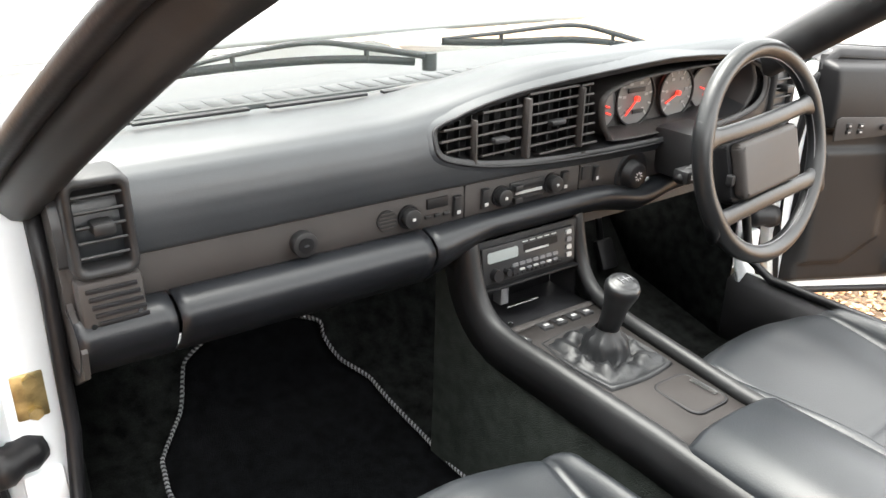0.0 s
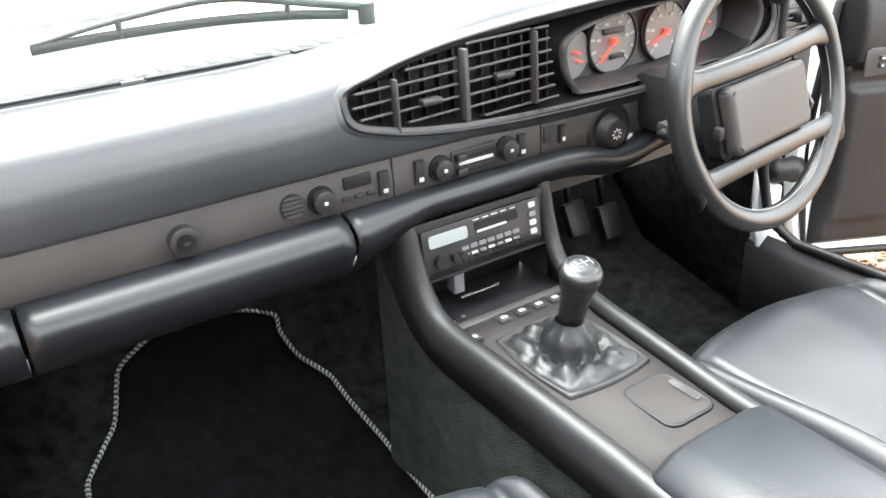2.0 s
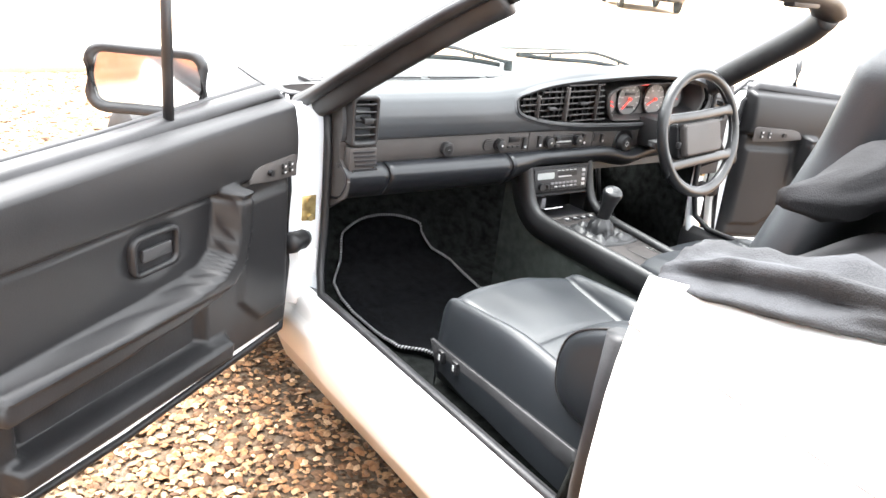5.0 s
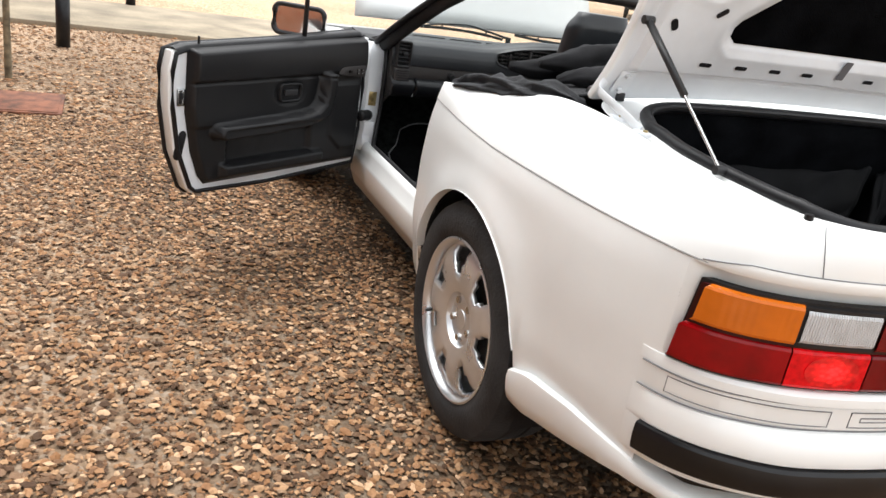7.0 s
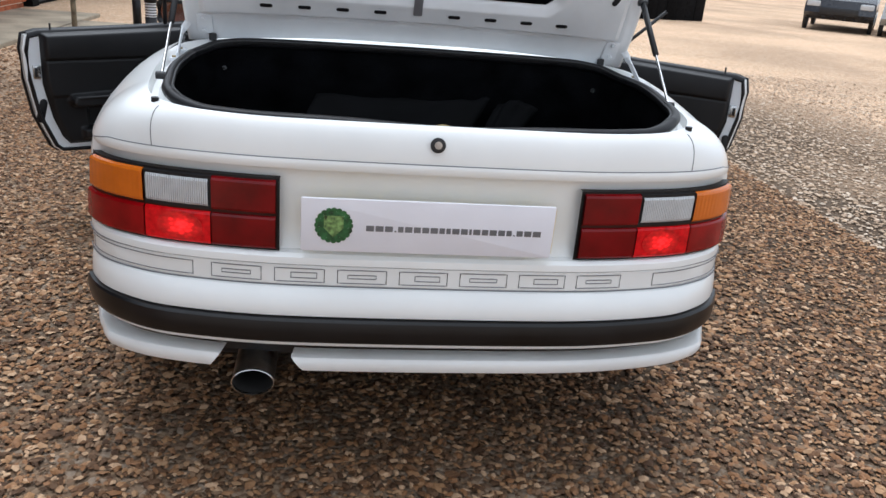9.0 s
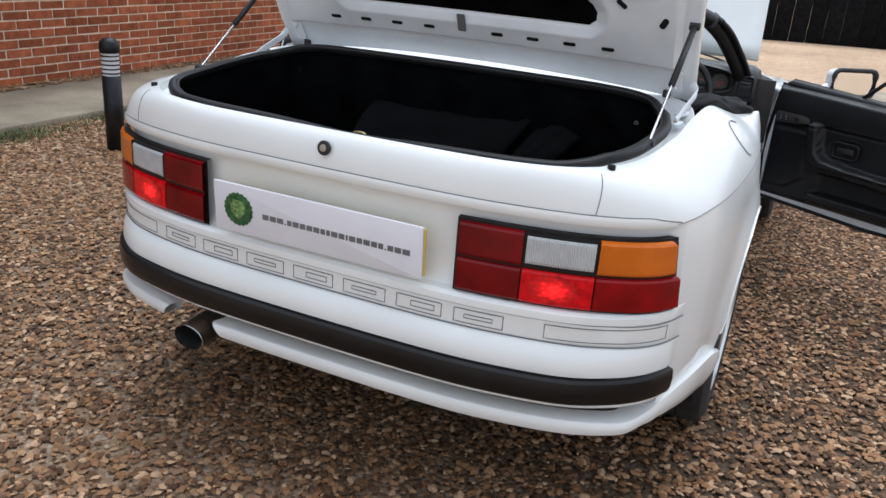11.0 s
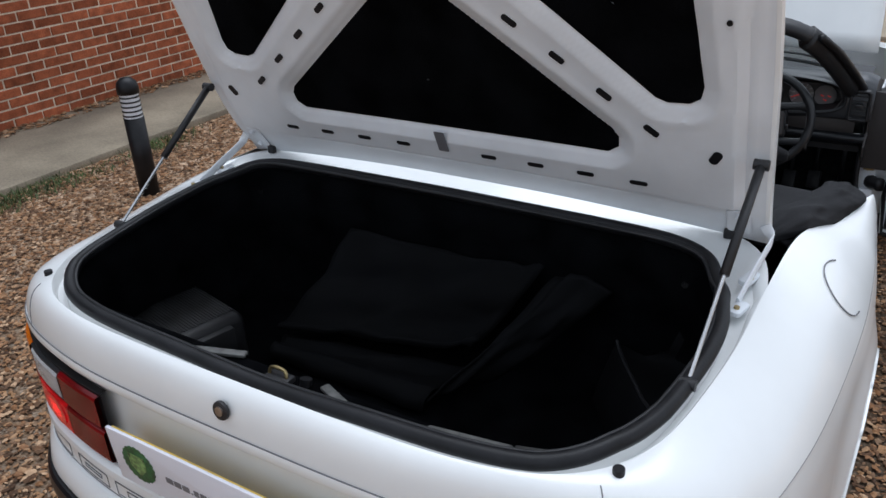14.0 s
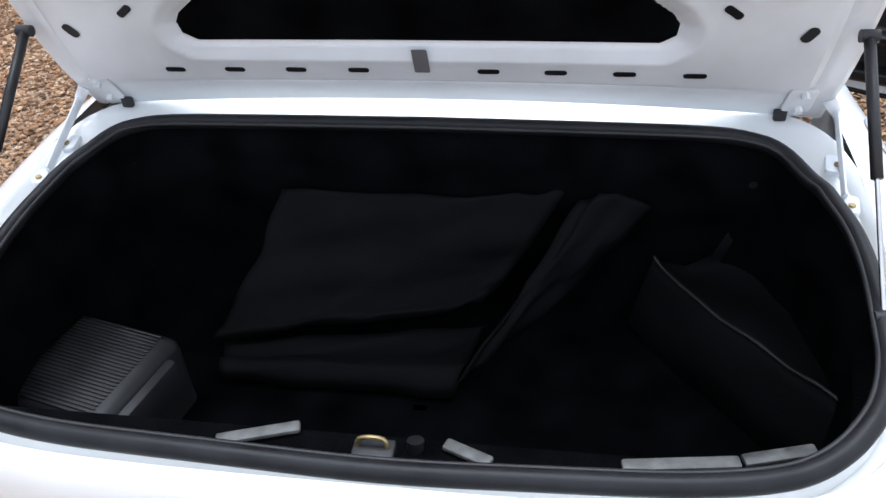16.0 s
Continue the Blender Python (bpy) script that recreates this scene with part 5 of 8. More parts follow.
# ---- wheels ----
def wheel(sd, y):
    w = new("wheel")
    w.parent = car
    tagged(w, "silver alloy wheel with a black tyre")
    M = frame_m((sd * 0.722, y, 0.316), (0, 1, 0), (0, 0, sd))
    if (M @ Vector((0, 0, 1)) - M.translation).x * sd < 0:
        M = M @ Matrix.Rotation(math.pi, 4, "X")
    R = 0.313
    prof = [(0.212, -0.10), (0.235, -0.108), (0.275, -0.106), (0.302, -0.092), (R - 0.002, -0.07), (R, -0.03), (R - 0.004, -0.028), (R - 0.004, -0.022), (R, -0.02), (R, 0.02), (R - 0.004, 0.022), (R - 0.004, 0.028), (R, 0.03), (R - 0.002, 0.066), (0.302, 0.088), (0.275, 0.100), (0.24, 0.102), (0.216, 0.094), (0.210, 0.085)]
    lathe("tyre", prof, TYRE, w, n=64, m=M)
    lathe("rim", [(0.214, 0.092), (0.2165, 0.096), (0.212, 0.098), (0.206, 0.094), (0.200, 0.078), (0.197, 0.05), (0.193, -0.08)], SILVER, w, n=56, m=M)
    # face: hub disc, seven broad spokes and the outer band
    rows = []
    n = 84
    prof2 = [(0.0, 0.060), (0.040, 0.058), (0.074, 0.058), (0.082, 0.072), (0.10, 0.077), (0.122, 0.078), (0.150, 0.078), (0.174, 0.074), (0.188, 0.066), (0.199, 0.056)]
    verts, faces = [], []
    for r, h in prof2:
        for k in range(n):
            a = 2 * math.pi * k / n
            verts.append(M @ Vector((r * math.cos(a), r * math.sin(a), h)))
    for i in range(len(prof2) - 1):
        for k in range(n):
            if 5 <= i <= 7 and (k % 12) in ((4, 5, 6, 7) if i == 5 else (3, 4, 5, 6, 7, 8)):
                continue
            faces.append((i * n + k, i * n + (k + 1) % n, (i + 1) * n + (k + 1) % n, (i + 1) * n + k))
    mk("wheel_face", verts, faces, SILVER, w, solid=0.014, offset=-1)
    lathe("brake_disc", [(0.0, 0.0), (0.145, 0.0), (0.145, -0.02), (0.19, -0.04), (0.19, -0.08)], BLACK_TRIM, w, n=32, m=M)
    for k in range(5):
        a = 2 * math.pi * k / 5 + 0.3
        p = Vector((0.052 * math.cos(a), 0.052 * math.sin(a), 0.056))
        cyl("wheel_nut", M @ p, M @ (p + Vector((0, 0, 0.022))), 0.0105, STEEL, w, n=6)
    lathe("centre_cap", [(0.0, 0.076), (0.024, 0.075), (0.028, 0.070), (0.028, 0.056)], SILVER, w, n=24, m=M)
    cyl("tyre_valve", M @ Vector((0.18, 0.06, 0.07)), M @ Vector((0.185, 0.065, 0.095)), 0.004, BLACK_RUBBER, w, n=8)
    return w


for sd in (-1, 1):
    wheel(sd, HUB_Y), wheel(sd, 2.3)

# ---- things in the boot ----
bx = thing("ribbed_boot_box", (-0.510, -0.505, 0.60), "black ribbed plastic box in the boot corner", "box")
BXR = Matrix.Rotation(radians(-13), 4, "Z")
rbox("box_body", (0, 0, 0.0), (0.205, 0.206, 0.19), BLACK_TRIM, bx, 0.022, m=BXR, seg=4)
for k in range(26):
    rbox("box_rib", BXR @ Vector((-0.008, -0.088 + 0.007 * k, 0.0955)), (0.165, 0.0035, 0.004), BLACK_TRIM, bx, 0.001, m=BXR)
rbox("box_lug", BXR @ Vector((0.098, -0.01, 0.050)), (0.040, 0.15, 0.06), BLACK_TRIM, bx, 0.008, m=BXR)


def cloth_sheet(name, corners, nu, nv, height, seed):
    """A draped sheet between four corners; height(u, v) gives its folds."""
    a, b, c, d = [Vector(p) for p in corners]
    rows = []
    for j in range(nv + 1):
        v = j / nv
        row = []
        for i in range(nu + 1):
            u = i / nu
            p = a.lerp(b, u).lerp(d.lerp(c, u), v)
            w = noise.noise(Vector((u * 5 + seed, v * 4, 1.0))) * 0.006 + noise.noise(Vector((u * 13, v * 11 + seed, 4.0))) * 0.002
            row.append(p + Vector((noise.noise(Vector((u * 4, v * 4, seed))) * 0.012, noise.noise(Vector((v * 4, u * 4, seed + 7))) * 0.012, height(u, v) + w)))
        rows.append(row)
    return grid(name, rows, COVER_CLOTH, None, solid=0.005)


def bumpy(x, c, w):
    return math.exp(-((x - c) / w) ** 2)


fc = thing("folded_cover", (0, 0, 0), "black cloth cover folded on the boot floor", "cover")
o = cloth_sheet("cloth_layer", [(-0.385, -0.345, 0.60), (0.09, -0.25, 0.622), (0.225, -0.175, 0.82), (-0.27, -0.175, 0.82)], 40, 30,
                lambda u, v: 0.012 * bumpy(v, 0.04, 0.05) + 0.02 * bumpy(u, 0.97, 0.05) + 0.008 * bumpy(u - 0.5 * v, 0.35, 0.08) - 0.012 * math.sin(math.pi * v), 1)
o.parent = fc
o = cloth_sheet("cloth_layer", [(-0.355, -0.405, 0.572), (0.06, -0.405, 0.576), (0.095, -0.26, 0.60), (-0.375, -0.33, 0.585)], 34, 16,
                lambda u, v: 0.022 * bumpy(v, 0.25, 0.22) - 0.015 * (v < 0.05), 5)
o.parent = fc
o = cloth_sheet("cloth_layer", [(0.06, -0.39, 0.575), (0.155, -0.275, 0.59), (0.37, -0.175, 0.81), (0.25, -0.175, 0.82)], 14, 30,
                lambda u, v: 0.018 * math.sin(math.pi * u) - 0.010 * math.sin(math.pi * v), 9)
o.parent = fc
sc2 = thing("side_cover", (0, 0, 0), "black cloth side cover draped in the boot", "cover")
ridge = smooth_line([(0.385, -0.17, 0.70), (0.41, -0.205, 0.69), (0.48, -0.30, 0.685), (0.56, -0.40, 0.69), (0.635, -0.50, 0.70)], 8)
rows = []
for dx, dy, z in ((-0.035, -0.03, 0.565), (-0.025, -0.022, 0.61), (-0.008, -0.008, 0.675), (0, 0, None), (0.010, 0.010, 0.69), (0.05, 0.06, 0.675), (0.10, 0.13, 0.70), (0.12, 0.17, 0.76)):
    rows.append([Vector((min(0.64, q.x + dx), min(-0.16, q.y + dy), (q.z if z is None else z) + 0.008 * noise.noise(q * 14 + Vector((dx * 30, 0, 0))))) for q in ridge])
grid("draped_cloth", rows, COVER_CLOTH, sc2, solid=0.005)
# lighter tube paints the light that catches the cloth's ridge
tube("cover_hem", [p + Vector((0, 0, 0.003)) for p in rows[3]], 0.0035, BLACK_TRIM, sc2, n=6, label="lighter line standing for light along the cover's ridge")
lp2 = new("boot_latch")
lp2.parent = car
rbox("latch_body", (0.022, -0.742, 0.846), (0.05, 0.03, 0.016), BLACK_TRIM, lp2, 0.004)
tube("latch_loop", smooth_line([(0.002, -0.742, 0.845), (0.006, -0.738, 0.864), (0.034, -0.738, 0.865), (0.039, -0.742, 0.845)], 4), 0.003, BRASS, lp2, n=8)
cyl("latch_bump", (0.069, -0.732, 0.842), (0.069, -0.728, 0.856), 0.010, BLACK_RUBBER, lp2, n=14)
BARE = node_mat("bare_primer_metal", (0.10, 0.10, 0.095), 0.5, var=0.4, scale=30)
for x0, y0, x1, y1 in ((-0.170, -0.748, -0.070, -0.716), (0.10, -0.724, 0.16, -0.748), (0.30, -0.736, 0.43, -0.718), (0.43, -0.716, 0.515, -0.692)):
    rbox("bare_panel", ((x0 + x1) / 2, (y0 + y1) / 2, 0.850), (x1 - x0, 0.017, 0.008), BARE, lp2, 0.0039, m=Matrix.Rotation(math.atan2(y1 - y0, x1 - x0), 4, "Z"))
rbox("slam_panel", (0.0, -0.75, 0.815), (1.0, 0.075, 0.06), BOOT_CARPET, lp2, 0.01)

# ---- cabin shell ----
grid("cabin_floor", [[Vector((x, y, z)) for x in (-0.62, -0.3, 0.0, 0.3, 0.675)] for y, z in ((0.3, 0.26), (0.9, 0.25), (1.5, 0.24), (1.75, 0.30), (1.88, 0.46), (1.9, 0.62))], CARPET, car, solid=0.02, label="black carpeted cabin floor")
for sd, x in ((-1, -0.60), (1, 0.655)):
    grid("kick_panel", [[Vector((x, y, 0.24)), Vector((x, y, 0.42)), Vector((x, y, 0.66))] for y in (1.50, 1.6, 1.9)], CARPET, car, solid=0.01)
    # sill: carpeted inner face, black tread and white outer sill
    sec = [(x, 0.22), (x - sd * 0.0, 0.375), (x + sd * 0.03, 0.39)]
    grid("sill_trim", [[Vector((px, y, pz)) for px, pz in sec] for y in (0.35, 0.8, 1.2, 1.5)], BLACK_TRIM, car, solid=0.006)
    out = [(x + sd * 0.03, 0.392), (x + sd * 0.045, 0.387), (x + sd * 0.056, 0.372), (x + sd * 0.060, 0.345), (x + sd * 0.070, 0.335), (x + sd * 0.073, 0.322), (x + sd * 0.070, 0.26), (x + sd * 0.045, 0.20)]
    grid("door_sill", [[Vector((px, y, pz)) for px, pz in out] for y in (0.40, 0.7, 1.0, 1.3, 1.54)], WHITE, car, solid=0.006)
    tube("sill_seal", [(x + sd * 0.028, y, 0.395) for y in (0.5, 0.9, 1.3, 1.42)] + [(x + sd * 0.01, 1.465, 0.43), (x - sd * 0.002, 1.48, 0.52), (x - sd * 0.006, 1.485, 0.70), (x - sd * 0.006, 1.50, 0.79)], 0.009, BLACK_RUBBER, car, n=8)
    # hinge post
    post = [(x + sd * 0.002, 1.498), (x + sd * 0.055, 1.497), (x + sd * 0.075, 1.53), (x + sd * 0.085, 1.60), (x + sd * 0.11, 1.66)]
    hp = grid("hinge_post", [[Vector((px + sd * dx, py + dy, z)) for px, py in post] for z, dx, dy in ((0.36, 0.0, -0.03), (0.42, 0, -0.01), (0.5, 0, 0), (0.62, 0, 0), (0.75, 0, 0.005), (0.80, 0, 0.02))], WHITE_IN, car, solid=0.008)
    if sd > 0:
        rbox("post_trim", (x + 0.046, 1.484, 0.69), (0.082, 0.012, 0.27), DASH_PANEL, car, 0.004, label="brown-grey post trim")
    rbox("hinge_plate", (x + sd * 0.032, 1.492, 0.575), (0.034, 0.008, 0.058), BRASS, hp, 0.003)
    for dz in (-0.02, 0.02):
        cyl("bolt", (x + sd * 0.03, 1.49, 0.575 + dz), (x + sd * 0.03, 1.481, 0.575 + dz), 0.008, BRASS, hp, n=6)
    rbox("check_bracket", (x + sd * 0.036, 1.488, 0.45), (0.045, 0.02, 0.06), WHITE_IN, hp, 0.006)
    bm = [Vector((x + sd * 0.035, 1.50, 0.505)) + Vector((sd * 0.013, -0.008, 0.0)) * i for i in range(5)]
    tube("wiring_boot", bm, [0.020 + 0.004 * (i % 2) for i in range(5)], BLACK_RUBBER, hp, n=14)
    # front wing stub between hinge post and bonnet
    wing = [(x + sd * 0.06, 0.80), (x + sd * 0.10, 0.785), (x + sd * 0.145, 0.74), (x + sd * 0.165, 0.62), (x + sd * 0.16, 0.45), (x + sd * 0.13, 0.30)]
    wrow = []
    for y, kx, kz in ((1.54, 0, 0), (1.7, 0.01, -0.006), (1.95, 0.015, -0.02), (2.2, 0.01, -0.045), (2.5, -0.01, -0.075), (2.8, -0.06, -0.115)):
        wrow.append([])
        for px, pz in wing:
            zb = 0.0
            d = abs(y - 2.3)
            if d < 0.34:
                zb = 0.316 + math.sqrt(0.34 ** 2 - d * d)
            wrow[-1].append(Vector((px + sd * kx, y, max(pz + kz, zb))))
    grid("front_wing", wrow, WHITE, car, solid=0.01)
tube("rear_door_post", [(-0.70, 0.545, 0.30), (-0.725, 0.525, 0.55), (-0.735, 0.505, 0.76)], 0.018, BLACK_RUBBER, car, n=8)
tube("rear_door_post", [(0.70, 0.545, 0.30), (0.725, 0.525, 0.55), (0.735, 0.505, 0.79)], 0.018, WHITE, car, n=8)

# ---- windscreen ----
ws = new("windscreen")
ws.parent = car
tagged(ws, "raked windscreen in a black frame")
PF, PM, PT = Vector((0.60, 1.51, 0.80)), Vector((0.555, 1.29, 0.935)), Vector((0.49, 1.10, 1.055))
for sd in (-1, 1):
    pts = smooth_line([(sd * 0.605, 1.60, 0.765), (sd * 0.60, 1.51, 0.805), (sd * 0.58, 1.40, 0.872), (sd * 0.553, 1.28, 0.945), (sd * 0.52, 1.16, 1.018), (sd * 0.48, 1.09, 1.066)], 5)
    tube("pillar", pts, 0.036, BLACK_TRIM, ws, n=12, flat=(0.028, 0.036))
    tube("pillar_seal", [p + Vector((sd * 0.036, -0.008, 0.004)) for p in pts], 0.012, BLACK_RUBBER, ws, n=8)
tube("header", smooth_line([(-0.485, 1.092, 1.07), (-0.40, 1.072, 1.10), (-0.2, 1.05, 1.115), (0, 1.045, 1.118), (0.2, 1.05, 1.115), (0.40, 1.072, 1.10), (0.485, 1.092, 1.07)], 5), 0.034, BLACK_TRIM, ws, n=12, flat=(0.042, 0.024))
for x in (-0.30, 0.30):
    rbox("roof_catch", (x, 1.05, 1.09), (0.10, 0.03, 0.02), BLACK_TRIM, ws, 0.006)
im = tube("mirror_stem", [(-0.42, 1.085, 1.10), (-0.42, 1.095, 1.092), (-0.42, 1.09, 1.085)], 0.008, BLACK_TRIM, ws, n=8)
rbox("interior_mirror", (-0.42, 1.085, 1.083), (0.13, 0.03, 0.035), BLACK_TRIM, im, 0.012, seg=3)
grow = []
for f in [i / 8 for i in range(9)]:
    y, z, hw = 1.66 - 0.57 * f, 0.775 + 0.315 * f, 0.60 - 0.12 * f
    grow.append([Vector((hw * k, y + 0.05 * (1 - k * k), z + 0.01 * (1 - k * k))) for k in [-1 + i / 6 for i in range(13)]])
grid("pane", grow, TINT, ws)

# scuttle, wipers and open bonnet
grid("scuttle", [[Vector((x, y + 0.05 * (1 - (x / 0.62) ** 2), z)) for x in [-0.62 + 1.24 * i / 12 for i in range(13)]] for y, z in ((1.63, 0.795), (1.72, 0.785), (1.82, 0.79), (1.95, 0.80))], BLACK_TRIM, car, solid=0.006)
for pts in ([(0.044, 1.702, 0.853), (-0.065, 1.715, 0.874), (-0.16, 1.715, 0.889), (-0.281, 1.715, 0.881), (-0.382, 1.715, 0.866)],
            [(0.568, 1.698, 0.83), (0.48, 1.715, 0.856), (0.366, 1.715, 0.879), (0.203, 1.715, 0.877), (0.079, 1.715, 0.876)]):
    line = smooth_line(pts, 6)
    wp = tube("wiper", line, [0.0065 - 0.0035 * i / (len(line) - 1) for i in range(len(line))], BLACK_TRIM, car, n=6, label="black wiper arm")
    blade_l = [Vector(pts[0]).lerp(Vector(pts[1]), 0.25) + Vector((0, 0, -0.012)), Vector(pts[1]) + Vector((0, 0, -0.018)), Vector(pts[2]) + Vector((0, 0, -0.026)), Vector(pts[3]) + Vector((0, 0, -0.016)), Vector(pts[4]) + Vector((0, 0, -0.004))]
    tube("wiper_blade", smooth_line(blade_l, 5), 0.005, BLACK_RUBBER, wp, n=6, flat=(0.004, 0.007))
    for i in (1, 3):
        cyl("blade_clip", Vector(pts[i]) + Vector((0, 0, -0.022)), Vector(pts[i]) + Vector((0, 0, 0.002)), 0.004, BLACK_TRIM, wp, n=8)
    cyl("wiper_pivot", Vector(pts[0]) - Vector((0, 0, 0.022)), Vector(pts[0]) + Vector((0, 0, 0.006)), 0.012, BLACK_TRIM, wp)
rbox("cowl_grille", (0.0, 1.80, 0.792), (1.02, 0.07, 0.012), BLACK_TRIM, car, 0.004)
for k in range(30):
    rbox("cowl_slot", (-0.49 + 0.0338 * k, 1.80, 0.7975), (0.018, 0.050, 0.003), BLACK_RUBBER, car, 0.001)
nose = []
for z, k in ((0.68, 0.90), (0.66, 0.97), (0.60, 1.0), (0.45, 1.0), (0.30, 0.97), (0.22, 0.90)):
    row = []
    for i in range(33):
        a = math.pi * (i / 32) - math.pi / 2
        row.append(Vector((math.copysign(abs(math.sin(a)) ** 0.6, math.sin(a)) * 0.705 * k, 2.80 + 0.30 * k * abs(math.cos(a)) ** 0.7, z)))
    nose.append(row)
grid("nose_panel", nose, WHITE, car)
grid("nose_top", [[Vector((p.x, p.y, p.z)) for p in nose[0]], [Vector((p.x * 0.9, 2.78, 0.70)) for p in nose[0]]], WHITE, car)
grid("engine_bay", [[Vector((x, y, z)) for y in (1.92, 2.2, 2.5, 2.8)] for x, z in ((-0.64, 0.60), (-0.61, 0.45), (-0.3, 0.40), (0.3, 0.40), (0.61, 0.45), (0.64, 0.60))], WHITE_IN, car, solid=0.01)
bon = []
for f in [i / 10 for i in range(11)]:
    hw = 0.62 - 0.035 * f
    y, z = 1.90 + 0.29 * f, 0.86 + 0.605 * f
    bon.append([Vector((hw * k, y + 0.035 * (k * k) - 0.02, z + 0.01 * (1 - k * k) - 0.025 * abs(k) ** 4 * max(0, f - 0.9) / 0.1)) for k in [-1 + i / 8 for i in range(17)]])
grid("bonnet", bon, WHITE, car, solid=0.025, label="white bonnet standing open")

# ---- dashboard ----
dash = new("dashboard")
dash.parent = car
tagged(dash, "charcoal leather-grain dashboard")
DX0, DX1 = -0.585, 0.665
OVAL_C, OVAL_A = (0.228, 0.796), (0.351, 0.0585)


def oval(k, grow_by=0.0):
    """The rim of the vent and instrument oval: x, z."""
    a = 2 * math.pi * k
    cx, cz = OVAL_C
    c, s = math.cos(a), math.sin(a)
    x = cx + (OVAL_A[0] + grow_by) * math.copysign(abs(c) ** 0.8, c)
    lift = 0.016 * (x - cx) / 0.36 * (1 if s > 0 else -0.5)
    z = cz + (OVAL_A[1] + grow_by) * math.copysign(abs(s) ** 0.66, s) + (lift if x < cx + 0.1 else 0.0044 * (1 if s > 0 else -0.5)) * min(1, abs(s) * 2)
    return x, z


def in_oval(x, z, g):
    cx, cz = OVAL_C
    ang = math.atan2((z - cz) / OVAL_A[1], (x - cx) / OVAL_A[0])
    best = min((oval(i / 72, g) for i in range(72)), key=lambda p: abs(math.remainder(math.atan2((p[1] - cz) / OVAL_A[1], (p[0] - cx) / OVAL_A[0]) - ang, 2 * math.pi)))
    return math.hypot((x - cx), (z - cz)) < math.hypot(best[0] - cx, best[1] - cz)


PROFILE = [(1.76, 0.79), (1.70, 0.805), (1.62, 0.822), (1.56, 0.832), (1.52, 0.835), (1.49, 0.832), (1.468, 0.824), (1.452, 0.811), (1.443, 0.795), (1.438, 0.778),
           (1.436, 0.76), (1.437, 0.745), (1.44, 0.732), (1.446, 0.728)]


def dash_pt(x, i):
    y, z = PROFILE[i]
    b = max(0.0, min(1.0, (x + 0.21) / 0.35)) * max(0.0, min(1.0, (0.72 - x) / 0.10))
    b = b * b * (3 - 2 * b)
    if 1 <= i <= 9:
        z += 0.042 * b * math.sin(math.pi * min(1, (9.6 - abs(i - 5.2) * 1.6) / 9.6) / 2) * (1 if i > 2 else 0.6)
    if i >= 3:
        y -= 0.006 * b
    e = max(0.0, (DX0 + 0.06 - x) / 0.06)
    z -= 0.006 * e * e if i < 8 else 0
    return Vector((x, y + 0.02 * (x * x), z))


fine = []
for i in range(len(PROFILE) - 1):
    n = 3 if i >= 5 else 2
    fine += [(i, j / n) for j in range(n)]
fine.append((len(PROFILE) - 1, 0))
NX = 126
verts, faces = [], []
for i, f in fine:
    for k in range(NX + 1):
        x = DX0 + (DX1 - DX0) * k / NX
        p = dash_pt(x, i)
        if f:
            p = p.lerp(dash_pt(x, i + 1), f)
        verts.append(p)
for r in range(len(fine) - 1):
    for k in range(NX):
        a = r * (NX + 1) + k
        c = (Vector(verts[a]) + Vector(verts[a + NX + 2])) / 2
        if c.y < 1.468 and in_oval(c.x, c.z, 0.003):
            continue
        faces.append((a, a + 1, a + NX + 2, a + NX + 1))
mk("upper_pad", verts, faces, DASH, dash)
# end caps and body of the dash
for x, s in ((DX0 + 0.001, -1), (DX1 - 0.001, 1)):
    prof = [(p.y, p.z) for p in (dash_pt(x, i) for i in range(len(PROFILE)))] + [(1.452, 0.69), (1.43, 0.675), (1.41, 0.65), (1.42, 0.615), (1.50, 0.565), (1.76, 0.60)]
    mk("end_panel", [(x, y, z) for y, z in prof] + [(x - s * 0.006, y, z) for y, z in prof],
       [tuple(range(len(prof))), tuple(range(2 * len(prof) - 1, len(prof) - 1, -1))] + [(i, (i + 1) % len(prof), len(prof) + (i + 1) % len(prof), len(prof) + i) for i in range(len(prof))], DASH_PANEL, dash, smooth=False)
def pad_y(x, z):
    """How far back the pad's face lies at height z."""
    ps = sorted(((dash_pt(x, i).z, dash_pt(x, i).y) for i in range(4, 14)))
    return interp(z, [p[0] for p in ps], [p[1] for p in ps])


bez = []
for g, mode in ((-0.004, 0), (-0.0015, 1), (0.002, 2), (0.010, 3), (0.020, 4)):
    row = []
    for i in range(96):
        x, z = oval(i / 96, g)
        y1 = pad_y(x, z)
        y0 = min(1.446 + 0.02 * x * x - 0.006 * max(0, min(1, x / 0.15)), y1 - 0.0015)
        row.append(Vector((x, (y0 + 0.004, y0 + 0.001, y0, min(y0 + 0.02, y1 - 0.002), y1 + 0.005)[mode], z)))
    bez.append(row)
ov = []
for i in range(96):
    x, z = oval(i / 96, 0.0045)
    ov.append(Vector((x, min(1.446 + 0.02 * x * x - 0.006 * max(0, min(1, x / 0.15)), pad_y(x, z) - 0.0015) - 0.0002, z)))
tube("oval_gasket", ov, 0.0022, BLACK_RUBBER, dash, closed=True, n=6)
grid("oval_bezel", bez[:3], BLACK_TRIM, dash, closed_u=True)
grid("oval_surround", bez[2:], DASH, dash, closed_u=True)
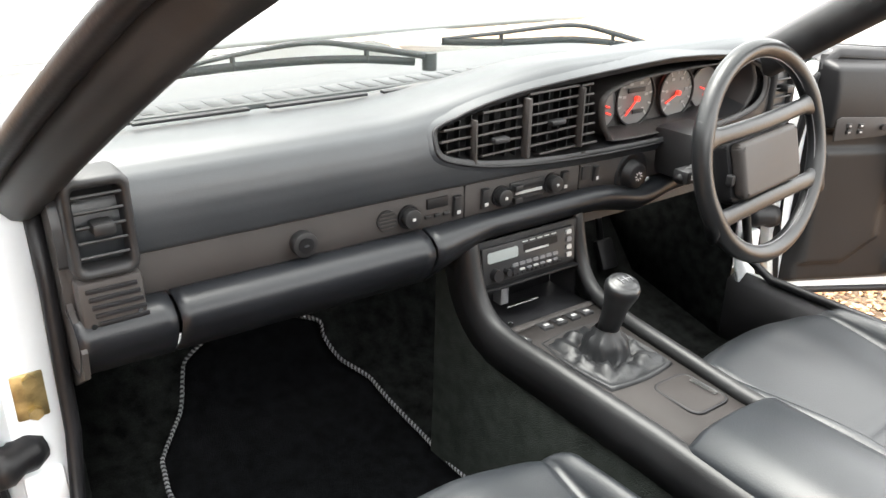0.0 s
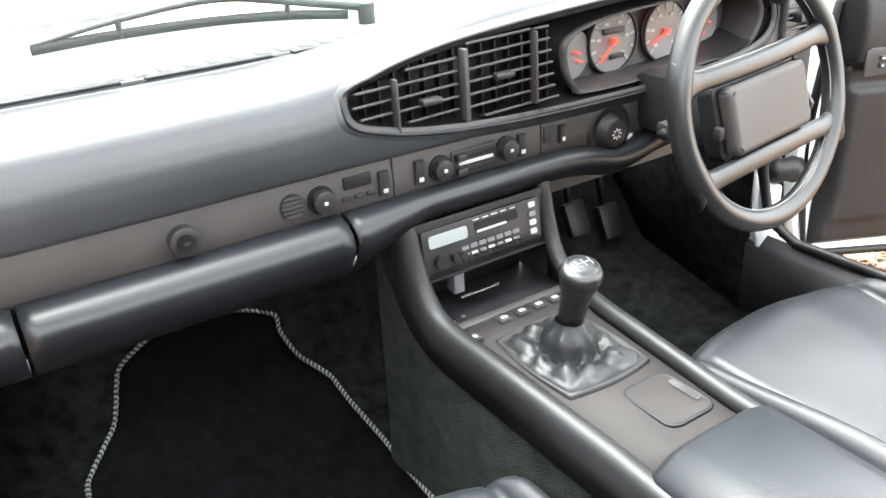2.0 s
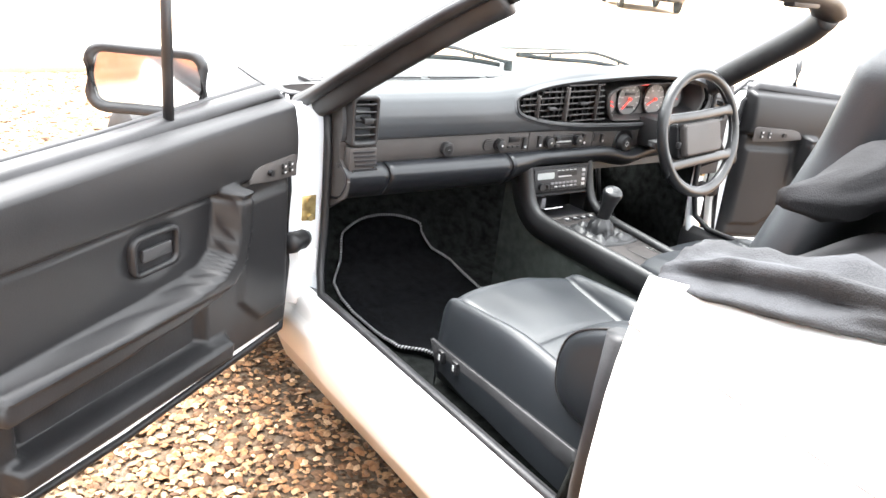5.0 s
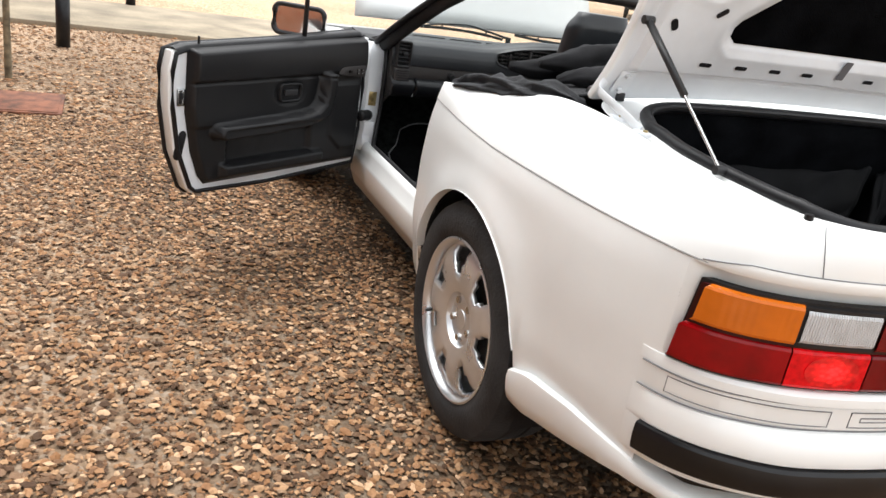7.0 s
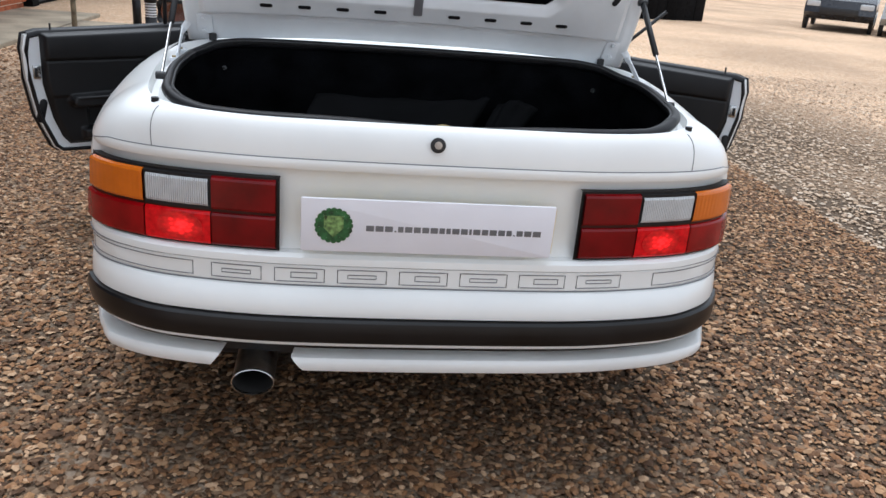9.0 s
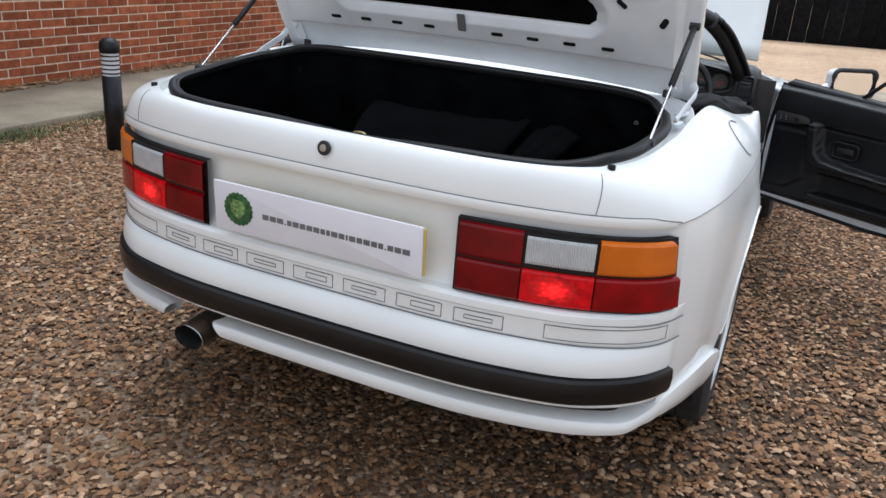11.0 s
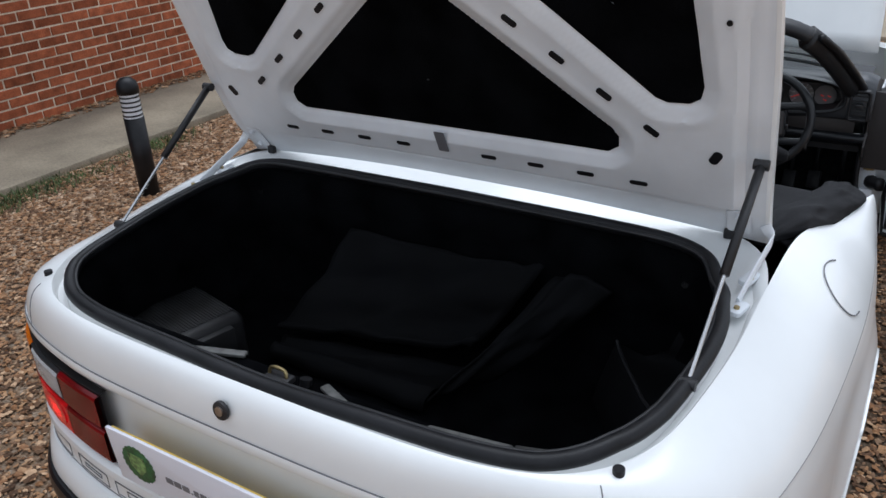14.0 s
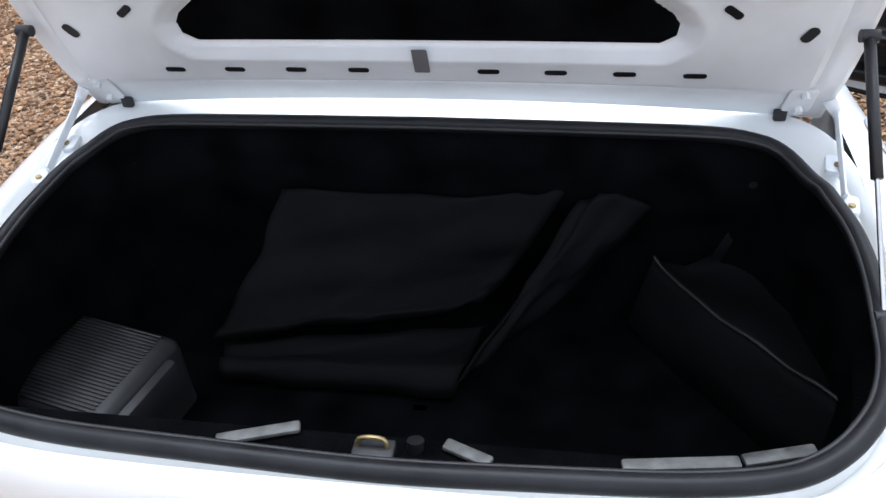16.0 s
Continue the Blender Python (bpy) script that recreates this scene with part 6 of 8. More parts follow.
# wells behind the oval
well = []
for y, g in ((1.445, 0.0), (1.50, -0.006), (1.545, -0.012)):
    well.append([Vector((x, y + 0.02 * x * x, z)) for x, z in (oval(i / 72, g) for i in range(72))])
well.append([Vector((OVAL_C[0], 1.56, OVAL_C[1])) + (p - Vector((OVAL_C[0], p.y, OVAL_C[1]))) * 0.3 for p in well[-1]])
well.append([Vector((OVAL_C[0], 1.56, OVAL_C[1])) + (p - Vector((OVAL_C[0], p.y, OVAL_C[1]))) * 0.01 for p in well[-1]])
grid("well", well, BLACK_TRIM, dash, closed_u=True)
# centre vents: slats, uprights and flaps
cv = new("centre_vent")
cv.parent = dash
VY = 1.443


def oval_span(z, x_hi):
    xs = [OVAL_C[0] - OVAL_A[0] + 0.004 * i for i in range(90)]
    xs = [x for x in xs if in_oval(x, z, -0.006)]
    return (min(xs), min(max(xs), x_hi)) if xs else None


for k in range(7):
    z = 0.748 + 0.0148 * k
    for x_lo_c, x_hi_c in ((-0.2, -0.066), (-0.062, 0.022), (0.034, 0.128), (0.132, 0.168 - 0.002 * k)):
        sp = oval_span(z, 0.2)
        if sp is None:
            continue
        a, b = max(sp[0], x_lo_c), min(sp[1], x_hi_c - (0.0 if z > 0.76 else -0.004))
        if b - a > 0.012:
            zz = z + 0.010 * ((a + b) / 2 + 0.1)
            rbox("vent_slat", ((a + b) / 2, VY + 0.006, zz), (b - a, 0.016, 0.0032), DASH_PANEL, cv, 0.001, m=Matrix.Rotation(radians(-18), 4, "X") @ Matrix.Rotation(radians(-1.5), 4, "Y"))
for x, z0, z1 in ((-0.064, 0.755, 0.818), (0.028, 0.752, 0.836), (0.130, 0.752, 0.840)):
    rbox("upright", (x, VY - 0.004, (z0 + z1) / 2), (0.0032 if x != 0.028 else 0.006, 0.014, z1 - z0), DASH_PANEL, cv, 0.0014)
for x, z in ((-0.02, 0.785), (0.082, 0.796)):
    rbox("vent_tab", (x, VY - 0.006, z), (0.027, 0.014, 0.008), BLACK_TRIM, cv, 0.003)
for k in range(14):
    x = -0.09 + 0.02 * k
    rbox("rear_vane", (x, VY + 0.026, 0.79), (0.002, 0.012, 0.085), BLACK_TRIM, cv, 0.0005)
# instrument cluster
cl = new("instrument_cluster")
cl.parent = dash
poly = smooth_line([(0.200, 0.822, 0), (0.30, 0.838, 0), (0.52, 0.838, 0), (0.56, 0.815, 0), (0.566, 0.785, 0), (0.54, 0.752, 0), (0.48, 0.745, 0), (0.24, 0.745, 0), (0.205, 0.757, 0), (0.188, 0.79, 0)], 4, True)
slab("facia", [(p.x, p.y) for p in poly], 0.006, DASH_PANEL, cl, m=frame_m((0, 1.448, 0), (1, 0, 0), (0, 0.10, 1)), bevel=0)
PC = Vector((0.38, 0.79, 0))
grid("binnacle_wall", [[Vector((PC.x + (p.x - PC.x) * k, y + 0.02 * p.x * p.x, PC.y + (p.y - PC.y) * k)) for p in poly] for k, y in ((1.035, 1.452), (1.03, 1.446), (1.0, 1.444), (0.985, 1.450), (0.985, 1.53))], DASH_PANEL, cl, closed_u=True)
CY = 1.518


def dial(cx, cz, r, needle, label):
    d = cyl("dial", (cx, CY - 0.006, cz), (cx, CY - 0.001, cz), r, DIAL, cl, n=36)
    tube("dial_rim", [Vector((cx + r * math.cos(a), CY - 0.008, cz + r * math.sin(a))) for a in [2 * math.pi * i / 36 for i in range(36)]], 0.0022, BLACK_TRIM, d, closed=True, n=6, up=(0, 1, 0))
    for i in range(11):
        a = radians(225 - 27 * i)
        rbox("tick", (cx + r * 0.84 * math.cos(a), CY - 0.007, cz + r * 0.84 * math.sin(a)), (r * 0.20, 0.001, 0.0028), LIGHT_MARK, d, 0, m=Matrix.Rotation(-a, 4, "Y"))
    for i in range(0, 11, 2):
        a = radians(225 - 27 * i)
        rbox("figure_bar", (cx + r * 0.6 * math.cos(a), CY - 0.007, cz + r * 0.6 * math.sin(a)), (r * 0.18, 0.001, 0.004), LIGHT_MARK, d, 0)
    a = radians(needle)
    rbox("needle", (cx + r * 0.36 * math.cos(a), CY - 0.012, cz + r * 0.36 * math.sin(a)), (r * 0.9, 0.002, 0.0026), RED_NEEDLE, d, 0.0005, m=Matrix.Rotation(-a, 4, "Y"))
    cyl("needle_hub", (cx, CY - 0.015, cz), (cx, CY - 0.009, cz), r * 0.10, RED_NEEDLE, d, n=14)
    return d


dial(0.327, 0.787, 0.045, 225, ""), dial(0.430, 0.785, 0.043, 205, "")
for cx, cz, nn in ((0.249, 0.780, ((0.231, 0.778), (0.261, 0.781), (0.265, 0.769))), (0.508, 0.785, ((0.499, 0.785), (0.521, 0.785), (0.509, 0.771)))):
    d = cyl("small_dial", (cx, CY - 0.005, cz), (cx, CY - 0.001, cz), 0.036, DIAL, cl, n=28)
    for nx, nz in nn:
        rbox("needle", (nx, CY - 0.008, nz), (0.013, 0.002, 0.0026), RED_NEEDLE, d, 0.0005, m=Matrix.Rotation(radians(20), 4, "Y"))
rbox("warning_light", (0.377, CY - 0.012, 0.829), (0.026, 0.003, 0.008), RED_NEEDLE, cl, 0.001)
rbox("counter", (0.327, CY - 0.009, 0.801), (0.04, 0.002, 0.008), BLACK_TRIM, cl, 0.0005)
rbox("counter", (0.334, CY - 0.009, 0.765), (0.026, 0.002, 0.007), BLACK_TRIM, cl, 0.0005)
# switch panel below the pad
grid("facia_panel", [[Vector((x, y + 0.02 * x * x, z)) for x in [DX0 + (0.62 - DX0) * i / 40 for i in range(41)]] for y, z in ((1.452, 0.735), (1.447, 0.728), (1.446, 0.70), (1.447, 0.672), (1.455, 0.668))], DASH_PANEL, dash, label="brown-grey plastic switch panel")
for x in (-0.072, 0.145):
    rbox("panel_joint", (x, 1.447, 0.702), (0.0016, 0.003, 0.05), BLACK_RUBBER, dash, 0)


def knob(x, z, r, depth, ringed=True, y0=1.447):
    k = cyl("knob", (x, y0, z), (x, y0 - depth, z), r, BLACK_TRIM, dash, n=24, bevel=0.002)
    if ringed:
        cyl("knob_ring", (x, y0 + 0.001, z), (x, y0 - 0.004, z), r * 1.25, BLACK_RUBBER, k, n=24)
    rbox("symbol", (x, y0 - depth - 0.0008, z), (r * 0.35, 0.0015, r * 0.3), LIGHT_MARK, k, 0.0004)
    return k


kk = cyl("glovebox_lock", (-0.317, 1.449, 0.70), (-0.317, 1.434, 0.70), 0.016, BLACK_TRIM, dash, n=28, bevel=0.002)
cyl("key_barrel", (-0.317, 1.435, 0.70), (-0.317, 1.4325, 0.70), 0.010, BLACK_RUBBER, kk, n=20)
rbox("key_slot", (-0.317, 1.432, 0.70), (0.007, 0.001, 0.003), STEEL, kk, 0)
sg = cyl("sensor_grille", (-0.197, 1.4465, 0.702), (-0.197, 1.4445, 0.702), 0.015, BLACK_TRIM, dash, n=24)
for i in range(5):
    dz = -0.010 + 0.005 * i
    rbox("grille_bar", (-0.197, 1.444, 0.702 + dz), (2 * math.sqrt(0.0145 ** 2 - dz * dz) * 0.9, 0.002, 0.002), DASH_PANEL, sg, 0)
knob(-0.164, 0.701, 0.013, 0.015)
rbox("clock_window", (-0.118, 1.4455, 0.712), (0.034, 0.004, 0.014), BLACK_RUBBER, dash, 0.001)
for i in range(3):
    rbox("clock_button", (-0.133 + 0.015 * i, 1.4455, 0.694), (0.010, 0.005, 0.005), BLACK_TRIM, dash, 0.001)


def rocker(x, z, w=0.013, h=0.030, tilt=8, mark=True):
    r = rbox("rocker_switch", (x, 1.445, z), (w, 0.008, h), BLACK_TRIM, dash, 0.0015, m=Matrix.Rotation(radians(tilt), 4, "X"))
    if mark:
        rbox("symbol", (x, 1.4398, z - h * 0.26), (w * 0.45, 0.001, 0.005), LIGHT_MARK, r, 0)
    return r


rocker(-0.086, 0.701), rocker(-0.038, 0.702), rocker(0.112, 0.701), rocker(0.178, 0.701, 0.010, 0.024)
rbox("switch_blank", (0.158, 1.4455, 0.705), (0.018, 0.003, 0.022), BLACK_TRIM, dash, 0.001)
knob(-0.009, 0.700, 0.0125, 0.015, True), knob(0.088, 0.702, 0.0125, 0.015, True)
hs = rbox("heater_slide", (0.04, 1.4455, 0.699), (0.066, 0.004, 0.034), BLACK_TRIM, dash, 0.004)
for dz, dx in ((0.009, -0.022), (-0.009, -0.022)):
    rbox("slide_slot", (0.042, 1.443, 0.699 + dz), (0.052, 0.002, 0.006), BLACK_RUBBER, hs, 0.0008)
    rbox("slide_knob", (0.04 + dx, 1.440, 0.699 + dz), (0.014, 0.010, 0.009), BLACK_TRIM, hs, 0.002)
rbox("scale_bar", (0.042, 1.443, 0.699), (0.05, 0.0015, 0.004), LIGHT_MARK, hs, 0)
lk = lathe("light_switch", [(0.0, 0.0), (0.039, 0.0), (0.038, 0.004), (0.030, 0.005), (0.027, 0.003), (0.023, 0.004), (0.021, 0.015), (0.017, 0.018), (0.0, 0.018)], BLACK_RUBBER, dash, n=36, m=frame_m((0.263, 1.450, 0.684), (1, 0, 0), (0, 0, 1)))
for i in range(8):
    a = 2 * math.pi * i / 8
    rbox("symbol", (0.263 + 0.006 * math.cos(a), 1.4312, 0.684 + 0.006 * math.sin(a)), (0.004, 0.001, 0.0013), LIGHT_MARK, lk, 0, m=Matrix.Rotation(-a, 4, "Y"))
# padded roll below the panel, with the glovebox lid cut out of it
ROLL = [(1.456, 0.675), (1.438, 0.676), (1.422, 0.671), (1.412, 0.662), (1.410, 0.653), (1.415, 0.641), (1.426, 0.624), (1.442, 0.608), (1.475, 0.599), (1.56, 0.60)]


def roll_piece(name, x0, x1, n, label=""):
    rows = []
    for y, z in ROLL:
        row = []
        for i in range(n + 1):
            x = x0 + (x1 - x0) * i / n
            f = 1 - 0.5 * max(0.0, min(1.0, (x + 0.14) / 0.10))
            drop = -0.018 * math.exp(-((x - 0.28) / 0.06) ** 2)
            row.append(Vector((x, 1.456 - (1.456 - y) * (0.35 + 0.65 * f) + 0.02 * x * x, 0.677 - (0.677 - z) * f + drop)))
        rows.append(row)
    return grid(name, rows, PADDED, dash, label=label, solid=0.004)


roll_piece("knee_roll", DX0, -0.4835, 8), roll_piece("glovebox_lid", -0.479, -0.146, 24, "padded glovebox lid"), roll_piece("knee_roll", -0.1415, DX1, 60)
grid("roll_backing", [[Vector((x, 1.475 + 0.02 * x * x, 0.66)), Vector((x, 1.468 + 0.02 * x * x, 0.61))] for x in (DX0 + 0.004, -0.3, 0.0, 0.3, DX1 - 0.004)], BLACK_RUBBER, dash)
# side vents
for cx, sd in ((-0.543, -1), (0.625, 1)):
    sv = new("side_vent")
    sv.parent = dash
    VX = 1.425 if sd < 0 else 1.434
    zc = 0.776 if sd < 0 else 0.782
    ring = [Vector((cx + a, VX, zc + b)) for a, b in rrect(0.066, 0.108, 0.012)]
    ring2 = [Vector((cx + a, VX - 0.006, zc + b)) for a, b in rrect(0.058, 0.100, 0.010)]
    ring3 = [Vector((cx + a, VX - 0.002, zc + b)) for a, b in rrect(0.048, 0.086, 0.006)]
    ring4 = [Vector((cx + a, VX + 0.03, zc + b)) for a, b in rrect(0.046, 0.084, 0.005)]
    back = [Vector((p.x, VX + 0.045, p.z)) for p in ring]
    grid("vent_frame", [back, ring, ring2, ring3, ring4], BLACK_TRIM, sv, closed_u=True)
    mk("vent_back", [(p.x, VX + 0.028, p.z) for p in ring4], [tuple(range(len(ring4)))], BLACK_RUBBER, sv, smooth=False)
    for k in range(5):
        rbox("vent_slat", (cx, VX + 0.006, zc - 0.032 + 0.016 * k), (0.048, 0.020, 0.003), BLACK_TRIM, sv, 0.0008, m=Matrix.Rotation(radians(-22), 4, "X"))
    rbox("vent_tab", (cx, VX - 0.006, zc + 0.003), (0.022, 0.024, 0.013), BLACK_TRIM, sv, 0.003)
lg = rbox("lower_grille", (-0.543, 1.437, 0.690), (0.066, 0.03, 0.062), DASH_PANEL, dash, 0.006)
for k in range(5):
    rbox("grille_slot", (-0.543 + 0.002 * k, 1.4217, 0.711 - 0.0095 * k), (0.052, 0.003, 0.005), BLACK_RUBBER, lg, 0.0008)
for x, z in ((-0.566, 0.672), (-0.518, 0.678)):
    cyl("screw", (x, 1.4225, z), (x, 1.4200, z), 0.003, STEEL, lg, n=10)
# defroster slots along the top of the pad
for k in range(6):
    x = -0.46 + 0.17 * k
    rbox("defroster_slot", (x + 0.07, 1.575 - 0.01 * (k > 3) + 0.02 * x * x, 0.837 + 0.024 * max(0, min(1, (x + 0.1) / 0.4))), (0.145, 0.012, 0.004), BLACK_RUBBER, dash, 0.001)

# ---- steering column and wheel ----
sw = new("steering_wheel")
sw.parent = car
tagged(sw, "four-spoke black leather steering wheel")
SWM = Matrix.Translation((0.352, 1.278, 0.747)) @ Matrix.Rotation(radians(12), 4, "Y") @ Matrix.Rotation(radians(90 - 14), 4, "X") @ Matrix.Rotation(radians(16), 4, "Z")
R0 = 0.1505
rim_rows = []
for i in range(96):
    a = 2 * math.pi * i / 96
    # the rim swells into thumb grips beside the spokes
    grip = 1 + 0.10 * math.exp(-((abs(math.sin(a)) - 0.40) / 0.16) ** 2)
    rim_rows.append([SWM @ (Vector((R0 * math.cos(a), R0 * math.sin(a), 0)) + 0.0138 * grip * (math.cos(w) * Vector((math.cos(a), math.sin(a), 0)) + math.sin(w) * Vector((0, 0, 1)))) for w in [2 * math.pi * k / 16 for k in range(16)]])
grid("wheel_rim", rim_rows, LEATHER_TRIM, sw, closed_u=True, closed_v=True)
tube("rim_stitching", [SWM @ Vector(((R0 - 0.0132) * math.cos(a), (R0 - 0.0132) * math.sin(a), 0.004)) for a in [2 * math.pi * i / 90 for i in range(90)]], 0.0008, GREY_MARK, sw, closed=True, n=5)
slab("hub_pad", rrect(0.150, 0.082, 0.010), 0.022, DASH_PANEL, sw, m=SWM @ Matrix.Translation((-0.006, -0.011, -0.004)), bevel=0.007, seg=3)
slab("hub_back", rrect(0.164, 0.098, 0.016), 0.024, BLACK_RUBBER, sw, m=SWM @ Matrix.Translation((-0.006, -0.011, -0.026)), bevel=0.004)
for t in (1, -1):
    rows = []
    for i in range(33):
        u = -1 + i / 16
        x = u * (R0 - 0.004)
        half = 0.0125 + 0.016 * max(0.0, (abs(u) - 0.72) / 0.28) ** 2
        yc = t * (0.056 + 0.004 * u * u) - 0.011
        th = 0.0075 + 0.003 * max(0.0, (abs(u) - 0.8) / 0.2)
        rows.append([SWM @ Vector((x, yc + half * math.copysign(abs(math.cos(w)) ** 0.6, math.cos(w)), th * math.sin(w) + 0.004 * (1 - u * u))) for w in [2 * math.pi * k / 16 for k in range(16)]])
    grid("spoke", rows, LEATHER_TRIM, sw, closed_u=True, caps=True)
for dx in (-0.066, 0.066):
    rbox("horn_button", SWM @ Vector((-0.088 if dx < 0 else 0.078, -0.02, 0.0)), (0.010, 0.012, 0.016), BLACK_TRIM, sw, 0.003)
col = rbox("steering_column", (0.362, 1.385, 0.715), (0.09, 0.16, 0.085), BLACK_TRIM, car, 0.018)
tube("column_stalk", [(0.335, 1.36, 0.715), (0.30, 1.375, 0.698), (0.285, 1.372, 0.69)], 0.008, BLACK_TRIM, col)
rbox("stalk_end", (0.305, 1.372, 0.695), (0.035, 0.03, 0.022), BLACK_TRIM, col, 0.005)
rbox("symbol", (0.305, 1.356, 0.696), (0.018, 0.001, 0.007), LIGHT_MARK, col, 0)
for x, z in ((0.40, 0.37), (0.49, 0.38), (0.58, 0.35)):
    pd = rbox("pedal", (x, 1.77, z), (0.05, 0.02, 0.07), BLACK_RUBBER, car, 0.006, m=Matrix.Rotation(radians(-25), 4, "X"))
    tube("pedal_arm", [(x, 1.78, z), (x, 1.83, z + 0.18)], 0.008, BLACK_TRIM, pd)

# ---- centre console ----
con = new("centre_console")
con.parent = car
tagged(con, "centre console with radio, tray and switches")
SIDE = [(1.50, 0.66), (1.452, 0.652), (1.438, 0.645), (1.425, 0.60), (1.41, 0.565), (1.385, 0.542), (1.34, 0.532), (1.25, 0.527), (1.10, 0.520), (0.92, 0.512), (0.66, 0.50)]


def con_x(y, s):
    return interp(y, [0.66, 1.1, 1.3, 1.42, 1.5], [-0.056, -0.052, -0.060, -0.070, -0.076]) if s < 0 else interp(y, [0.66, 1.1, 1.3, 1.42, 1.5], [0.120, 0.122, 0.135, 0.150, 0.155])


SIDE_C = [(p.y, p.z) for p in smooth_line([(0, y, z) for y, z in SIDE], 4)]
SIDE_N = []
for i in range(len(SIDE_C)):
    a, b = SIDE_C[max(0, i - 1)], SIDE_C[min(len(SIDE_C) - 1, i + 1)]
    d = Vector((b[0] - a[0], b[1] - a[1])).normalized()
    SIDE_N.append((d.y, -d.x) if d.x < 0 else (-d.y, d.x))
for s in (-1, 1):
    rows = []
    for dz, dx in ((-0.010, 0.019), (-0.002, 0.018), (0.003, 0.015), (0.006, 0.010), (0.006, 0.004), (0.003, -0.001), (-0.004, -0.005), (-0.014, -0.007), (-0.05, -0.006)):
        rows.append([Vector((con_x(y, s) - s * dx, y + nn[0] * (dz - 0.004), z + nn[1] * (dz - 0.004))) for (y, z), nn in zip(SIDE_C, SIDE_N)])
    grid("side_rail", rows, RAIL, con, solid=0.003)
    grid("tunnel_side", [[Vector((con_x(y, s) + s * o, y, max(zz if zz < 0.4 else z - 0.052, 0.24))) for y, z in SIDE] for zz, o in ((0.9, 0.004), (0.35, 0.009), (0.24, 0.014))], TUNNEL, con)
top = [(1.452, 0.640), (1.44, 0.632), (1.432, 0.600), (1.424, 0.570)]
low = [(1.372, 0.516), (1.34, 0.512), (1.2, 0.507), (1.095, 0.503), (1.06, 0.502)]
grid("console_top", [[Vector((con_x(y, -1) * (1 - k) + con_x(y, 1) * k, y, z)) for k in (0.07, 0.5, 0.93)] for y, z in low], CONSOLE, con, solid=0.004, label="brown-grey plastic console top")
CX = 0.037
RM = frame_m((CX, 1.434, 0.604), (1, 0, 0), (0, 0.12, 1))
slab("radio_surround", rrect(0.208, 0.072, 0.006), 0.004, BLACK_RUBBER, con, m=RM @ Matrix.Translation((0, 0, -0.002)), bevel=0.0015)
rd = slab("radio", rrect(0.178, 0.055, 0.004), 0.008, BLACK_TRIM, con, m=RM @ Matrix.Translation((0, 0, 0.0)), bevel=0.0015, label="black cassette radio")


def rb(name, x, y, w, h, d, mat, par=None):
    return slab(name, rrect(w, h, min(w, h) * 0.2, 2), d, mat, par or rd, m=RM @ Matrix.Translation((x, y, 0.007)), bevel=0.0)


rb("display", -0.052, 0.012, 0.056, 0.016, 0.002, node_mat("grey_display", (0.30, 0.33, 0.33), 0.3))
rb("cassette_slot", 0.02, 0.014, 0.066, 0.012, 0.002, BLACK_RUBBER)
rb("tape_label", 0.012, 0.008, 0.045, 0.003, 0.003, LIGHT_MARK)
for i in range(4):
    rb("button", 0.076, 0.02 - 0.012 * i, 0.010, 0.007, 0.003, LIGHT_MARK if i != 1 else GREY_MARK)
for i in range(7):
    rb("button", -0.03 + 0.013 * i, -0.008, 0.010, 0.005, 0.003, GREY_MARK)
    rb("button", -0.03 + 0.013 * i, -0.017, 0.009, 0.003, 0.003, LIGHT_MARK if i % 2 else GREY_MARK)
for i in range(11):
    rb("radio_key", -0.032 + 0.0088 * i, -0.0225, 0.0062, 0.0035, 0.003, BLACK_RUBBER)
for i in range(5):
    rb("radio_print", -0.010 + 0.014 * i, 0.0235, 0.009, 0.0016, 0.0024, LIGHT_MARK)
for x, r in ((-0.068, 0.009), (-0.048, 0.005), (-0.037, 0.005)):
    p0 = RM @ Vector((x, -0.014, 0.006))
    cyl("radio_knob", p0, RM @ Vector((x, -0.014, 0.018)), r, BLACK_RUBBER, rd, n=18)
# oddments tray
tr = new("oddments_tray")
tr.parent = con
rbox("tray_back", (CX, 1.49, 0.545), (0.2, 0.006, 0.075), BLACK_RUBBER, tr, 0.001)
rbox("tray_base", (CX, 1.438, 0.508), (0.205, 0.11, 0.006), BLACK_RUBBER, tr, 0.001)
rbox("tray_roof", (CX, 1.455, 0.568), (0.205, 0.07, 0.004), BLACK_RUBBER, tr, 0.001)
for x in (-0.066, 0.143):
    rbox("tray_side", (x, 1.462, 0.535), (0.004, 0.056, 0.06), BLACK_TRIM, tr, 0.001)
rbox("tray_lip", (CX + 0.002, 1.384, 0.514), (0.205, 0.014, 0.010), DASH_PANEL, tr, 0.003)
rbox("bracket", (0.012, 1.46, 0.535), (0.016, 0.02, 0.03), GREY_MARK, tr, 0.002)
cyl("metal_pin", (0.0, 1.43, 0.527), (0.055, 1.425, 0.53), 0.0022, STEEL, tr, n=8)
for x in (-0.008, 0.006):
    cyl("tray_stud", (x - 0.02, 1.405, 0.512), (x - 0.02, 1.405, 0.516), 0.004, STEEL, tr, n=12)
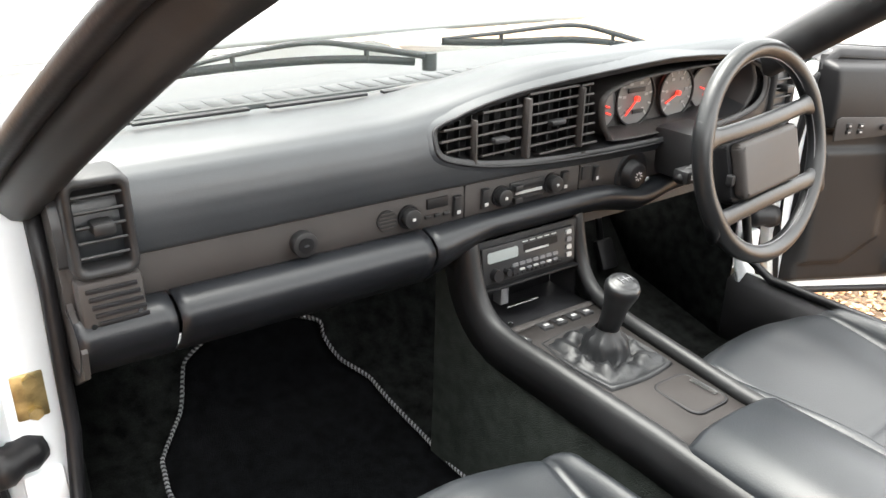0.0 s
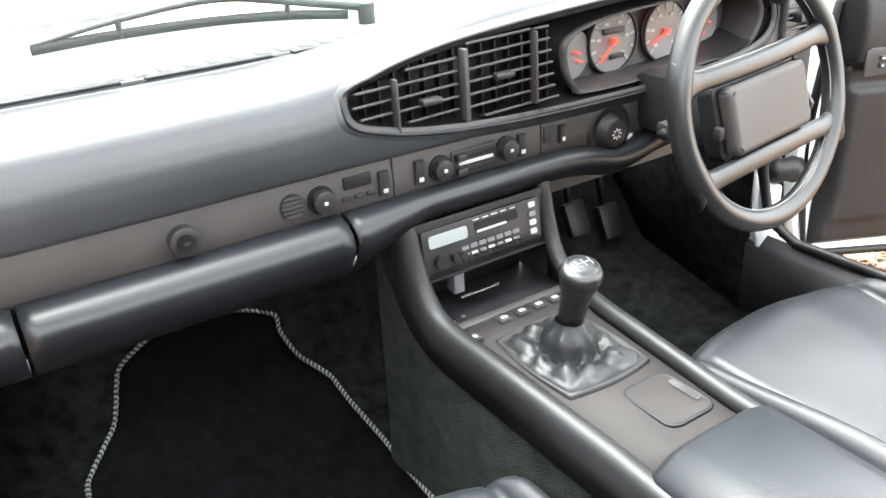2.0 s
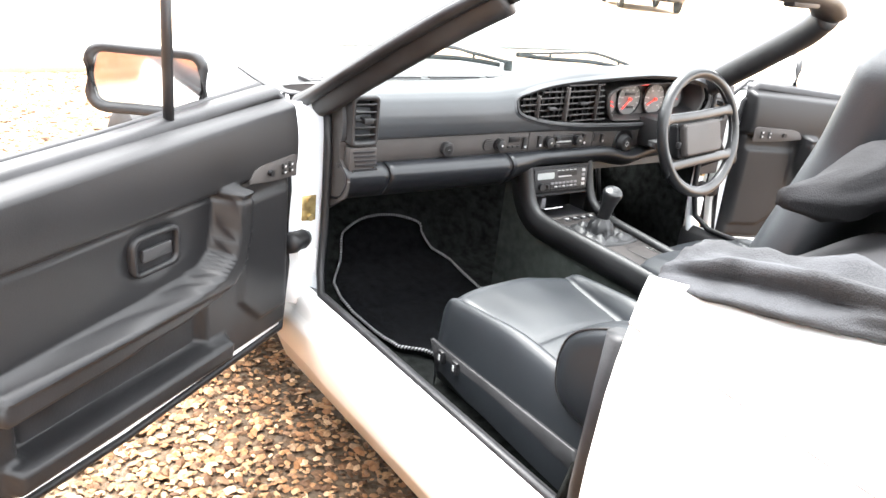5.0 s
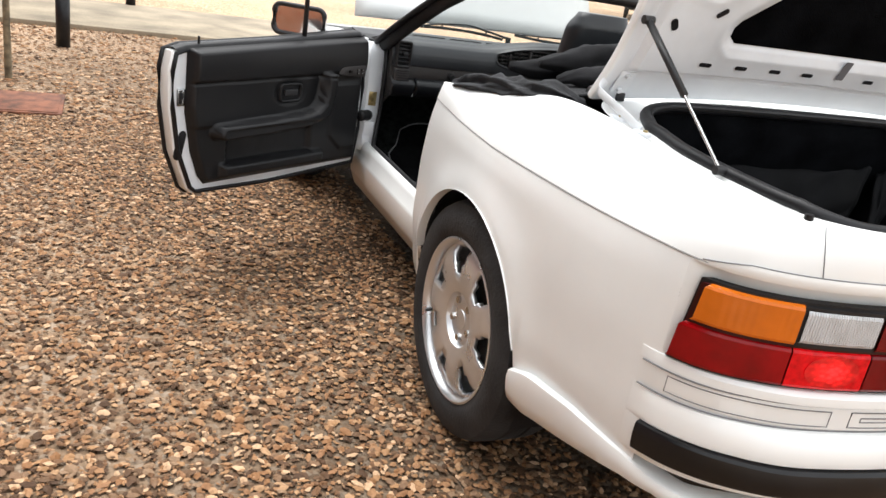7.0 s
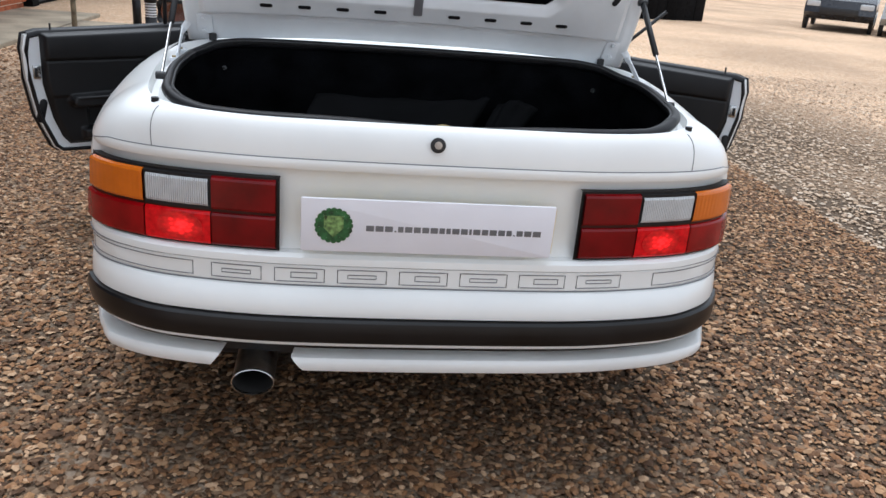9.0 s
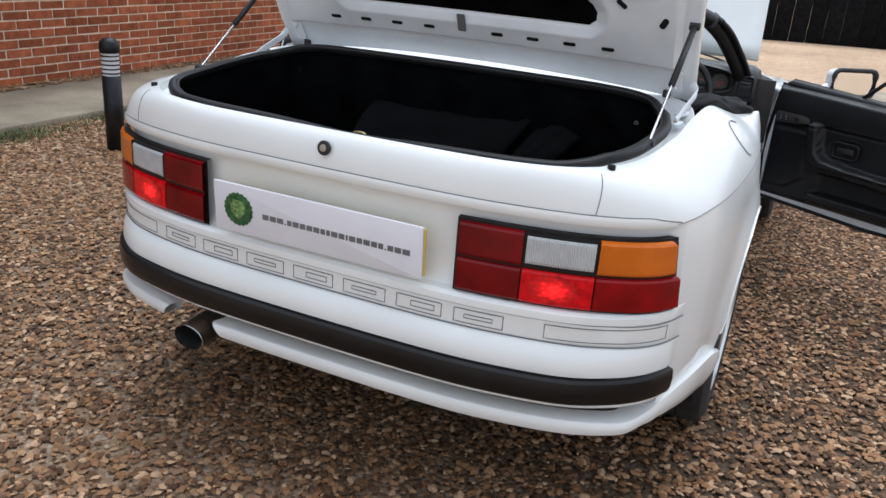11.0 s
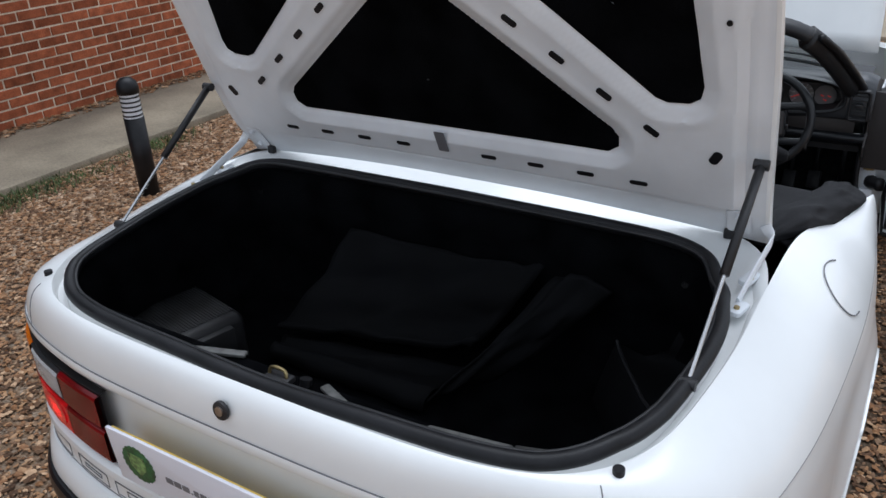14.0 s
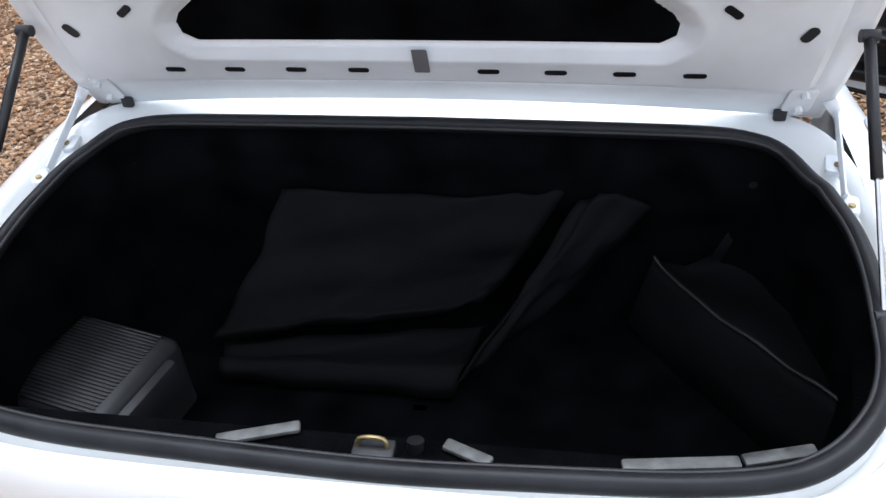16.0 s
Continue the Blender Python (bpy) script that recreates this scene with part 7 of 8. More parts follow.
# switches on the console top
for x, y in ((-0.036, 1.352), (0.018, 1.366), (0.045, 1.366), (0.072, 1.366), (0.098, 1.366)):
    s = rbox("window_switch", (x, y, 0.5165), (0.019, 0.022, 0.010), BLACK_TRIM, con, 0.002, m=Matrix.Rotation(radians(-8), 4, "X"))
    rbox("symbol", (x, y - 0.003, 0.5225), (0.008, 0.006, 0.001), LIGHT_MARK, s, 0, m=Matrix.Rotation(radians(-8), 4, "X"))
# gear lever, gaiter and ashtray
gl = new("gear_lever")
gl.parent = con
tagged(gl, "gear lever with a leather gaiter")
gait = []
GC = Vector((0.040, 1.268, 0.506))
for k, (rx, ry, z) in enumerate(((0.064, 0.076, 0.002), (0.063, 0.075, 0.009), (0.060, 0.071, 0.011), (0.058, 0.069, 0.007), (0.052, 0.061, 0.013), (0.046, 0.052, 0.018), (0.040, 0.044, 0.017), (0.034, 0.037, 0.009), (0.031, 0.033, 0.012), (0.030, 0.031, 0.026), (0.026, 0.027, 0.036), (0.020, 0.021, 0.041), (0.016, 0.016, 0.050))):
    row = []
    for i in range(64):
        a = 2 * math.pi * i / 64
        sq = 1 / max(abs(math.cos(a)), abs(math.sin(a))) ** (0.75 if k < 6 else 0.15)
        w = 1 + (0.10 if 3 < k < 9 else 0.0) * noise.noise(Vector((math.cos(a) * 3, math.sin(a) * 3, k * 0.9)))
        dz = 0.010 * noise.noise(Vector((math.cos(a) * 5, math.sin(a) * 5, k * 0.5 + 5))) if 3 < k < 9 else 0
        dz += 0.0035 * (1 - 2 * abs(math.sin(4.5 * a + 0.25 * k))) if 4 < k < 11 else 0
        row.append(GC + Vector((rx * sq * w * math.cos(a), ry * sq * w * math.sin(a), z + dz)))
    gait.append(row)
grid("gaiter", gait, GAITER, gl, closed_u=True, label="creased black leather gaiter")
lv = frame_m(GC + Vector((0, -0.002, 0.05)), (1, 0, 0), (0, 1, 0.25))
lathe("lever_knob", [(0.0, -0.010), (0.0145, -0.006), (0.0155, 0.015), (0.017, 0.038), (0.0205, 0.052), (0.0235, 0.063), (0.0235, 0.070), (0.0195, 0.0775), (0.0185, 0.0770), (0.0165, 0.0795), (0.010, 0.0815), (0.0, 0.082)], LEATHER_TRIM, gl, n=28, m=lv)
for i in range(3):
    rbox("shift_pattern", lv @ Vector((-0.009 + 0.009 * i, 0, 0.0822)), (0.001, 0.012, 0.001), GREY_MARK, gl, 0, m=lv.to_3x3().to_4x4())
rbox("shift_pattern", lv @ Vector((0, 0, 0.0822)), (0.018, 0.001, 0.001), GREY_MARK, gl, 0, m=lv.to_3x3().to_4x4())
at = slab("ashtray", rrect(0.062, 0.072, 0.012), 0.005, CONSOLE, con, m=Matrix.Translation((0.065, 1.142, 0.5050)), bevel=0.001)
tube("ashtray_gap", [Vector((0.065 + a, 1.142 + b, 0.5085)) for a, b in rrect(0.064, 0.074, 0.013)], 0.0022, BLACK_RUBBER, at, closed=True, n=6)
slab("ashtray_slot", rrect(0.008, 0.040, 0.002), 0.003, STEEL, at, m=Matrix.Translation((0.088, 1.140, 0.5095)), bevel=0.0)
tube("console_seam", [Vector((con_x(1.187, -1) + 0.012, 1.187, 0.5085)), Vector((0.03, 1.187, 0.5085)), Vector((con_x(1.187, 1) - 0.012, 1.187, 0.5085))], 0.0008, BLACK_RUBBER, con, n=5)
rows = []
for y, k in ((1.062, 0.55), (1.060, 0.85), (1.050, 1.0), (0.90, 1.0), (0.72, 1.0), (0.70, 0.9)):
    rows.append([Vector((0.033 + a * (0.97 if k < 0.9 else 1), y, 0.49 + (b - 0.49) * k)) for a, b in ((-0.082, 0.485), (-0.083, 0.520), (-0.078, 0.530), (-0.068, 0.536), (-0.058, 0.543), (-0.04, 0.547), (0.0, 0.549), (0.05, 0.546), (0.068, 0.539), (0.078, 0.524), (0.08, 0.485))])
grid("armrest", rows, LEATHER, con, caps=True)
rbox("armrest_base", (0.033, 0.86, 0.42), (0.15, 0.42, 0.15), CARPET, con, 0.006)

# ---- seats ----
def seat(cx, sd, top_z):
    s = new("front_seat")
    s.parent = car
    tagged(s, "black leather sports seat")
    hw = 0.198
    rows = []
    front = 1.235 if cx < 0 else 1.262
    for j in range(49):
        v = j / 48
        y = front - (front - 0.765) * v
        ub = 0.80 - 0.20 * min(1, v / 0.55)
        row = []
        for i in range(61):
            c = -1 + 2 * i / 60
            u = c / 0.6 * ub if abs(c) <= 0.6 else math.copysign(ub + (abs(c) - 0.6) / 0.4 * (1 - ub), c)
            b = max(0, (abs(u) - ub) / (1 - ub))
            z = 0.452 - 0.045 * v + 0.014 * (1 - (u / ub) ** 2 if abs(u) < ub else 0)
            z += (0.010 + 0.036 * ease(v / 0.55)) * math.sin(math.pi * b) - 0.075 * b ** 6
            z -= 0.007 * math.exp(-((abs(u) - ub) / 0.014) ** 2)
            if abs(u) < ub:
                for vf in (0.50, 0.62, 0.74, 0.86):
                    z -= 0.0045 * math.exp(-((v - vf) / 0.010) ** 2)
                z += 0.003 * math.sin(math.pi * ((v - 0.5) / 0.12 % 1)) if v > 0.5 else 0
            z -= 0.040 * max(0, (0.12 - v) / 0.12) ** 2.5
            z += 0.003 * noise.noise(Vector((u * 3, v * 5, cx)))
            yy = y + 0.020 * (1 - u * u) * max(0.0, 1 - v / 0.3) - 0.030 * abs(u) ** 5 * max(0.0, 1 - v / 0.3)
            row.append(Vector((cx + hw * u * (1 + 0.03 * math.sin(v * 3)) * (1 - 0.05 * max(0.0, 1 - v / 0.12) ** 2), yy, z)))
        rows.append(row)
    skirt_f = [Vector((p.x, p.y + 0.006, p.z - 0.05)) for p in rows[0]]
    skirt_b = [Vector((p.x, p.y, p.z - 0.14)) for p in rows[0]]
    grid("seat_cushion", [skirt_b, skirt_f] + rows, LEATHER, s)
    for e in (-1, 1):
        side = [r[0 if e < 0 else -1] for r in rows]
        grid("cushion_side", [side, [p + Vector((e * 0.006, 0, -0.03)) for p in side], [p + Vector((e * 0.002, 0, -0.07)) for p in side]], LEATHER, s)
        grid("seat_valance", [[Vector((cx + e * (hw + 0.004), r[0].y, 0.365)) for r in rows], [Vector((cx + e * (hw - 0.01), r[0].y - 0.02, 0.28)) for r in rows]], BLACK_TRIM, s, solid=0.008)
    for k in range(2):
        rbox("seat_switch", (cx + sd * (hw + 0.012), 1.16 - 0.05 * k, 0.345), (0.012, 0.02, 0.028), BLACK_TRIM, s, 0.003)
        rbox("switch_mark", (cx + sd * (hw + 0.0185), 1.16 - 0.05 * k, 0.345), (0.001, 0.006, 0.012), LIGHT_MARK, s, 0)
    tube("seat_rail", [(cx + sd * 0.15, 1.24, 0.275), (cx + sd * 0.15, 0.7, 0.275)], 0.012, BLACK_TRIM, s)
    # backrest: front face, bolsters and headrest in one upholstered shell
    rows = []
    for j in range(45):
        v = j / 44
        z = 0.42 + (top_z - 0.42) * v
        y0 = 0.64 - 0.10 * v - 0.02 * v * v
        w = 0.2 * interp(v, [0, 0.12, 0.3, 0.42, 0.6, 0.7, 0.78, 0.93, 1.0], [0.94, 1.0, 0.98, 0.84, 0.70, 0.60, 0.54, 0.52, 0.40])
        row = []
        for i in range(72):
            a = 2 * math.pi * i / 72
            c, sn = math.cos(a), math.sin(a)
            x = w * math.copysign(abs(c) ** 0.7, c)
            dep = 0.055 * math.copysign(abs(sn) ** 0.75, sn)
            if sn > 0:
                u = abs(x) / w
                bol = max(0, (u - 0.5) / 0.5)
                dep += 0.055 * math.sin(math.pi * min(1, bol) ** 0.8) ** 1.5 * interp(v, [0, 0.3, 0.5, 0.8], [0.5, 0.5, 0.25, 0])
                if v < 0.7 and j % 8 == 0 and u < 0.5:
                    dep -= 0.006
            if v > 0.96:
                dep *= 0.7
            row.append(Vector((cx + x, y0 + dep - 0.03, z)))
        rows.append(row)
    grid("backrest", rows, LEATHER, s, closed_u=True, caps=True)
    # side wings of the backrest, deep at hip height and sloping back to the shoulders
    dy = 0.0 if cx < 0 else 0.05
    wing = smooth_line([(0.600, 0.40, 0), (0.780, 0.395, 0), (0.850, 0.415, 0), (0.868, 0.465, 0), (0.858, 0.525, 0), (0.820, 0.566, 0), (0.740, 0.604, 0), (0.640, 0.636, 0), (0.560, 0.66, 0), (0.530, 0.55, 0)], 5, closed=True)
    WC = Vector((0.68, 0.50, 0))
    for e in (-1, 1):
        loops = []
        for k, dx in ((0.70, -0.050), (0.86, -0.047), (0.955, -0.036), (0.995, -0.018), (1.0, 0.0), (0.995, 0.018), (0.955, 0.034), (0.86, 0.044), (0.70, 0.047)):
            loops.append([Vector((cx + e * (0.150 + dx - 0.012 * (q.y - 0.5)), dy + WC.x + (q.x - WC.x) * (1 - (1 - k) * 0.8), WC.y + (q.y - WC.y) * k)) for q in wing])
        grid("side_wing", loops, LEATHER, s, closed_u=True, caps=True)
        tube("wing_piping", [loops[6][i] + Vector((0, 0.0005, 0.0008)) for i in range(5, 42)], 0.0022, BLACK_TRIM, s, n=6)
    return s


seat(-0.27, -1, 1.085)
seat(0.378, 1, 1.085)
bk = rbox("belt_buckle", (-0.10, 0.86, 0.495), (0.024, 0.036, 0.045), BLACK_TRIM, car, 0.006)
rbox("release_button", (-0.10, 0.862, 0.519), (0.018, 0.026, 0.010), node_mat("red_button", (0.6, 0.03, 0.03), 0.4), bk, 0.003)

# ---- rear of the cabin and folded hood ----
grid("rear_bulkhead", [[Vector((x, y, z)) for x in (-0.66, -0.3, 0, 0.3, 0.66)] for y, z in ((0.66, 0.26), (0.6, 0.5), (0.42, 0.62), (0.40, 0.82), (0.2, 0.86))], CARPET, car, solid=0.01)
hood = new("folded_hood")
hood.parent = car
tagged(hood, "folded black canvas soft top")
rows = []
for j in range(19):
    v = j / 18
    y = 0.47 - 0.45 * v
    row = []
    for i in range(45):
        u = -1 + i / 22
        x = u * interp(y, [-0.1, 0.05, 0.2, 0.35, 0.55], [0.625, 0.655, 0.68, 0.71, 0.70])
        z = interp(y, [-0.1, 0.0, 0.15, 0.3, 0.45, 0.53], [0.928, 0.915, 0.905, 0.89, 0.83, 0.80]) + 0.012 * (1 - u * u)
        z += 0.008 * noise.noise(Vector((u * 4, y * 9, 0.3))) - (0.03 * max(0, abs(u) - 0.93) / 0.07)
        row.append(Vector((x, y, z)))
    rows.append(row)
grid("hood_cover", rows, CLOTH, hood, solid=0.006)
for k, (y, z, r, hw) in enumerate(((0.42, 0.94, 0.045, 0.56), (0.33, 0.975, 0.05, 0.54), (0.24, 0.955, 0.045, 0.56))):
    pts = []
    for i in range(41):
        u = -1 + i / 20
        pts.append(Vector((u * hw, y - 0.05 * u * u * (k - 1) + 0.012 * noise.noise(Vector((u * 5, k, 0))), z - 0.03 * u * u + 0.022 * noise.noise(Vector((u * 4, k * 3, 2))))))
    frows = []
    for i, p in enumerate(pts):
        rr = r * min(1, 0.25 + 0.14 * min(i, 40 - i))
        frows.append([])
        for j in range(20):
            a = 2 * math.pi * j / 20
            w = 0.9 + 0.5 * noise.noise(Vector((math.cos(a) * 1.6, math.sin(a) * 1.6 + k * 5, i * 0.22))) + 0.28 * noise.noise(Vector((math.cos(a) * 4, math.sin(a) * 4, i * 0.6 + k)))
            frows[-1].append(p + Vector((0, math.cos(a) * rr * w, math.sin(a) * rr * w)))
    grid("hood_fold", frows, CLOTH, hood, closed_u=True, caps=True)
for sd in (-1, 1):
    # crumpled canvas bundle along the side
    rows = []
    line = smooth_line([(sd * 0.685, 0.485, 0.82), (sd * 0.69, 0.43, 0.842), (sd * 0.68, 0.32, 0.862), (sd * 0.655, 0.2, 0.882), (sd * 0.63, 0.08, 0.905), (sd * 0.60, 0.0, 0.905)], 12)
    for i, p in enumerate(line):
        f = i / (len(line) - 1)
        rr = 0.045 * interp(f, [0, 0.08, 0.4, 0.8, 1.0], [0.55, 0.95, 1.05, 0.8, 0.4])
        row = []
        for k in range(56):
            a = 2 * math.pi * k / 56
            w = 1 + (0.40 if sd < 0 else 0.15) * noise.noise(Vector((math.cos(a) * 1.8, math.sin(a) * 1.8, f * 5 + sd))) + (0.16 if sd < 0 else 0.06) * noise.noise(Vector((math.cos(a) * 5, math.sin(a) * 5, f * 16)))
            w += (0.20 if sd < 0 else 0.05) * (1 - 2 * abs(math.sin(3.5 * a + 2.2 * math.sin(f * 5) + 1.2 * noise.noise(Vector((f * 6, 0, 3)))))) * min(1, f * 6)
            row.append(p + Vector((math.cos(a) * rr * w * 1.15, 0.25 * rr * math.sin(a), math.sin(a) * rr * w * 0.8)))
        rows.append(row)
    grid("canvas_edge", rows, CLOTH_GREYED if sd < 0 else CLOTH, hood, closed_u=True, caps=True, label="crumpled canvas edge of the soft top")

# ---- doors ----
def door(sd, hinge, ang, L, lift=0.0):
    d = new("door")
    d.parent = car
    tagged(d, "open white door with black trim")
    u = Vector((sd * math.sin(radians(ang)), -math.cos(radians(ang)), 0))
    n = Vector((-sd * math.cos(radians(ang)), -math.sin(radians(ang)), 0))
    o = Vector(hinge)

    def P(a, z, dep):
        return o + u * a + n * dep + Vector((0, 0, z))
    # outline of the door in (along, up)
    up_by = lambda z: z + lift * max(0.0, min(1.0, (0.55 - z) / 0.2))
    O = [(0.02, 0.30), (0.0, 0.45), (0.0, 0.62), (0.02, 0.79), (0.06, 0.835), (0.5, 0.805), (L - 0.06, 0.788), (L - 0.012, 0.775), (L, 0.72), (L - 0.004, 0.60), (L - 0.03, 0.45), (L - 0.085, 0.315), (L - 0.11, 0.295), (0.5, 0.285)]
    O = [(a, up_by(z)) for a, z in O]
    C = (0.48, 0.54)
    sc = lambda k: [(C[0] + (a - C[0]) * k, C[1] + (z - C[1]) * k) for a, z in O]
    N = len(O)
    # outer shell: edge band and bowed skin
    loops = [[P(a, z, 0.0) for a, z in sc(0.985)], [P(a, z, -0.004) for a, z in O], [P(a, z, -0.05) for a, z in O], [P(a, z, -0.062) for a, z in sc(0.985)],
             [P(a, z, -0.085) for a, z in sc(0.8)], [P(a, z, -0.095) for a, z in sc(0.4)], [P(a, z, -0.097) for a, z in sc(0.02)]]
    grid("door_shell", loops, WHITE, d, closed_u=True)
    tube("edge_seal", [P(a, z, -0.045) for a, z in sc(1.004)], 0.008, BLACK_RUBBER, d, closed=True, n=8)
    tube("door_seal", [P(a, z, 0.002) for a, z in sc(0.972)], 0.008, BLACK_RUBBER, d, closed=True, n=8)
    mk("door_inner_skin", [P(a, z, 0.001) for a, z in sc(0.985)], [tuple(range(N))], WHITE_IN, d, smooth=False)
    tops = [(0.035, 0.812), (0.07, 0.836), (0.3, 0.822), (0.5, 0.808), (L - 0.06, 0.791), (L - 0.02, 0.780)]
    grid("window_seal", [[P(a, z + dz, dp) for a, z in tops] for dz, dp in ((-0.012, 0.010), (0.002, 0.008), (0.006, -0.01), (0.005, -0.03), (-0.004, -0.036))], BLACK_RUBBER, d)
    # inner trim panel
    k0, ha, hz = (0.030, 0.450, 0.628) if sd < 0 else (0.0, 0.375, 0.612)
    arm_l = [(0.246 + k0, 0.682), (0.250 + k0, 0.628), (0.264 + k0, 0.572), (0.302 + k0, 0.540), (0.40, 0.528), (0.56, 0.519), (L - 0.18, 0.512)]
    low_edge = lambda z: interp(z, [0.325, 0.36, 0.45, 0.60, 0.78], [L - 0.150, L - 0.122, L - 0.090, L - 0.062, L - 0.064])

    def arm_d(a, z):
        best = 9.0
        for (a0, z0), (a1, z1) in zip(arm_l, arm_l[1:]):
            k = max(0.0, min(1.0, ((a - a0) * (a1 - a0) + (z - z0) * (z1 - z0)) / ((a1 - a0) ** 2 + (z1 - z0) ** 2)))
            best = min(best, math.hypot(a - a0 - k * (a1 - a0), z - z0 - k * (z1 - z0)))
        return best

    def relief(a, z):
        zu = 0.683 + 0.012 * (0.5 - a)
        mid = 0.026 + 0.008 * ease((a - 0.215) / 0.012) * ease((z - 0.525) / 0.01)
        spk = min(a - 0.05, 0.222 - a + 0.10 * max(0.0, 0.5 - z), z - 0.375 - 0.9 * max(0.0, a - 0.15) , 0.655 - z)
        mid += 0.008 * ease(spk / 0.016)
        pocket = min(a - 0.285 - k0, L - 0.225 - a, z - 0.392, 0.492 - z)
        mid -= 0.022 * ease((pocket + 0.004) / 0.016)
        lip = min(a - 0.262, L - 0.20 - a, z - 0.350, 0.394 - z)
        mid += 0.030 * ease((lip + 0.006) / 0.014)
        d = arm_d(a, z)
        mid += 0.056 * ease((0.029 - d) / 0.011)
        mid -= 0.010 * ease((0.055 - math.hypot((a - ha) / 1.6, z - hz)) / 0.03)
        up = 0.050 - 0.004 * ((z - 0.73) / 0.05) ** 2 - 0.045 * ease((z - 0.806) / 0.028)
        k = ease((z - zu) / 0.009)
        o = mid * (1 - k) + max(up, mid if d < 0.028 and z < zu + 0.01 else 0.0) * k - 0.006 * math.exp(-((z - zu + 0.003) / 0.003) ** 2)
        edge = min(a - 0.035, low_edge(z) - a, z - 0.325, 0.830 - 0.045 * a - z)
        return 0.003 + (o - 0.003) * ease(edge / 0.018)
    rows = []
    for j in range(97):
        v = j / 96
        row = []
        for i in range(121):
            f = i / 120
            z = 0.325 + v * 0.5
            a = 0.035 + (low_edge(z) - 0.035) * f
            z = 0.325 + v * (0.505 - 0.045 * a)
            row.append(P(a, up_by(z), relief(a, z)))
        rows.append(row)
    grid("door_trim", rows, DOOR_VINYL, d, label="moulded black door trim with an armrest")
    # dark sheet over the pocket paints in the shade below the armrest
    shade_pts = [(0.300 + k0 + (L - 0.545 - k0) * i / 24, 0.402 + 0.082 * j / 8) for j in range(9) for i in range(25)]
    grid("pocket_lining", [[P(a, up_by(z), relief(a, z) + 0.0015) for a, z in shade_pts[j * 25:j * 25 + 25]] for j in range(9)], BLACK_RUBBER, d, label="dark sheet standing for the shade in the door pocket")
    hb = grid("handle_recess", [[P(ha + a, hz + z, dp) for a, z in rrect(0.108, 0.068, 0.016)] for dp in (0.024, 0.040)] + [[P(ha + a, hz + z, dp) for a, z in rrect(0.092, 0.053, 0.012)] for dp in (0.040, 0.029)], DOOR_VINYL, d, closed_u=True)
    mk("recess_floor", [P(ha + a, hz + z, 0.0305) for a, z in rrect(0.093, 0.054, 0.012)], [tuple(range(20))], BLACK_RUBBER, hb, smooth=False)
    rbox("door_handle", P(ha + 0.004, hz + 0.002, 0.040), (0.066, 0.008, 0.022), BLACK_TRIM, d, 0.003, m=frame_m((0, 0, 0), u, n))
    plate = [(0.062, 0.672), (0.062, 0.712), (0.070, 0.718), (0.185, 0.716), (0.205, 0.710), (0.216, 0.695), (0.216, 0.688), (0.16, 0.680)]
    sp = slab("switch_plate", [(a - 0.14, z - 0.69) for a, z in plate], 0.005, DASH_PANEL, d, m=frame_m(P(0.14, 0.69, 0.048 if sd > 0 else 0.051), u, (0, 0, 1)), bevel=0.001)
    for a in (0.088, 0.112):
        for z in (0.702, 0.690):
            rbox("mirror_switch", P(a, z, 0.0545), (0.010, 0.005, 0.008), BLACK_TRIM, sp, 0.001, m=frame_m((0, 0, 0), u, n))
            rbox("switch_mark", P(a, z, 0.0575), (0.004, 0.001, 0.003), LIGHT_MARK, sp, 0, m=frame_m((0, 0, 0), u, n))
    cyl("mirror_knob", P(0.158, 0.698, 0.050), P(0.158, 0.698, 0.060), 0.006, BLACK_RUBBER, sp, n=14)
    # lock pin, latch and end face
    cyl("lock_pin", P(L - 0.11, 0.78, 0.0), P(L - 0.11, 0.822, 0.0), 0.004, BLACK_TRIM, d, n=8)
    lt = rbox("latch", P(L - 0.045, 0.63, 0.004), (0.03, 0.012, 0.055), STEEL, d, 0.004, m=frame_m((0, 0, 0), u, n))
    rbox("latch_slot", P(L - 0.04, 0.63, 0.011), (0.012, 0.004, 0.035), BLACK_RUBBER, lt, 0.001, m=frame_m((0, 0, 0), u, n))
    slab("door_lamp", rrect(0.032, 0.10, 0.016), 0.006, BLACK_RUBBER, d, m=frame_m(P(L - 0.052, 0.47, 0.002), u + Vector((0, 0, 0.25)), (0, 0, 1)), bevel=0.002) if sd < 0 else slab("door_lamp", rrect(0.032, 0.10, 0.016), 0.006, BLACK_RUBBER, d, m=frame_m(P(L - 0.052, 0.47, 0.008), u, (0, 0, 1)), bevel=0.002)
    # quarter window post, glass and mirror
    foot = P(0.36, 0.80, -0.01)
    foot = P(0.325, 0.775, -0.01) if sd > 0 else foot
    tip = foot + (Vector((0, 0, 0.26)) + u * 0.26 if sd > 0 else Vector((0, 0, 0.36)))
    fp = P(0.04, 0.83, -0.01)
    q = tube("quarter_post", [foot, tip], 0.011, BLACK_TRIM, d, n=8, flat=(0.009, 0.014) if sd < 0 else (0.006, 0.008))
    mo = P(0.246, 0.852, -0.150)
    mm = frame_m(mo, -n * 0.906 + u * 0.42, (0, 0, 1))
    hv = []
    for k, dz in ((0.55, -0.06), (0.9, -0.045), (1.0, -0.01), (1.0, 0.012)):
        hv.append([mm @ Vector((a * k, b * k, dz if sd > 0 else -dz)) for a, b in rrect(0.205, 0.112, 0.028)])
    mh = grid("door_mirror", hv, WHITE, d, closed_u=True, label="white door mirror")
    zz = 0.0125
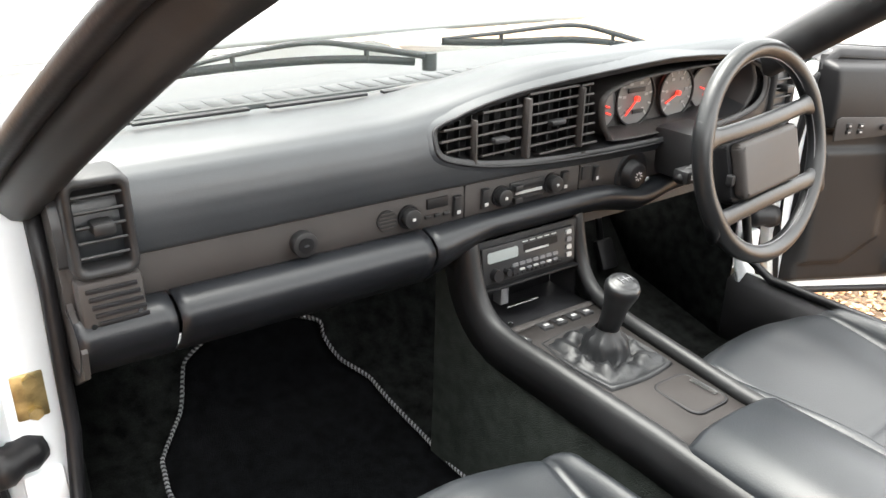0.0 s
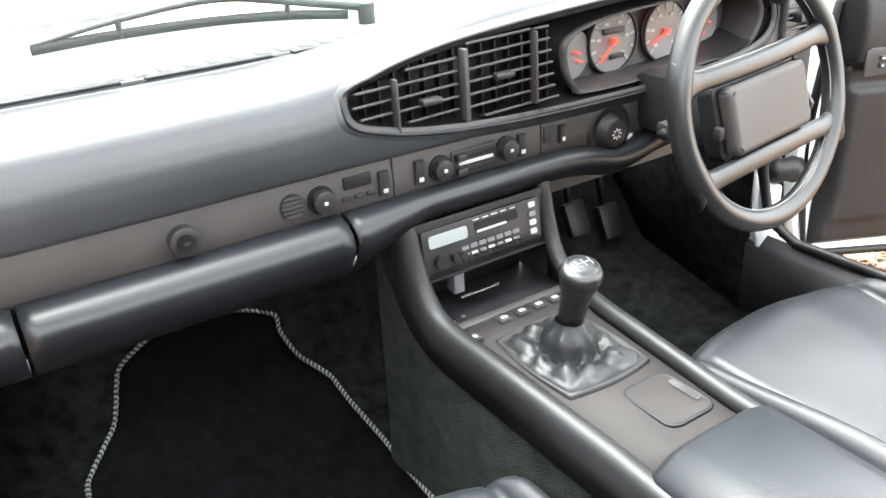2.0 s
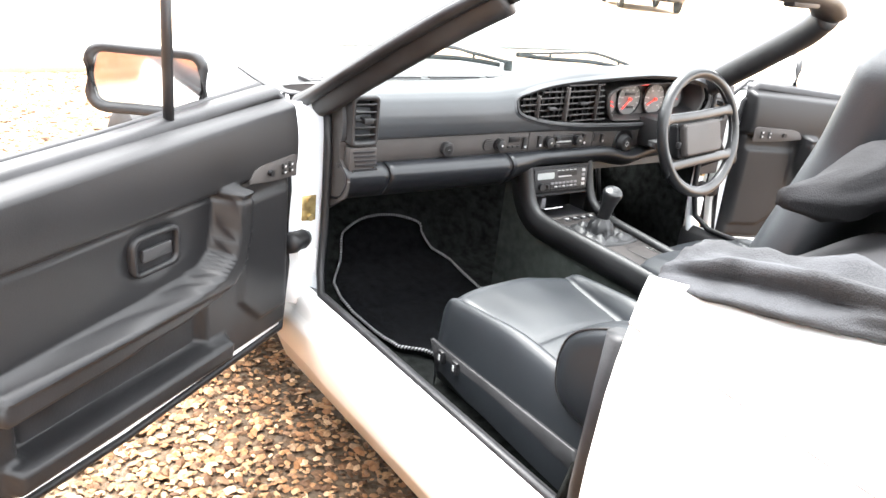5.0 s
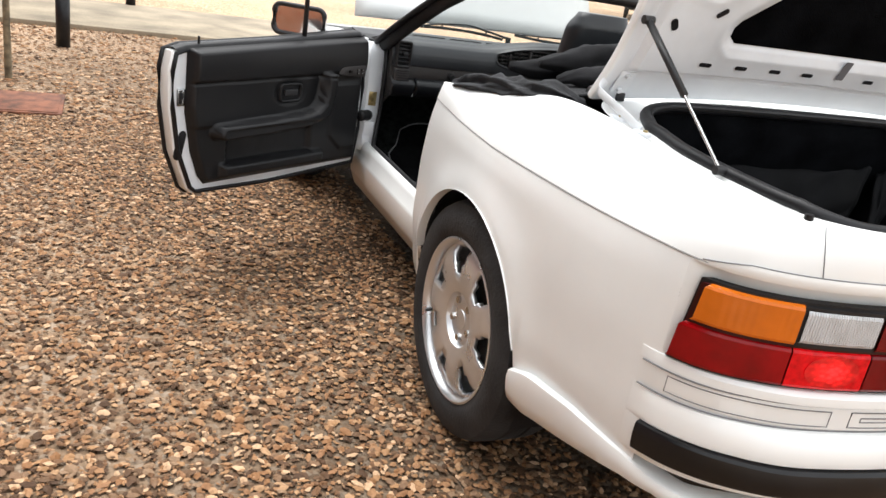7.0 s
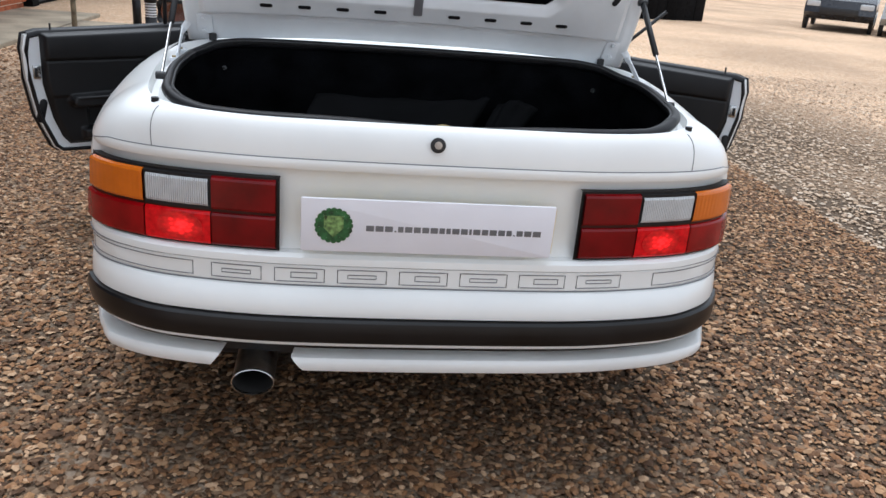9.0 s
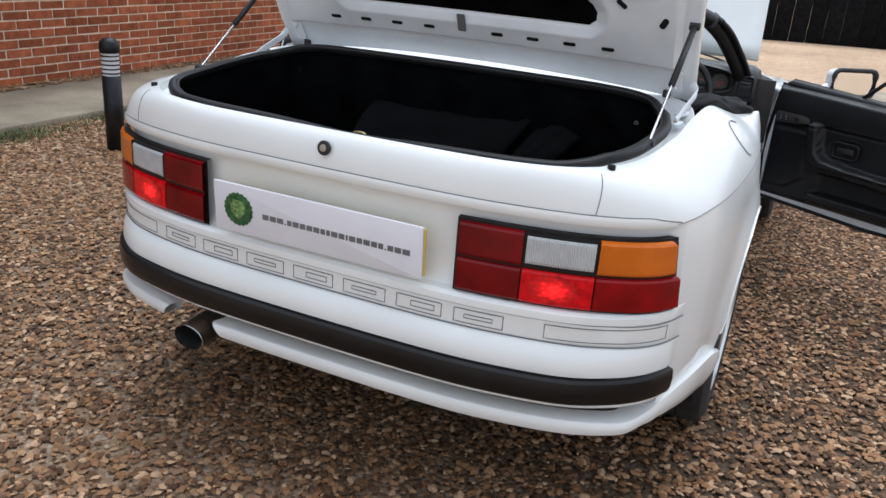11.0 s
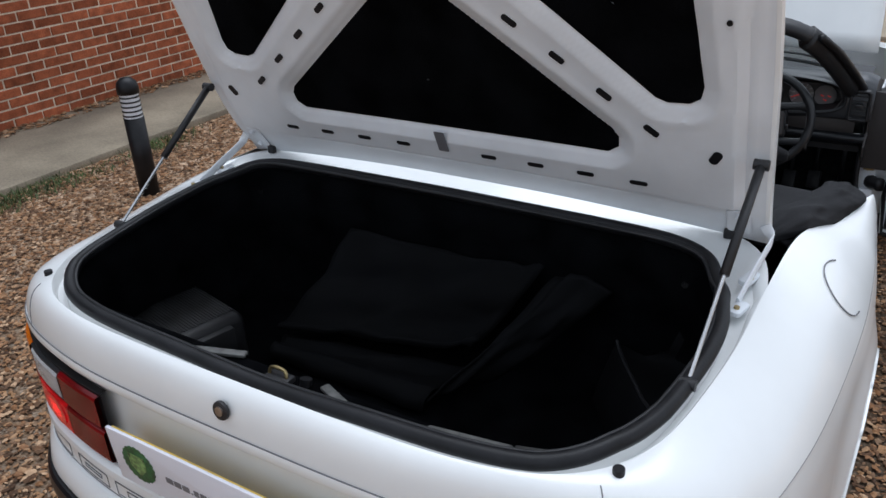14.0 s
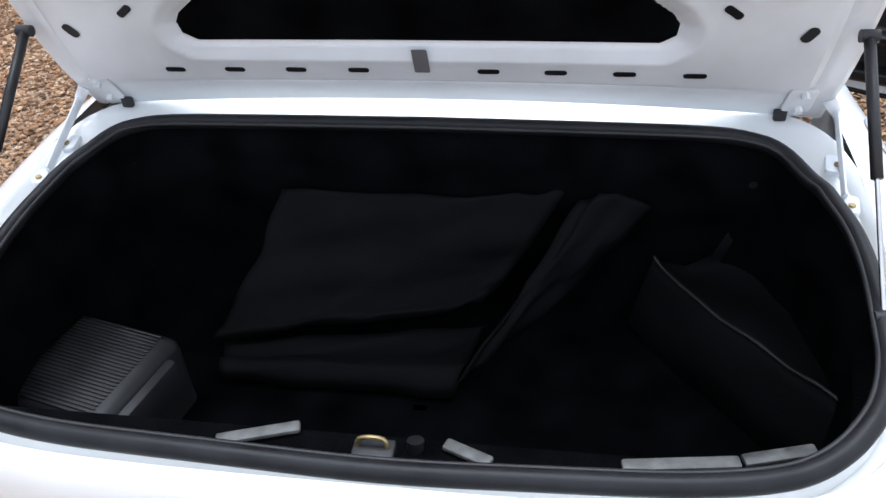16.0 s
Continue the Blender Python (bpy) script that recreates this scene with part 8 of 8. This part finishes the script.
    tube("mirror_rim", [mm @ Vector((a, b, zz if sd > 0 else -zz)) for a, b in rrect(0.200, 0.108, 0.027)], 0.010, BLACK_TRIM, mh, closed=True, n=6)
    mk("mirror_glass", [mm @ Vector((a, b, 0.009 if sd > 0 else -0.009)) for a, b in rrect(0.200, 0.107, 0.026)], [tuple(range(20))], MIRROR, mh, smooth=False)
    mk("mirror_back", hv[0], [tuple(range(20))], WHITE, mh, smooth=False)
    tube("mirror_foot", [P(0.16, 0.80, -0.03), P(0.20, 0.835, -0.09)], 0.022, WHITE, mh, n=10)
    return d



door(-1, (-0.67, 1.50, 0), 56.8, 0.95)
door(1, (0.74, 1.475, 0), 63, 1.0, 0.028)


# ---- passenger floor mat with a twisted rope binding ----
MZ_Y = [1.0, 1.316, 1.45, 1.55, 1.62, 1.69, 1.745, 1.774, 1.794, 1.81, 1.823]
MZ_Z = [0.262, 0.262, 0.26, 0.266, 0.283, 0.30, 0.316, 0.342, 0.366, 0.386, 0.402]
ML = ([1.0, 1.28, 1.316, 1.358, 1.421, 1.524, 1.613, 1.673, 1.754, 1.794, 1.816, 1.823], [-0.40, -0.40, -0.406, -0.453, -0.465, -0.471, -0.476, -0.465, -0.404, -0.384, -0.355, -0.301])
MR = ([1.0, 1.45, 1.548, 1.622, 1.692, 1.743, 1.774, 1.807, 1.822, 1.823], [-0.09, -0.083, -0.08, -0.088, -0.091, -0.115, -0.129, -0.134, -0.15, -0.211])
fmat = thing("floor_mat", (-0.28, 1.45, 0.262), "black floor mat edged with black-and-white twisted rope", "mat")
MO = Vector(fmat.location)
ys = [1.05 + (1.823 - 1.05) * i / 40 for i in range(41)]
rows = []
for y in ys:
    a, b = interp(y, *ML), interp(y, *MR)
    rows.append([Vector((a + (b - a) * k / 10, y, interp(y, MZ_Y, MZ_Z))) - MO for k in range(11)])
grid("mat_carpet", rows, MAT_PILE, fmat, solid=0.008)
edge_l = [Vector((interp(y, *ML), y, interp(y, MZ_Y, MZ_Z))) for y in ys]
edge_r = [Vector((interp(y, *MR), y, interp(y, MZ_Y, MZ_Z))) for y in ys]
rim = smooth_line([p - MO for p in edge_l + list(reversed(edge_r))], 8)
lens = [0.0]
for a, b in zip(rim, rim[1:]):
    lens.append(lens[-1] + (b - a).length)
for ph, mat in ((0.0, ROPE_LIGHT), (math.pi, ROPE_DARK)):
    pts = []
    n = int(lens[-1] / 0.0014)
    for i in range(n + 1):
        d = lens[-1] * i / n
        p = Vector((interp(d, lens, [q.x for q in rim]), interp(d, lens, [q.y for q in rim]), interp(d, lens, [q.z for q in rim])))
        w = 2 * math.pi * d / 0.008 + ph
        pts.append(p + Vector((0.0019 * math.cos(w), 0.0014 * math.cos(w), 0.003 + 0.002 * math.sin(w))))
    tube("rope_strand", pts, 0.0024, mat, fmat, n=5)

# ---- pieces of the wall ----
place_bricks()


# parts stand at most two levels below their thing
for ob in list(scene.objects):
    chain = [ob]
    while chain[-1].parent is not None:
        chain.append(chain[-1].parent)
    if len(chain) > 3:
        ob.parent = chain[-3]
